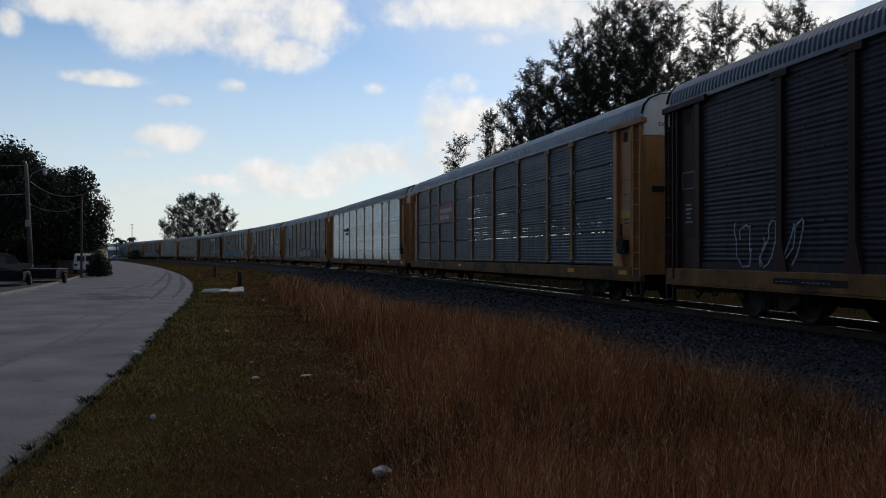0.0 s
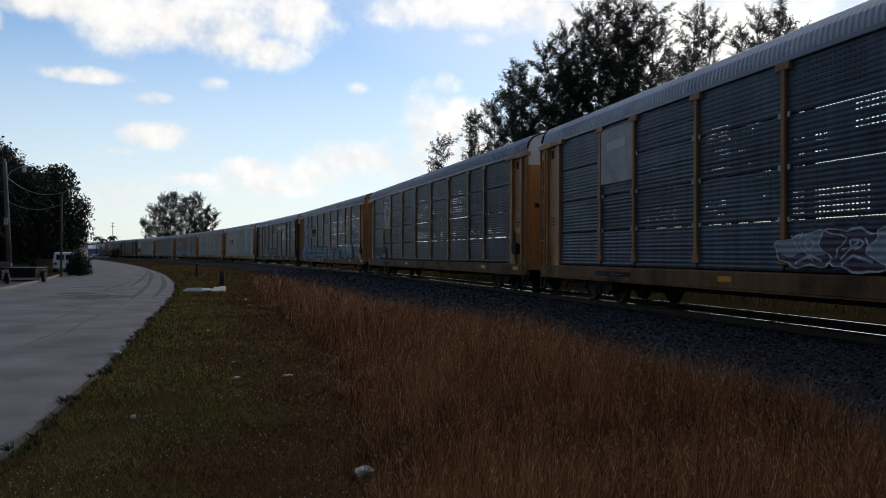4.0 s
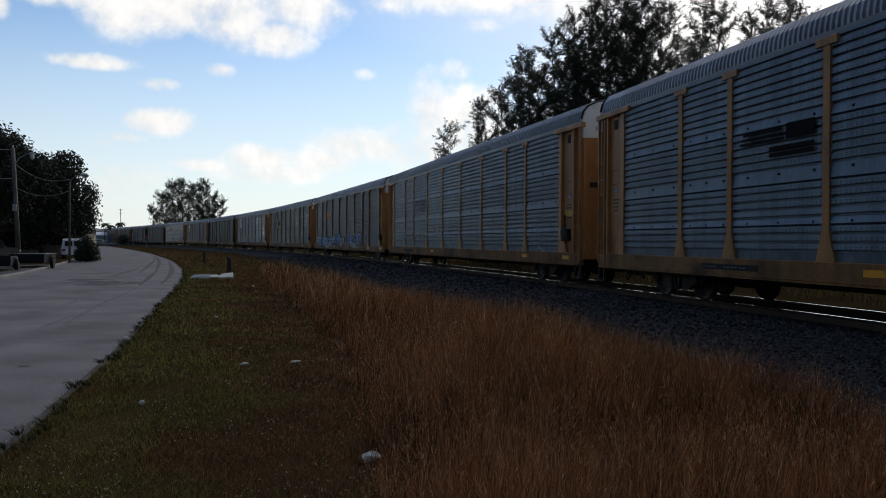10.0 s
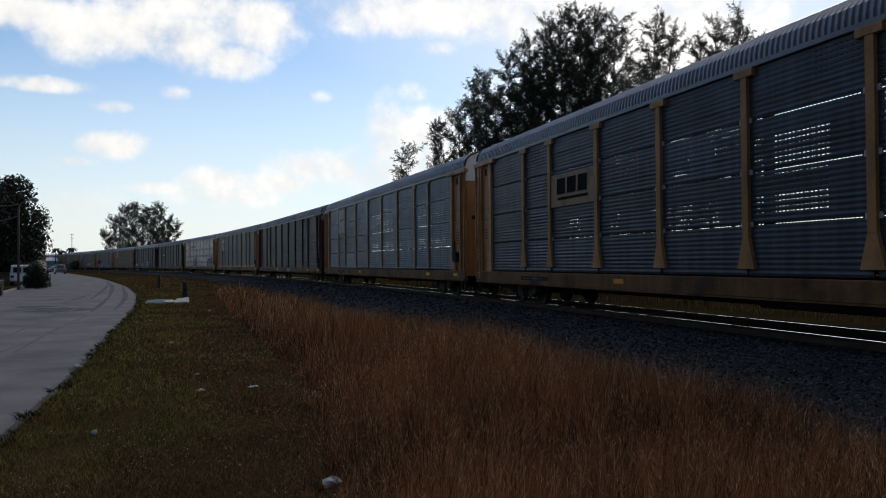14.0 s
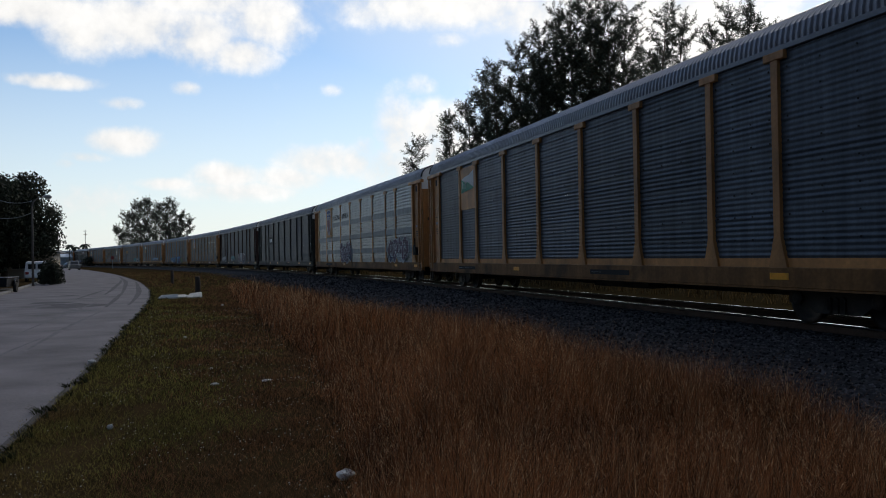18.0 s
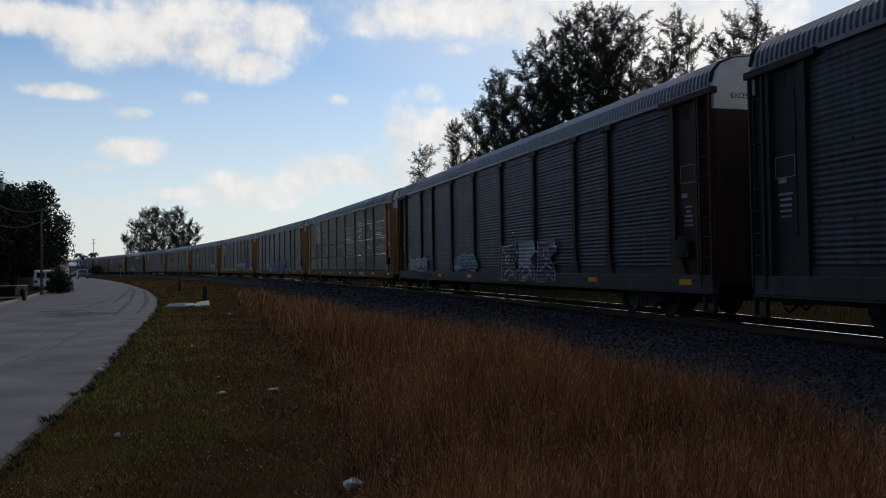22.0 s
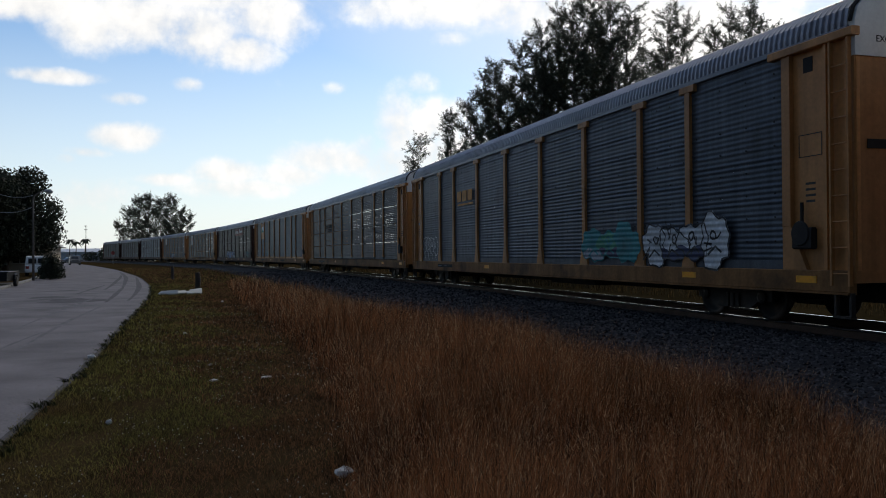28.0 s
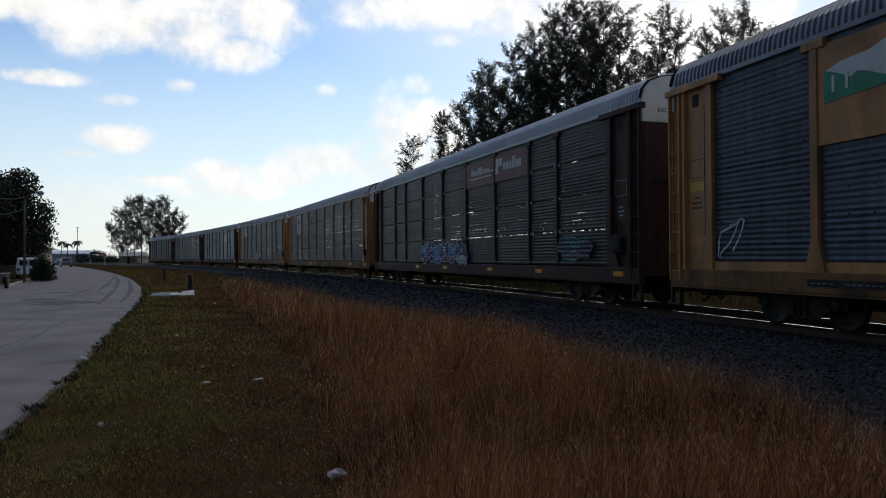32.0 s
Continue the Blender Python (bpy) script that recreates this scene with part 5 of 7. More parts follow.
# ---- things along the road ----
def car_body(length, width, height, hood, cabin0, cabin1, mat, name, label, glassy=True, box=False):
    """A vehicle that faces +x: body from a side outline, wheels, windows, lamps."""
    ob = thing(name, 0, 0, 0, 0, label, "car")
    h0, L = 0.32, length / 2
    belt = height * (0.60 if not box else 0.55)
    out = [(-L, 0.42), (-L + 0.05, h0), (L - 0.05, h0), (L, 0.45), (L - 0.03, hood), (cabin1 + 0.55, hood + 0.05), (cabin1, height - 0.06), (cabin1 - 0.3, height), (cabin0 + 0.3, height), (cabin0, height - 0.07),
           (cabin0 - (0.35 if not box else 0.08), belt), (-L + 0.04, belt - 0.06)]
    g, n = Geo(), len(out)
    for y, k in ((-width / 2, 0), (-width / 2 + 0.12, 1), (width / 2 - 0.12, 1), (width / 2, 0)):
        g.v += [((x if z < belt else x * 0.985), y * (1.0 if z < belt + 0.02 else 0.86), z) if k else (x * 0.985, y * (1.0 if z < belt + 0.02 else 0.90), z * 0.98 + 0.01) for x, z in out]
    for s in range(3):
        for i in range(n):
            a, b = s * n + i, s * n + (i + 1) % n
            g.f.append((a, b, b + n, a + n))
    g.f += [tuple(range(n - 1, -1, -1)), tuple(range(3 * n, 4 * n))]
    part("body", g, mat, ob)
    for sx in (-L + 0.78, L - 0.82):
        for sy in (-1, 1):
            w = part("wheel", Geo().lathe_y([(0.20, -0.10), (0.31, -0.10), (0.33, -0.06), (0.33, 0.06), (0.31, 0.10), (0.20, 0.10)], 0, 0, 18), RUBBER, ob)
            w.matrix_basis = pose(sx, sy * (width / 2 - 0.10), 0.33)
            part("rim", Geo().lathe_y([(0.05, -0.112), (0.19, -0.105), (0.19, 0.105), (0.05, 0.112)], 0, 0, 14), POLE_METAL, w)
    wy = width / 2 * 0.93
    for sy in (-1, 1):
        m = (cabin0 + cabin1) / 2
        for x0, x1 in ((cabin0 + 0.02, m - 0.06), (m + 0.06, cabin1 + 0.1)):
            y0 = sy * wy
            part("side_window", Geo().add([(x0, y0 * 1.02, belt + 0.06), (x1 + 0.12, y0 * 1.02, belt + 0.06), (x1 - 0.1, y0 * 0.965, height - 0.16), (x0 + 0.1, y0 * 0.965, height - 0.16)] + [(x0, y0 * 0.98, belt + 0.06), (x1 + 0.12, y0 * 0.98, belt + 0.06), (x1 - 0.1, y0 * 0.925, height - 0.16), (x0 + 0.1, y0 * 0.925, height - 0.16)],
                                           [(0, 1, 2, 3), (7, 6, 5, 4), (0, 4, 5, 1), (1, 5, 6, 2), (2, 6, 7, 3), (3, 7, 4, 0)]), GLASS, ob)
    r = -L - 0.012 if box else cabin0 - 0.28
    if box:
        for sy in (-1, 1):
            part("rear_window", Geo().box(r - 0.02, r + 0.08, min(sy * 0.08, sy * 0.66), max(sy * 0.08, sy * 0.66), belt + 0.14, height - 0.22), GLASS, ob)
    else:
        part("rear_window", Geo().add([(cabin0 - 0.34, -0.6, belt + 0.05), (cabin0 - 0.34, 0.6, belt + 0.05), (cabin0 - 0.02, 0.52, height - 0.12), (cabin0 - 0.02, -0.52, height - 0.12)] + [(cabin0 - 0.28, -0.6, belt + 0.05), (cabin0 - 0.28, 0.6, belt + 0.05), (cabin0 + 0.04, 0.52, height - 0.12), (cabin0 + 0.04, -0.52, height - 0.12)],
                                       [(0, 1, 2, 3), (7, 6, 5, 4), (0, 4, 5, 1), (1, 5, 6, 2), (2, 6, 7, 3), (3, 7, 4, 0)]), GLASS, ob)
    part("windscreen", Geo().add([(cabin1 + 0.52, -0.66, hood + 0.1), (cabin1 + 0.52, 0.66, hood + 0.1), (cabin1 + 0.06, 0.56, height - 0.1), (cabin1 + 0.06, -0.56, height - 0.1)] + [(cabin1 + 0.46, -0.66, hood + 0.08), (cabin1 + 0.46, 0.66, hood + 0.08), (cabin1, 0.56, height - 0.12), (cabin1, -0.56, height - 0.12)],
                                  [(3, 2, 1, 0), (4, 5, 6, 7), (0, 1, 5, 4), (1, 2, 6, 5), (2, 3, 7, 6), (3, 0, 4, 7)]), GLASS, ob)
    for sy in (-1, 1):
        y0, y1 = sorted((sy * (width / 2 - 0.32), sy * (width / 2 - 0.06)))
        part("tail_lamp", Geo().box(-L - 0.02, -L + 0.06, y0, y1, belt - 0.32, belt - 0.1), LAMP_RED, ob)
        part("head_lamp", Geo().box(L - 0.08, L + 0.015, y0, y1, hood - 0.26, hood - 0.1), LENS, ob)
    part("rear_bumper", Geo().box(-L - 0.08, -L + 0.05, -width / 2 + 0.08, width / 2 - 0.08, 0.38, 0.56, 0.03), mat if not box else CAR_WHITE, ob)
    return ob


def utility_trailer(x, y, turn, label, length=3.4, rail=False):
    ob = thing("utility_trailer", x, y, 0, turn, label, "trailer", "trailers on the driveway")
    L = length / 2
    # dark trailer, coloured nearer black still: the trees' shade is put into the colour
    part("bed", Geo().box(-L, L, -0.85, 0.85, 0.34, 0.46, 0.02), CAR_DARK, ob)
    for y0, y1 in ((-0.86, -0.80), (0.80, 0.86)):
        part("side_board", Geo().box(-L, L, y0, y1, 0.46, 0.80, 0.01), CAR_DARK, ob)
    for x0 in (-L, L - 0.06):
        part("end_board", Geo().box(x0, x0 + 0.06, -0.80, 0.80, 0.46, 0.80), CAR_DARK, ob)
    for sy in (-0.98, 0.98):
        part("wheel", Geo().lathe_y([(0.14, sy - 0.09), (0.28, sy - 0.09), (0.30, sy), (0.28, sy + 0.09), (0.14, sy + 0.09)], 0, 0.30, 16), RUBBER, ob)
        part("mudguard", Geo().tube([(-0.38, sy, 0.42), (-0.28, sy, 0.64), (0, sy, 0.72), (0.28, sy, 0.64), (0.38, sy, 0.42)], 0.06, 6), CAR_DARK, ob)
    part("drawbar", Geo().tube([(L, 0.5, 0.38), (L + 1.0, 0, 0.40)], 0.04, 6).tube([(L, -0.5, 0.38), (L + 1.0, 0, 0.40)], 0.04, 6), GRIME, ob)
    if rail:
        # the cover is pale; its dark colour here stands for the trees' shade
        part("cover_edge", Geo().box(-L * 0.9, L * 0.9, -0.9, 0.9, 0.80, 0.86, 0.02), GRIME, ob, "cover edge coloured dark as in tree shade")


def house():
    ob = thing("house", -46, 88, 0, 18, "single-storey beige house under dark trees", "house")
    part("wall", Geo().box(-8, 8, -5, -4.75, 0, 2.7), WALL, ob)
    part("wall", Geo().box(-8, 8, 4.75, 5, 0, 2.7), WALL, ob)
    for x in (-8, 7.75):
        part("wall", Geo().box(x, x + 0.25, -4.75, 4.75, 0, 2.7), WALL, ob)
    roof = part("roof", Geo().add([(-8.7, -5.7, 2.65), (8.7, -5.7, 2.65), (8.7, 5.7, 2.65), (-8.7, 5.7, 2.65), (-4.2, 0, 4.4), (4.2, 0, 4.4)], [(0, 1, 5, 4), (2, 3, 4, 5), (1, 2, 5), (3, 0, 4), (3, 2, 1, 0)]), TILE, ob)
    part("fascia", Geo().box(-8.72, 8.72, -5.76, -5.70, 2.52, 2.70), BOARD, roof)
    for x in (-5.2, 1.2, 5.0):
        w = part("window", Geo().box(x - 0.75, x + 0.75, -5.07, -5.0, 0.95, 2.15), BOARD, ob)
        part("pane", Geo().box(x - 0.66, x - 0.03, -5.09, -5.075, 1.03, 2.07), GLASS, w)
        part("pane", Geo().box(x + 0.03, x + 0.66, -5.09, -5.075, 1.03, 2.07), GLASS, w)
    part("door", Geo().box(-2.4, -1.45, -5.06, -5.0, 0.05, 2.1), BLACK, ob)


def far_buildings():
    ob = thing("warehouse", -121.5, 300, 0, 22, "long low pale blue metal building far beyond the road", "building")
    part("wall", Geo().box(-9, 9, -4, 4, 0, 3.3), SHED, ob)
    part("roof", Geo().add([(-9.4, -4.4, 3.3), (9.4, -4.4, 3.3), (9.4, 4.4, 3.3), (-9.4, 4.4, 3.3), (-9.4, 0, 4.6), (9.4, 0, 4.6)], [(0, 1, 5, 4), (2, 3, 4, 5), (1, 2, 5), (3, 0, 4), (3, 2, 1, 0)]), ROOF["white"], ob)
    for x in (-6, -1, 4):
        part("door", Geo().box(x - 1.2, x + 1.2, -4.06, -4.0, 0, 2.6), SIGN_PALE, ob)
    ob = thing("small_house", -81, 252, 0, -20, "small pale house with a light sloping roof beyond the crossing", "house")
    part("wall", Geo().box(-3.2, 3.2, -2.6, 2.6, 0, 2.3), WALL, ob)
    part("roof", Geo().add([(-3.8, -3.2, 2.25), (3.8, -3.2, 2.25), (3.8, 3.2, 2.25), (-3.8, 3.2, 2.25), (-3.8, 0, 3.6), (3.8, 0, 3.6)], [(0, 1, 5, 4), (2, 3, 4, 5), (1, 2, 5), (3, 0, 4), (3, 2, 1, 0)]), BOARD, ob)
    part("door", Geo().box(-0.45, 0.45, -2.66, -2.6, 0, 2.0), BLACK, ob)
    # sign at the crossing
    ob = thing("crossing_sign", -64.2, 180, 0, 0, "reddish round sign on a thin post by the crossing", "road sign")
    part("post", Geo().tube([(0, 0, 0), (0, 0, 2.6)], 0.05, 8), POLE_METAL, ob)
    part("sign_face", Geo().prism([(0.42 * math.cos(a * math.pi / 4 + 0.39), 2.35 + 0.42 * math.sin(a * math.pi / 4 + 0.39)) for a in range(8)], -0.08, -0.05), SIGN_RED, ob)
    for x, y, h in ((-110.9, 285, 12.6),):
        ob = thing("utility_pole", x, y, 0, 25, "thin distant wooden utility pole with cross-arms", "utility pole", "distant utility poles")
        part("pole", Geo().tube([(0, 0, 0), (0, 0, h)], [0.13, 0.09], 8), POLE_WOOD, ob)
        for z in (h - 0.3, h - 1.5):
            part("cross_arm", Geo().box(-0.55, 0.55, -0.06, 0.06, z - 0.07, z + 0.07), POLE_WOOD, ob)


def street_things():
    lamp = thing("street_lamp", -25.6, 56.6, 0, -8, "grey metal street lamp with a curved arm", "street lamp")
    arc = [(0, 0, 0), (0, 0, 5.55)] + [(0.9 * (1 - math.cos(a)), 0, 5.55 + 0.62 * math.sin(a)) for a in (0.3, 0.6, 0.9, 1.2, 1.5)]
    part("pole", Geo().tube(arc, [0.085, 0.07, 0.055, 0.05, 0.045, 0.045, 0.04], 10), POLE_WOOD, lamp, smooth=True)
    head = part("lamp_head", Geo().tube([(0.80, 0, 6.18), (0.95, 0, 6.20), (1.25, 0, 6.17), (1.42, 0, 6.13)], [0.05, 0.13, 0.15, 0.06], 12), POLE_METAL, lamp)
    part("lens", Geo().tube([(0.98, 0, 6.12), (1.2, 0, 6.04), (1.36, 0, 6.08)], [0.08, 0.11, 0.05], 10), LENS, head)
    pole = thing("utility_pole", -30.6, 58.6, 0, -6, "tall grey wooden utility pole with a street lamp", "utility pole")
    part("pole", Geo().tube([(0.45, 0, 0), (0, 0, 8.3)], [0.19, 0.13], 10), POLE_WOOD, pole, smooth=True)
    part("lamp_arm", Geo().tube([(0.1, 0, 7.0), (0.5, 0, 7.6), (1.1, 0, 7.85), (1.35, 0, 7.85)], 0.035, 8), POLE_METAL, pole)
    h = part("lamp_head", Geo().tube([(1.25, 0, 7.9), (1.45, 0, 7.86), (1.6, 0, 7.8)], [0.06, 0.12, 0.10], 10), POLE_METAL, pole)
    part("globe", Geo().tube([(1.47, 0, 7.8), (1.47, 0, 7.6), (1.47, 0, 7.45)], [0.13, 0.17, 0.07], 12), LENS, h)
    part("notice_board", Geo().box(0.12, 0.42, -0.25, -0.21, 3.7, 4.2), BOARD, pole, "small pale board on the pole")
    part("insulator", Geo().tube([(0, 0, 8.3), (0, 0, 8.5)], [0.05, 0.07], 8), LENS, pole)

    def wire(a, b, sag):
        a, b = Vector(a), Vector(b)
        pts = [a.lerp(b, t) - Vector((0, 0, sag * 4 * t * (1 - t))) for t in [i / 12 for i in range(13)]]
        tagged(part("overhead_wire", Geo().tube(pts, 0.022, 5), CAR_DARK if sag < 0.2 else POLE_METAL, None), "thin sagging overhead wire between poles", "wire", "overhead wires")

    wire((-30.6, 58.6, 5.55), (-25.6, 56.6, 5.1), 0.55)
    wire((-30.6, 58.6, 7.3), (-25.6, 56.6, 5.9), 0.6)
    wire((-30.6, 58.6, 8.2), (-52, 52, 8.6), 0.5)
    wire((-30.6, 58.6, 6.1), (-52, 52, 6.3), 0.5)
    van = car_body(4.8, 1.85, 1.74, 1.05, -2.15, 1.1, CAR_WHITE, "white_van", "white van with dark rear windows parked by the road", box=True)
    van.matrix_basis = pose(-32.1, 71.8, 0.0, 0, 0, 113)
    van["category"] = "van"
    utility_trailer(-21.9, 40.2, 112, "low dark utility trailer on the driveway", 3.2)
    utility_trailer(-22.6, 45.5, 105, "low dark utility trailer with a pale cover", 3.4, True)
    pick = car_body(5.2, 1.9, 1.72, 1.08, -0.6, 1.0, CAR_DARK, "dark_pickup", "dark pickup truck parked under the trees")
    pick.matrix_basis = pose(-28.6, 50.5, 0.0, 0, 0, 75)
    # driveway
    g = Geo()
    ys = np.linspace(33, 52, 20)
    for y in ys:
        a, b = road_at(y, 7.36), road_at(y, 13.5)
        g.v += [(a[0], a[1], 0.12), (b[0], b[1], 0.05)]
    g.f = [(2 * i + 1, 2 * i, 2 * i + 2, 2 * i + 3) for i in range(19)]
    tagged(part("driveway", g, KERB, None), "pale concrete driveway beside the road", "driveway", kind="structure")
    fence = thing("board_fence", -24.8, 38.0, 0, 15, "dark wooden board fence beside the driveway", "fence")
    for i in range(16):
        part("board", Geo().box(-3.4 + i * 0.22, -3.2 + i * 0.22, -0.012, 0.012, 0.08, 1.5 - 0.04 * (i % 3)), TIE, fence)
    for x in (-3.4, -1.6, 0.2):
        part("post", Geo().box(x - 0.05, x + 0.05, 0.014, 0.11, 0, 1.55), TIE, fence)
    # verge: stub posts, broken boards, litter
    for x, y, h, r in ((-16.2, 56.8, 0.92, 0.11), (-10.05, 39.5, 0.80, 0.13)):
        st = thing("stub_post", x, y, 0, 10, "short dark weathered wooden stub post in the grass", "post", "stub posts")
        part("timber", Geo().tube([(0, 0, -0.1), (0.02, 0, h * 0.6), (0.0, 0.01, h), (0.0, 0.01, h + 0.03)], [r, r * 0.98, r * 0.92, r * 0.7], 9), TIE, st)
    rnd = random.Random(5)
    for x, y, w, d, h, tn in ((-9.75, 34.9, 0.85, 0.5, 0.10, 15), (-9.95, 34.4, 0.9, 0.18, 0.16, -12), (-8.95, 34.8, 0.62, 0.55, 0.20, 8), (-9.4, 35.3, 1.1, 0.3, 0.07, 24)):
        b = thing("broken_board", x, y, 0.0, tn, "broken pale board lying in the grass", "board", "broken boards in the grass")
        part("sheet", Geo().add([(-w / 2, -d / 2, 0.0), (w / 2, -d / 2, 0.02), (w / 2 - 0.08, d / 2, h), (-w / 2 + 0.05, d / 2, h * 0.7), (-w / 2, -d / 2, 0.05), (w / 2, -d / 2, 0.07), (w / 2 - 0.08, d / 2, h + 0.05), (-w / 2 + 0.05, d / 2, h * 0.7 + 0.05)],
                                [(3, 2, 1, 0), (4, 5, 6, 7), (0, 1, 5, 4), (1, 2, 6, 5), (2, 3, 7, 6), (3, 0, 4, 7)]), BOARD, b)

    def crumple(name, x, y, w, h, label, turn=0):
        g, nu, nv = Geo(), 10, 6
        for i in range(nv + 1):
            for j in range(nu):
                a, b = 2 * math.pi * j / nu, math.pi * i / nv
                k = 1 + 0.35 * noise.noise(Vector((math.cos(a) * 2 + x * 3, math.sin(a) * 2, b * 2))) + rnd.uniform(-0.12, 0.12)
                g.v.append((math.cos(a) * math.sin(b) * w / 2 * k, math.sin(a) * math.sin(b) * w * 0.3 * k, h / 2 + math.cos(b) * h / 2 * k))
        for i in range(nv):
            for j in range(nu):
                a, b = i * nu + j, i * nu + (j + 1) % nu
                g.f.append((a, b, b + nu, a + nu))
        ob = part(name, g, LITTER, None)
        ob.matrix_basis = pose(x, y, 0.0, 0, 0, turn)
        return tagged(ob, label, "litter", "litter in the grass")

    crumple("plastic_bag", -0.46, 5.95, 0.15, 0.08, "crumpled white plastic bag at the edge of the tall grass", 35)
    for x, y, w, h in ((-2.90, 8.0, 0.09, 0.07), (-2.49, 10.6, 0.15, 0.05), (-1.85, 10.85, 0.24, 0.04), (-5.02, 13.1, 0.18, 0.11), (-4.6, 17.0, 0.12, 0.07), (-2.9, 12.1, 0.09, 0.05), (-6.4, 28.5, 0.14, 0.09), (-9.3, 46.0, 0.25, 0.12)):
        crumple("paper_scrap", x, y, w * 0.72, h * 0.72, "small pale scrap of litter in the verge", rnd.uniform(0, 90))


house()
far_buildings()
street_things()
PARKED = car_body(4.5, 1.78, 1.46, 0.95, -1.2, 0.5, CAR_SILVER, "distant_car", "grey car standing at the far end of the road")
PARKED.matrix_basis = pose(-85.4, 210, 0, 0, 0, 40)
SUV = car_body(4.7, 1.9, 1.78, 1.08, -1.9, 0.6, CAR_TAN, "distant_suv", "tan estate car that drives up and stops on the road")
SUV.matrix_basis = pose(-103, 236, 0, 0, 0, -65)

# ---- plants ----
def blades(name, spots, mat, label, category, sides=5):
    """Many grass blades: spots are rows of x, y, z, height, width, lean x, lean y."""
    p = np.asarray(spots, float)
    n = len(p)
    rng = np.random.RandomState(len(p))
    a = rng.uniform(0, np.pi, n)
    dx, dy = np.cos(a) * p[:, 4], np.sin(a) * p[:, 4]
    v = np.empty((n, 5, 3))
    for k, (f, sgn, wide) in enumerate(((0, -1, 1), (0, 1, 1), (0.55, 1, 0.8), (0.55, -1, 0.8), (1, 0, 0))):
        v[:, k, 0] = p[:, 0] + sgn * wide * dx + p[:, 5] * f * f
        v[:, k, 1] = p[:, 1] + sgn * wide * dy + p[:, 6] * f * f
        v[:, k, 2] = p[:, 2] + p[:, 3] * (f if f < 1 else 0.98)
    me = bpy.data.meshes.new(name)
    base = (np.arange(n) * 5)[:, None]
    quads, tris = base + [0, 1, 2, 3], base + [3, 2, 4]
    me.vertices.add(n * 5)
    me.vertices.foreach_set("co", v.ravel())
    loops = np.concatenate([quads, tris], 1).ravel()
    me.loops.add(len(loops))
    me.loops.foreach_set("vertex_index", loops)
    starts = (np.arange(n) * 7)[:, None] + [0, 4]
    me.polygons.add(n * 2)
    me.polygons.foreach_set("loop_start", starts.ravel())
    me.update(calc_edges=True)
    me.validate()
    me.materials.append(mat)
    return tagged(new(name, me), label, category, kind="stuff")


FIELD_LEFT = [(2.0, -0.15), (5.5, -0.30), (7.4, -0.52), (9.9, -0.90), (13.3, -1.5), (15.8, -2.2), (21.6, -3.8), (33, -6.8), (48.7, -10.6), (70, -17)]


def field_left(y):
    return np.interp(y, *zip(*FIELD_LEFT))


_side_s = np.arange(-40, 110, 0.5)
_side_xy = np.array([track(s)[:2] for s in _side_s])


def from_track(x, y):
    """How far a point lies to the left of the track's middle."""
    i = np.argmin((_side_xy[:, 0][None] - x[:, None]) ** 2 + (_side_xy[:, 1][None] - y[:, None]) ** 2, 1)
    return np.hypot(_side_xy[i, 0] - x, _side_xy[i, 1] - y) * np.sign(_side_xy[i, 0] - x)


def clumpy(x, y, scale, seed=0.0):
    return np.array([noise.noise(Vector((a * scale + seed, b * scale, seed))) for a, b in zip(x, y)])


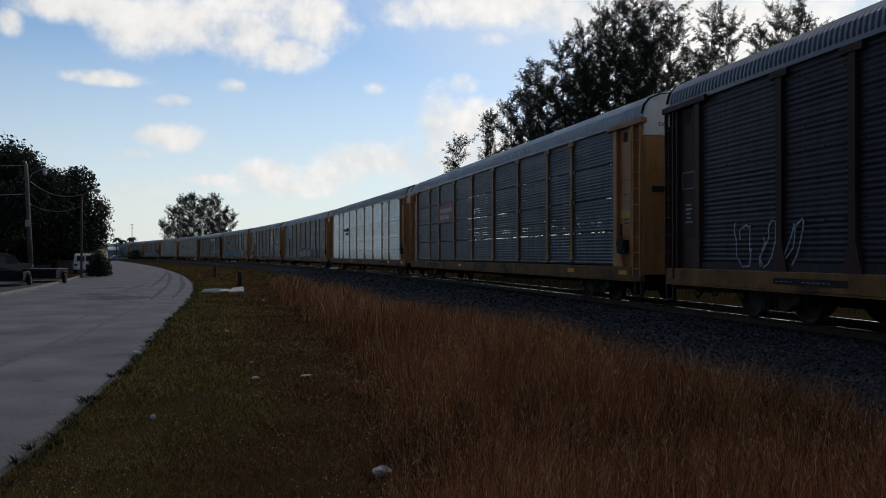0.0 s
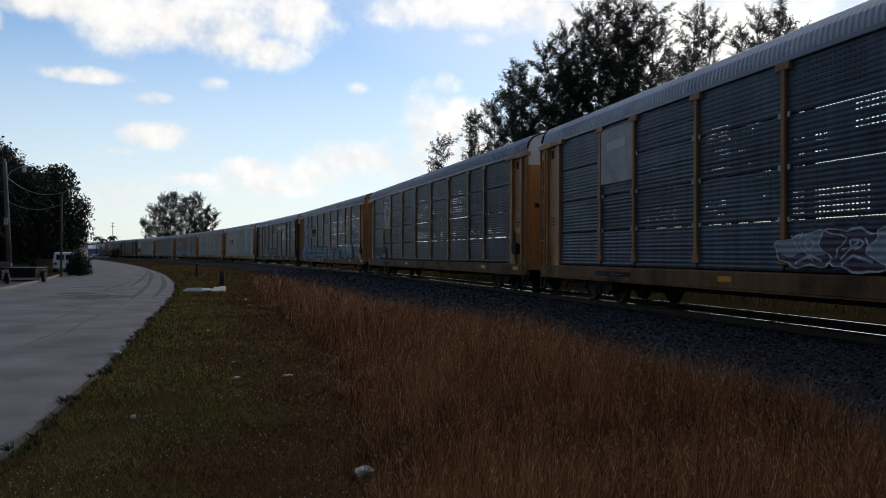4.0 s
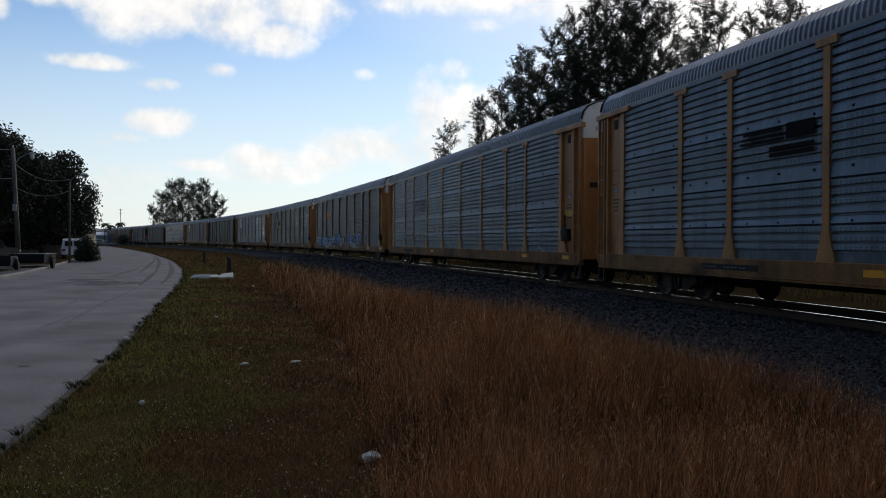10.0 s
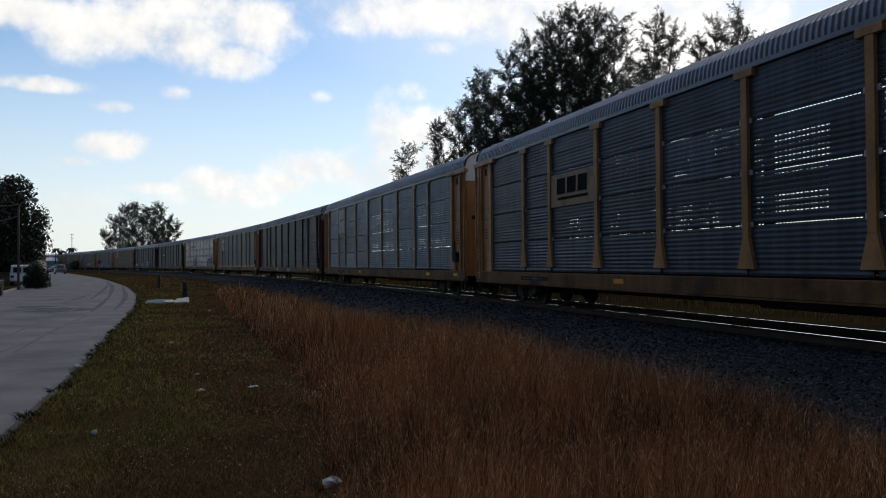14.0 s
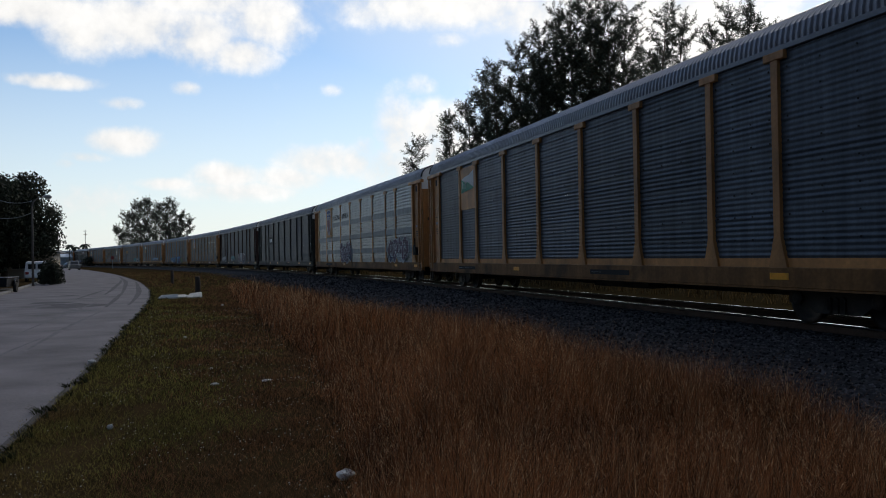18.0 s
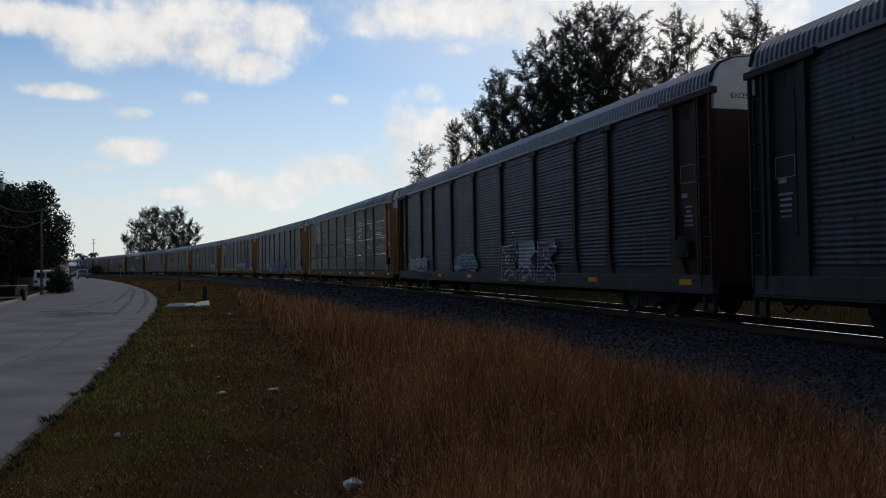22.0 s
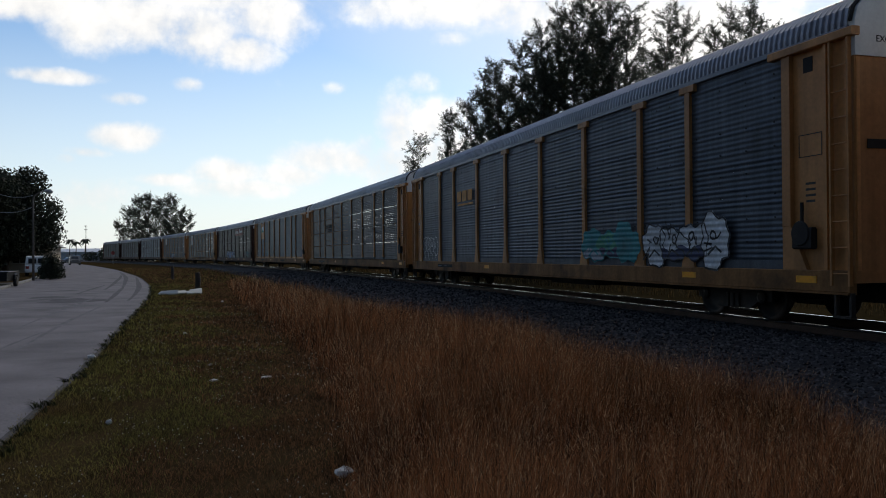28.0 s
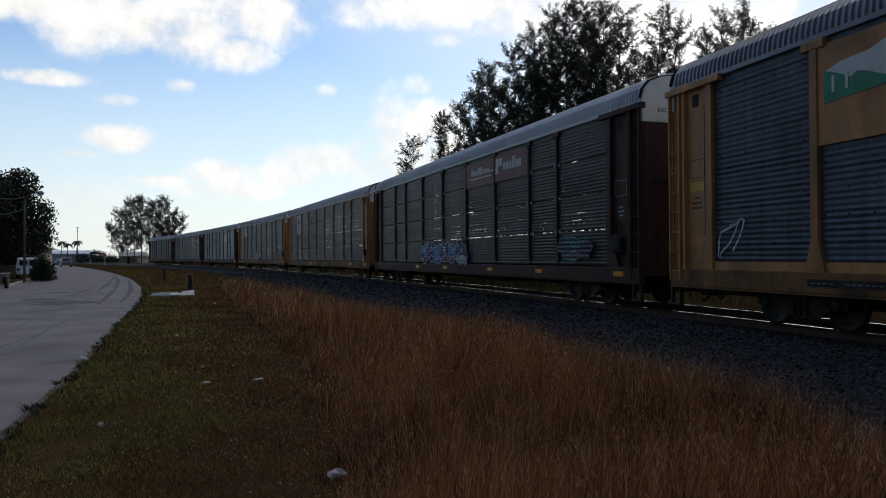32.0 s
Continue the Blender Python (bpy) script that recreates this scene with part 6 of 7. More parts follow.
def tall_grass():
    rng = np.random.RandomState(11)
    rows, heads = [], []
    for y0, y1, n, w in ((2.2, 5, 22000, 0.0012), (5, 8, 48000, 0.0013), (8, 12, 46000, 0.0018), (12, 18, 36000, 0.0028), (18, 28, 28000, 0.0048), (28, 48, 18000, 0.010)):
        y = rng.uniform(y0, y1, n * 2)
        left = field_left(y)
        x = left - 1.5 + rng.uniform(0, 1, n * 2) * (np.minimum(12, y * 0.75 + 2.0) - left + 1.5)
        edge = left + 0.28 * clumpy(x * 0, y, 0.8, 3.0) - rng.exponential(0.09, n * 2)
        d = from_track(x, y)
        far = np.interp(y, [0, 12, 25, 40, 48], [6.0, 6.0, 7.2, 8.2, 9.0]) + 0.5 * clumpy(x, y, 0.5, 7.0)
        ok = (x > edge) & (d > far) & (rng.uniform(0, 1, n * 2) < 0.72 + 0.9 * clumpy(x, y, 1.3, 9.0))
        soft = left - 0.05
        x, y, d, soft, far = (q[ok][:n] for q in (x, y, d, soft, far))
        m = len(x)
        c = clumpy(x, y, 0.45, 1.0)
        h = (0.53 + 0.36 * c + 0.14 * clumpy(x, y, 2.4, 2.0) + rng.normal(0, 0.12, m)) * np.clip(0.42 + (x - soft) * 1.0, 0.14, 1) * np.clip(0.6 + (d - far) * 0.5, 0.55, 1)
        h = np.clip(h, 0.07, 1.0)
        lean = rng.normal(0, 0.14, (m, 2)) + np.array([0.03, 0.0])
        rows.append(np.column_stack([x, y, np.zeros(m), h, w * rng.uniform(0.6, 1.3, m), lean * (0.5 + h[:, None])]))
        tips = rng.uniform(0, 1, m) < 0.12
        st = rng.uniform(0, 1, m) < (0.075 if y1 <= 12 else 0.12 if y1 <= 18 else 0.26)
        heads.append(np.column_stack([x[st], y[st], np.zeros(st.sum()), h[st] * 1.08, w * 0.6 * np.ones(st.sum()), lean[st] * (0.5 + h[st, None])]))
        # small spikelets along the upper part of some stems
        for _ in range(5 if y1 <= 12 else 2 if y1 <= 18 else 0):
            k = (rng.uniform(0, 1, m) < 0.5) & tips
            f = rng.uniform(0.55, 0.98, k.sum())
            bend = lean[k] * (0.5 + h[k, None]) * (f * f)[:, None]
            heads.append(np.column_stack([x[k] + bend[:, 0], y[k] + bend[:, 1], h[k] * f, rng.uniform(0.015, 0.045, k.sum()), w * rng.uniform(0.5, 1.1, k.sum()), rng.normal(0, 0.03, (k.sum(), 2))]))
    blades("tall_dry_grass", np.concatenate(rows), DRY, "tall dry reddish-brown grass beside the railway", "grass")
    blades("straw_seed_heads", np.concatenate(heads), STRAW, "pale straw seed heads among the dry grass", "grass")


def verge_grass():
    rng = np.random.RandomState(12)
    rows, brown = [], []
    for y0, y1, n, w, hm in ((3.6, 6, 34000, 0.0017, 0.032), (6, 9, 36000, 0.0022, 0.034), (9, 14, 28000, 0.0036, 0.038), (14, 24, 18000, 0.007, 0.045), (24, 48, 22000, 0.0085, 0.055)):
        y = rng.uniform(y0, y1, n)
        road = np.array([road_edge(q) for q in np.linspace(y0, y1, 60)])
        lo = np.interp(y, np.linspace(y0, y1, 60), road) + 0.02 - 0.10 * np.clip(clumpy(x=y * 0, y=y, scale=2.2, seed=4.0) * 2.2 + clumpy(x=y * 0, y=y, scale=7.0, seed=6.0) + 0.3, 0, 1.6)
        hi = field_left(y) + 0.3
        x = lo + rng.uniform(0, 1, n) * (hi - lo)
        c = clumpy(x, y, 1.6, 5.0)
        h = np.clip(hm + 0.03 * c + 0.02 * clumpy(x, y, 5.0, 3.0) + rng.normal(0, 0.015, n), 0.015, 0.16)
        keep = rng.uniform(0, 1, n) < 0.55 + 0.8 * c + 0.25
        x, y, h = x[keep], y[keep], h[keep]
        m = len(x)
        row = np.column_stack([x, y, np.zeros(m), h, w * rng.uniform(0.6, 1.3, m), rng.normal(0, 0.035, (m, 2))])
        u = ((x - lo[keep]) / (hi - lo)[keep]) * 1.25 + 0.75 * clumpy(x, y, 0.55, 8.0) + 0.35 * c[keep] + rng.normal(0, 0.2, m)
        rows.append(row[u < 0.62])
        brown.append(row[u >= 0.62])
    # brown low growth between the field and the track farther on
    y = rng.uniform(30, 110, 22000)
    x = field_left(np.minimum(y, 60)) - (y > 60) * (y - 60) * 0.36 + rng.uniform(-6, 8, 22000)
    d = from_track(x, y)
    ok = (d > 5.0) & (x > np.array([road_edge(q) for q in y]) + 0.4)
    x, y = x[ok], y[ok]
    m = len(x)
    rows.append(np.column_stack([x, y, np.zeros(m), rng.uniform(0.04, 0.11, m), rng.uniform(0.006, 0.012, m) * (1 + y / 60), rng.normal(0, 0.06, (m, 2))]))
    low = rows.pop()
    rows.append(low[::3])
    brown.append(low[1::3])
    brown.append(low[2::3])
    blades("brown_verge_grass", np.concatenate(brown), BROWN_LAWN, "short dry brown grass in patches on the verge", "grass")
    blades("verge_grass", np.concatenate(rows), LAWN, "short patchy green and brown verge grass", "grass")
    # weeds hanging over the kerb
    rows = []
    for y in np.concatenate([rng.uniform(4.6, 9, 26), rng.uniform(9, 20, 46), rng.uniform(20, 42, 60)]):
        x0 = road_edge(y) + rng.uniform(-0.03, 0.2)
        k = int(rng.uniform(8, 30))
        r = rng.uniform(0.02, 0.08)
        a = rng.uniform(0, 6.28, k)
        rows.append(np.column_stack([x0 + np.cos(a) * r * 0.5, y + np.sin(a) * r * 0.5, np.full(k, 0.02), rng.uniform(0.02, 0.08, k), rng.uniform(0.0025, 0.005, k) * (1 + y / 25), np.cos(a) * r - 0.05, np.sin(a) * r]))
    blades("kerb_weeds", np.concatenate(rows), WEED, "dark weeds growing along the kerb", "weeds")
    # fine white flowers in the verge
    g = Geo()
    for _ in range(2600):
        y = 4 + 22 * rng.uniform() ** 1.6
        x = road_edge(y) + 0.3 + rng.uniform() * (float(field_left(y)) - road_edge(y) - 0.2)
        if noise.noise(Vector((x * 0.9, y * 0.9, 2.0))) < -0.05:
            continue
        r, z = rng.uniform(0.002, 0.0062) * (1 + y / 22), rng.uniform(0.04, 0.09)
        g.add([(x + r, y, z), (x, y + r, z + 0.003), (x - r, y, z), (x, y - r, z - 0.003), (x, y, z + r)], [(0, 1, 4), (1, 2, 4), (2, 3, 4), (3, 0, 4)])
    tagged(part("small_white_flowers", g, PETAL, None), "tiny white flowers scattered in the verge", "flowers", kind="stuff")


def ballast_stones():
    rng = np.random.RandomState(13)
    octa = np.array([(1, 0, 0), (0, 1, 0), (-1, 0, 0), (0, -1, 0), (0, 0, 1), (0, 0, -1)], float)
    tri = np.array([(0, 1, 4), (1, 2, 4), (2, 3, 4), (3, 0, 4), (1, 0, 5), (2, 1, 5), (3, 2, 5), (0, 3, 5)])
    V, F, k = [], [], 0
    prof = [(-6.4, 0.0), (-5.6, 0.04), (-4.2, 0.09), (-2.6, 0.13), (-1.9, 0.17), (1.9, 0.17)]
    for s0, s1, n, r in ((2, 14, 12000, 0.025), (14, 26, 9000, 0.033), (26, 46, 5500, 0.05), (46, 80, 3000, 0.075)):
        for _ in range(n):
            o = rng.uniform(-6.9, -0.9)
            s = rng.uniform(s0, s1)
            th = np.interp(s, _s, _th)
            x, y = np.interp(s, _s, _x) + o * math.cos(th), np.interp(s, _s, _y) + o * math.sin(th)
            z = np.interp(o, *zip(*prof))
            q = r * rng.uniform(0.55, 1.35)
            v = octa * rng.uniform(0.55, 1.2, (6, 1)) * q * np.array([1.2, 0.9, 0.75])
            a = rng.uniform(0, 6.28)
            c, t = math.cos(a), math.sin(a)
            V.append(np.column_stack([v[:, 0] * c - v[:, 1] * t + x, v[:, 0] * t + v[:, 1] * c + y, v[:, 2] + z + q * 0.2]))
            F.append(tri + k)
            k += 6
    me = bpy.data.meshes.new("ballast_stones")
    me.from_pydata(np.concatenate(V).tolist(), [], np.concatenate(F).tolist())
    me.materials.append(STONE)
    tagged(new("ballast_stones", me), "loose grey crushed stone ballast", "ballast", kind="stuff")


def quads_mesh(name, corners, mat):
    """One mesh of loose four-cornered pieces."""
    n = len(corners)
    me = bpy.data.meshes.new(name)
    me.vertices.add(n * 4)
    me.vertices.foreach_set("co", corners.astype(float).ravel())
    me.loops.add(n * 4)
    me.loops.foreach_set("vertex_index", np.arange(n * 4))
    me.polygons.add(n)
    me.polygons.foreach_set("loop_start", np.arange(n) * 4)
    me.update(calc_edges=True)
    me.materials.append(mat)
    return me


def casuarina(x, y, height, spread, lean, seed, tufts=1.0, grow=1.0, clear=0.2, label="tall dark feathery casuarina tree against the bright sky", group="casuarina trees behind the train"):
    """A slim trunk with rising limbs; each limb carries side shoots clothed in fine drooping needle twigs."""
    rnd, rng = random.Random(seed), np.random.RandomState(seed)
    tree = thing("casuarina_tree", x, y, 0, 0, label, "tree", group)
    path = [(lean[0] * t * t * height + 0.2 * math.sin(4 * t + seed), lean[1] * t * t * height + 0.2 * math.cos(3 * t + seed), t * height * 0.97) for t in [i / 9 for i in range(10)]]
    part("trunk", Geo().tube(path, [0.009 * height * (1 - 0.92 * i / 9) for i in range(10)], 8), BARK, tree, smooth=True)

    def at(t):
        i = min(int(t * 9), 8)
        return Vector(path[i]).lerp(Vector(path[i + 1]), t * 9 - i)

    limbs, shoots = Geo(), []
    count = int(height * 2.3)
    for b in range(count):
        t = clear + (0.985 - clear) * ((b + rnd.random()) / count) ** 0.9
        a = b * 2.4 + rnd.uniform(-0.5, 0.5)
        ln = (spread * (1.03 - t) ** 0.62 + 0.3) * rnd.uniform(0.5, 1.2)
        d = Vector((math.cos(a), math.sin(a), rnd.uniform(0.55, 1.25))).normalized()
        p0, side = at(t), Vector((rnd.gauss(0, .25), rnd.gauss(0, .25), 0))
        pts = [p0 + (d + side * u) * ln * u + Vector((0, 0, 0.22 * ln * u * u)) for u in (0, 0.25, 0.5, 0.75, 1.0)]
        limbs.tube(pts, [0.035 * (1.1 - t) * height / 18 + 0.01 * grow, 0.022, 0.016, 0.01, 0.005], 4, False)
        n = max(4, int(ln * 7.5 * tufts / grow ** 0.6))
        for k in range(n):
            u = 0.15 + 0.85 * (k + rnd.random()) / n
            i = min(int(u * 4), 3)
            p = pts[i].lerp(pts[i + 1], u * 4 - i)
            along = (pts[i + 1] - pts[i]).normalized()
            e = (along * 0.9 + Vector((rnd.gauss(0, .55), rnd.gauss(0, .55), rnd.gauss(0.25, .4)))).normalized()
            shoots.append((*p, *e, rnd.uniform(0.45, 1.05) * grow))
    for k in range(int(5 * tufts)):
        shoots.append((*at(rnd.uniform(0.88, 1.0)), rnd.gauss(0, .35), rnd.gauss(0, .35), 1.0, rnd.uniform(0.5, 1.0) * grow))
    part("branch_work", limbs, BARK, tree)["kind"] = "stuff"
    q = np.repeat(np.array(shoots), 40, 0)
    m = len(q)
    u = rng.uniform(0.0, 1.0, (m, 1))
    p = q[:, :3] + q[:, 3:6] * q[:, 6:7] * u + rng.normal(0, 0.035, (m, 3)) * grow
    d = q[:, 3:6] * 0.75 + rng.normal(0, 0.55, (m, 3)) - np.array([0, 0, 0.18])
    d /= np.linalg.norm(d, axis=1)[:, None]
    size = q[:, 6:7] * rng.uniform(0.22, 0.50, (m, 1)) * (1.15 - 0.5 * u)
    w = np.cross(d, rng.normal(0, 1, (m, 3)))
    w *= 0.021 * grow * rng.uniform(0.7, 1.3, (m, 1)) / np.linalg.norm(w, axis=1)[:, None]
    e = p + d * size - np.array([0, 0, 0.10]) * size
    mid = (p + e) / 2 + np.array([0, 0, 0.05]) * size
    put("crown", quads_mesh("crown", np.stack([p, mid + w, e, mid - w], 1), NEEDLE), tree, None, "feathery dark needle sprays")["kind"] = "stuff"
    return tree


def broadleaf(x, y, height, radius, seed, leaves, label, size=0.37, low=0.10, group="broadleaf trees by the house"):
    rnd = random.Random(seed)
    tree = thing("broadleaf_tree", x, y, 0, 0, label, "tree", group)
    tg = Geo().tube([(0, 0, 0), (0.1, 0.05, height * 0.25), (0.25, -0.1, height * 0.5), (0.1, 0, height * 0.8)], [0.34, 0.27, 0.2, 0.08], 9)
    part("trunk", tg, BARK, tree, smooth=True)
    lobes, limbs = [], Geo()
    for i in range(22):
        a, u = rnd.uniform(0, 6.28), rnd.uniform(0.25, 1.0)
        h = rnd.uniform(low, 0.9)
        rr = radius * math.sqrt(max(0.05, 1 - ((h - 0.5) / 0.62) ** 2))
        c = Vector((math.cos(a) * rr * u * 0.72, math.sin(a) * rr * u * 0.72, height * h))
        lobes.append((c, radius * rnd.uniform(0.26, 0.42)))
        limbs.tube([(0.1, 0, height * 0.22), (c.x * 0.45, c.y * 0.45, height * (0.2 + h * 0.35)), tuple(c)], [0.12, 0.08, 0.02], 6, False)
    lobes.append((Vector((0, 0, height * 0.82)), radius * 0.42))
    part("branch_work", limbs, BARK, tree)["kind"] = "stuff"
    g = Geo()
    for i in range(leaves):
        c, r = lobes[i % len(lobes)]
        d = Vector((rnd.gauss(0, 1), rnd.gauss(0, 1), rnd.gauss(0, 1))).normalized()
        p = c + Vector((d.x, d.y, d.z * 0.85)) * r * (rnd.uniform(0.25, 1.0) ** 0.4) * rnd.uniform(0.85, 1.18)
        if p.z < height * low * 0.6:
            continue
        n = (d + Vector((rnd.gauss(0, .7), rnd.gauss(0, .7), rnd.gauss(0, .7)))).normalized()
        s = n.orthogonal().normalized()
        s.rotate(Matrix.Rotation(rnd.uniform(0, 6.28), 3, n))
        t, q = n.cross(s), size * rnd.uniform(0.55, 1.1)
        g.add([p - s * q * 0.5, p - t * q * 0.28 + n * 0.03, p + s * q * 0.5, p + t * q * 0.28 + n * 0.03], [(0, 1, 2, 3)])
    part("crown", g, LEAF, tree, "dense dark green leaves")["kind"] = "stuff"
    return tree


def bush(x, y, w, d, h, seed, n, label):
    rnd = random.Random(seed)
    ob = thing("bush", x, y, 0, 20, label, "bush", "bushes by the road")
    g, st = Geo(), Geo()
    for i in range(14):
        a = rnd.uniform(0, 6.28)
        st.tube([(0.1 * math.cos(a), 0.1 * math.sin(a), 0), (w * 0.3 * math.cos(a), d * 0.3 * math.sin(a), h * rnd.uniform(0.5, 0.8))], [0.02, 0.006], 5, False)
    part("stems", st, BARK, ob)["kind"] = "stuff"
    for i in range(n):
        dv = Vector((rnd.gauss(0, 1), rnd.gauss(0, 1), abs(rnd.gauss(0, 1)))).normalized()
        k = rnd.uniform(0.3, 1.0) ** 0.4 * (1 + 0.25 * math.sin(5 * math.atan2(dv.y, dv.x) + seed))
        p = Vector((dv.x * w / 2 * k, dv.y * d / 2 * k, 0.1 + dv.z * h * 0.9 * k))
        nn = (dv + Vector((rnd.gauss(0, .8), rnd.gauss(0, .8), rnd.gauss(0, .8)))).normalized()
        s = nn.orthogonal().normalized()
        t, q = nn.cross(s), rnd.uniform(0.05, 0.12)
        g.add([p - s * q, p - t * q * 0.4, p + s * q, p + t * q * 0.4], [(0, 1, 2, 3)])
    part("foliage", g, LEAF, ob)["kind"] = "stuff"


def palm(x, y, h, seed):
    rnd = random.Random(seed)
    ob = thing("palm_tree", x, y, 0, 0, "slim distant palm tree with drooping fronds", "palm tree", "palms by the far building")
    part("trunk", Geo().tube([(0, 0, 0), (0.1, 0, h * 0.5), (0.25, 0, h)], [0.2, 0.15, 0.12], 7), BARK, ob)
    for i in range(13):
        g, a = Geo(), 2 * math.pi * i / 13 + rnd.uniform(-.2, .2)
        up = rnd.uniform(-0.1, 0.9)
        pts = [Vector((0.25 + math.cos(a) * 2.3 * t, math.sin(a) * 2.3 * t, h + up * 1.6 * t - 2.0 * t * t)) for t in (0, .25, .5, .75, 1)]
        w = Vector((-math.sin(a), math.cos(a), 0))
        for k in range(4):
            p, q = pts[k], pts[k + 1]
            r0, r1 = (0.1, 0.32, 0.36, 0.28, 0.04)[k:k + 2]
            g.add([p - w * r0 - Vector((0, 0, r0 * .5)), p, q, q - w * r1 - Vector((0, 0, r1 * .5))], [(0, 1, 2, 3)])
            g.add([p + w * r0 - Vector((0, 0, r0 * .5)), p, q, q + w * r1 - Vector((0, 0, r1 * .5))], [(3, 2, 1, 0)])
        part("frond", g, LEAF, ob)


def far_woods(points, seed, label):
    """A ragged line of distant trees."""
    rnd, g = random.Random(seed), Geo()
    for x, y, r, h in points:
        for _ in range(520):
            d = Vector((rnd.gauss(0, 1), rnd.gauss(0, 1), rnd.gauss(0, 1))).normalized()
            k = rnd.uniform(0.5, 1.1)
            p = Vector((x + d.x * r * k, y + d.y * r * k, h * 0.5 + d.z * h * 0.5 * k))
            if p.z < 0.1:
                continue
            n = (d + Vector((rnd.gauss(0, .6), rnd.gauss(0, .6), rnd.gauss(0, .6)))).normalized()
            s = n.orthogonal().normalized()
            t, q = n.cross(s), rnd.uniform(0.25, 0.5) * (0.5 + h * 0.08)
            g.add([p - s * q, p - t * q * 0.5, p + s * q, p + t * q * 0.5], [(0, 1, 2, 3)])
    tagged(part("distant_trees", g, LEAF, None), label, "trees", kind="stuff")


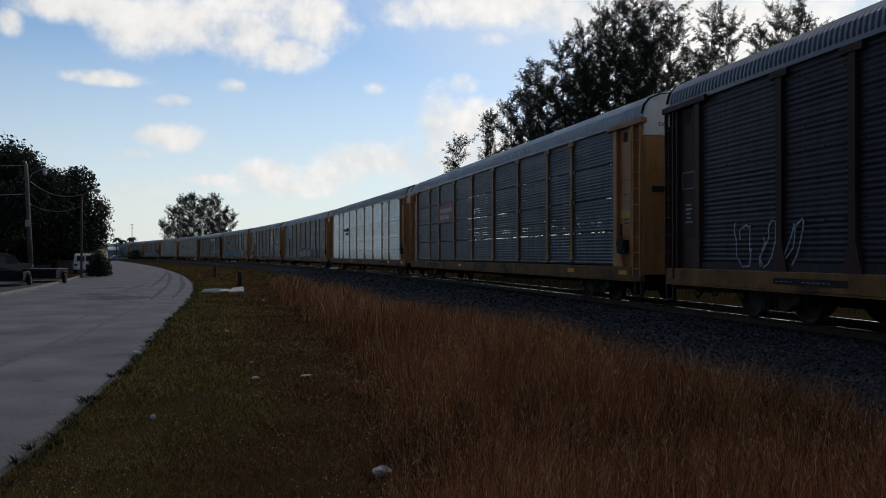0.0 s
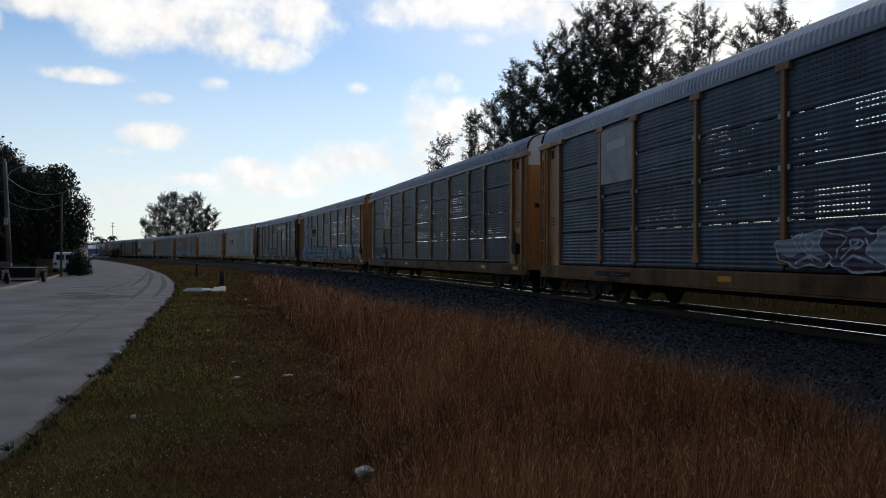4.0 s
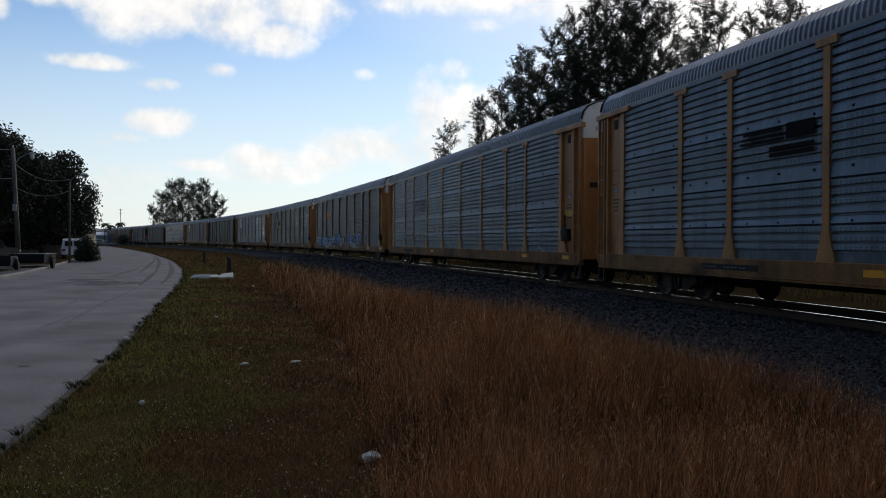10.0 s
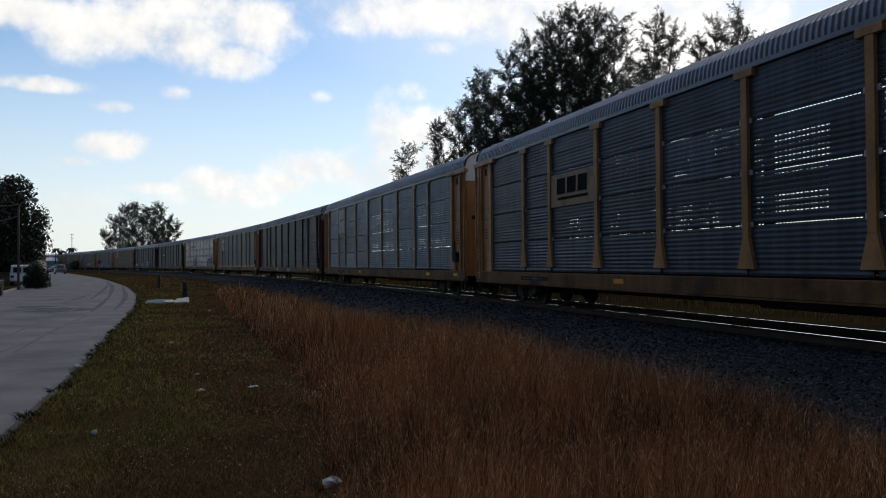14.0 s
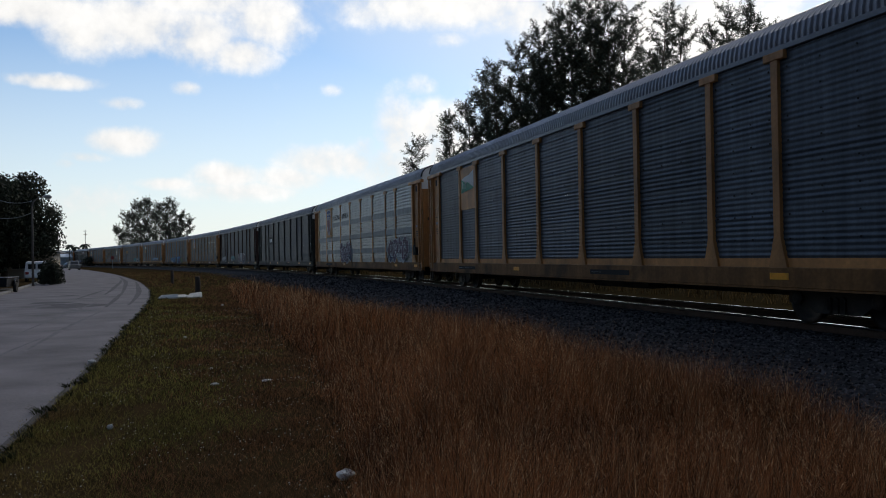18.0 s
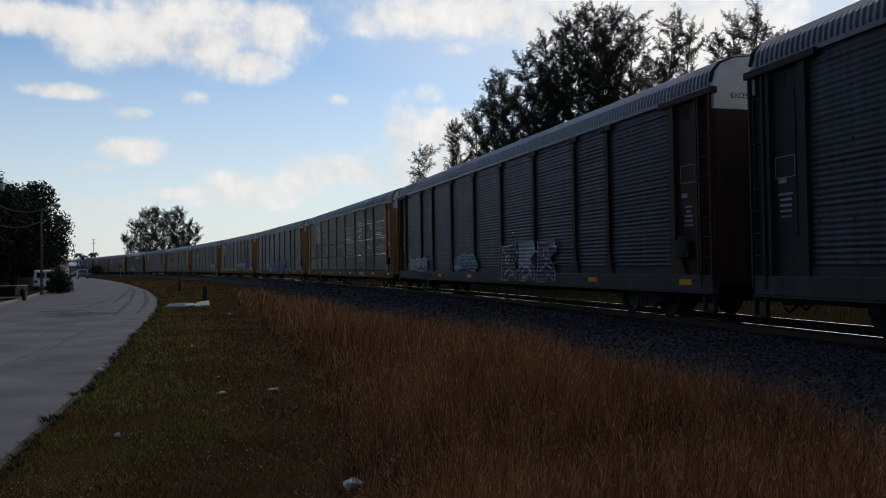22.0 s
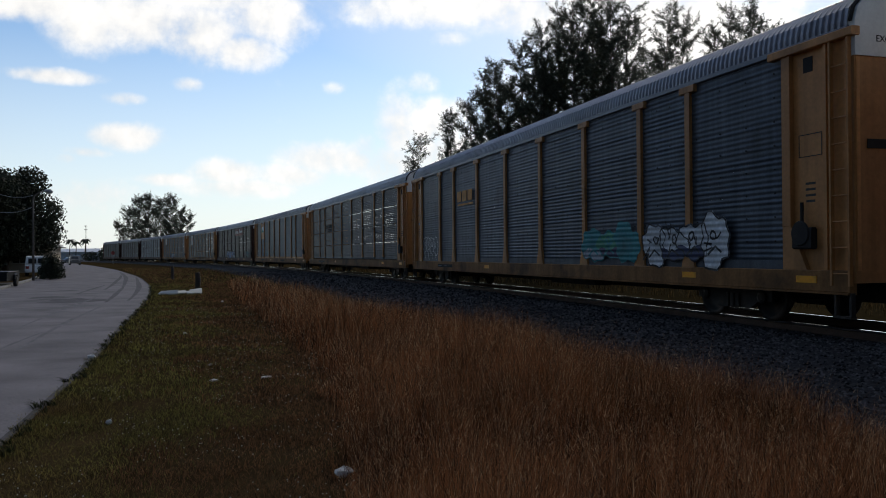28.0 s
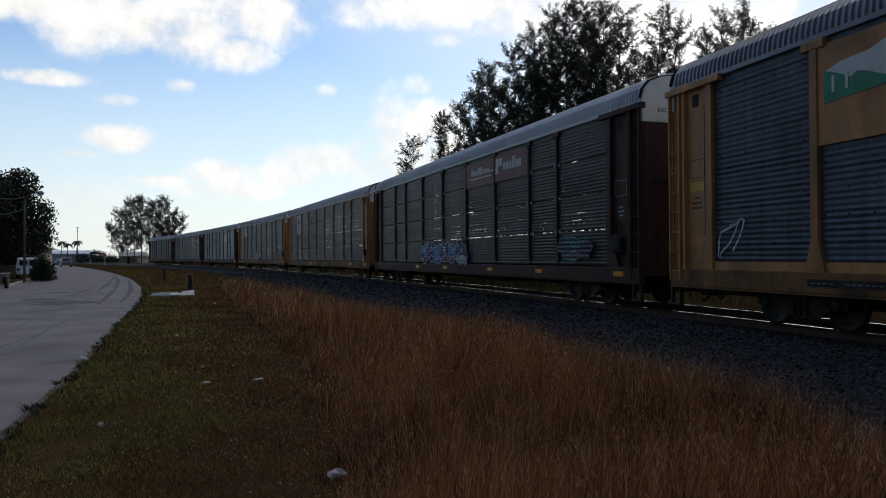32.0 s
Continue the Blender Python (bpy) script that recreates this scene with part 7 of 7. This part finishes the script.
def build_plants():
    # behind the train: x, y, height, spread, lean
    row = [(1.3, 58, 10.1, 1.3, 0.03), (3.3, 60, 12.3, 1.8, -0.06), (4.6, 58, 13.2, 2.2, -0.04), (6.1, 60, 15.5, 2.4, -0.03), (6.9, 58, 15.9, 2.2, 0), (8.4, 62, 15.3, 2.0, 0.02), (8.8, 60, 17.7, 2.4, -0.06), (10.1, 58, 18.7, 3.0, -0.02), (11.9, 61, 20.1, 2.8, 0), (12.4, 58, 20.2, 3.2, 0), (14.4, 60, 21.5, 3.4, 0), (15.5, 58, 20.6, 3.2, 0.01), (17.7, 61, 21.0, 2.6, 0.03), (19.8, 58, 20.4, 2.9, 0.04), (21.6, 60, 20.0, 2.3, 0.05), (23.0, 58, 18.6, 2.0, 0.02), (25.1, 60, 20.6, 2.4, 0.03), (26.2, 58, 20.5, 2.4, 0.05), (28.7, 61, 19.8, 1.8, 0.06), (15.9, 64, 19.9, 3.4, 0), (11.3, 64, 17.5, 3.4, 0), (20.1, 64, 18.0, 2.6, 0.02)]
    for i, (x, y, h, sp, ln) in enumerate(row):
        casuarina(x - ln * h, y, h, sp * 1.15, (ln, 0), 40 + i, 1.12 if x < 18 else 1.0)
    for i, (x, y, h, sp, ln) in enumerate([(-82.1, 232, 11.0, 3.2, -0.35), (-78.9, 232, 14.8, 4.2, -0.18), (-76.0, 232, 18.0, 4.6, -0.08), (-72.7, 232, 19.0, 5.0, 0), (-69.0, 232, 17.7, 4.6, 0.02), (-66.0, 232, 18.5, 4.6, 0.06), (-63.3, 232, 14.7, 4.0, 0.14), (-60.8, 232, 12.8, 3.0, 0.3)]):
        casuarina(x - ln * h, y, h, sp, (ln, 0), 60 + i, 0.34, 2.3, 0.15, "distant dark casuarina tree beyond the curve of the train", "distant casuarina trees")
    broadleaf(-41, 74, 12.1, 7.6, 71, 52000, "large dense dark broadleaf tree over the house")
    broadleaf(-38.4, 79, 10.0, 5.6, 72, 34000, "dense dark broadleaf tree beside the road", low=0.22)
    broadleaf(-51, 76, 12.4, 7.0, 73, 26000, "large dense dark broadleaf tree over the house")
    broadleaf(-62, 82, 11.5, 7.0, 74, 12000, "large dense dark broadleaf tree over the house")
    bush(-25.2, 58.5, 1.5, 1.6, 1.75, 75, 3600, "dark rounded bush at the road's edge")
    bush(-26.5, 61.5, 1.7, 2.0, 1.75, 76, 3000, "dark rounded bush at the road's edge")
    for x, y, h, s in ((-119.4, 292, 7.6, 80), (-117.2, 292, 6.8, 81), (-114.0, 292, 7.8, 82)):
        palm(x, y, h, s)
    far_woods([(-160 + 14 * i, 330 + 9 * math.sin(i * 1.7), 9, 4 + 1.4 * math.sin(i * 2.3)) for i in range(26)], 83, "distant dark line of trees")
    far_woods([(-100.5 + 3.2 * i, 262 + 4 * math.sin(i * 2.0), 2.6, 3.2 + 1.2 * math.sin(i * 1.9)) for i in range(8)], 84, "dark shrubs and trees beyond the crossing")
    far_woods([(-40 + 11 * i, 95 + 6 * math.sin(i * 2.1) - 3.2 * i, 6, 5 + 1.5 * math.sin(i * 1.3)) for i in range(3, 10)], 85, "dark undergrowth below the casuarina trees")
    # ochre grass beyond the track
    rng = np.random.RandomState(14)
    rows = []
    for s0, s1, n in ((-4, 40, 9000), (40, 110, 7000)):
        st, off = rng.uniform(s0, s1, n), rng.uniform(4.3, 15, n)
        th = np.interp(st, _s, _th)
        x, y = np.interp(st, _s, _x) + off * np.cos(th), np.interp(st, _s, _y) + off * np.sin(th)
        rows.append(np.column_stack([x, y, np.full(n, 0.03), rng.uniform(0.12, 0.4, n), rng.uniform(0.008, 0.02, n) * (1 + s0 / 60), rng.normal(0, 0.08, (n, 2))]))
    blades("grass_beyond_track", np.concatenate(rows), OCHRE, "ochre dry grass beyond the railway track", "grass")
    ballast_stones()
    verge_grass()
    tall_grass()


build_plants()


# ---- what moves ----
def motions():
    times = [0.0, 1.0, 2.0, 3.0, 4.0, 5.0, 6.0, 7.0, 8.0] + [float(t) for t in range(9, 33)]
    for n, wagon in enumerate(WAGONS):
        walk(wagon, [(t, wagon_pose(n - 1, t)) for t in times])
    # the estate car comes round the bend and stops
    drive = [(0.0, 262), (7.0, 262), (8.0, 250), (9.0, 226), (10.0, 200), (11.0, 180), (12.0, 166), (13.0, 159), (14.0, 157.5), (16.0, 157), (32.0, 157)]
    rows = []
    for t, y in drive:
        x, yy = road_at(y, 2.2)
        a, b = road_at(y - 2, 2.2), road_at(y + 2, 2.2)
        rows.append((t, pose(x, yy, 0.03, 0, 0, math.degrees(math.atan2(a[1] - b[1], a[0] - b[0])))))
    walk(SUV, rows)


motions()
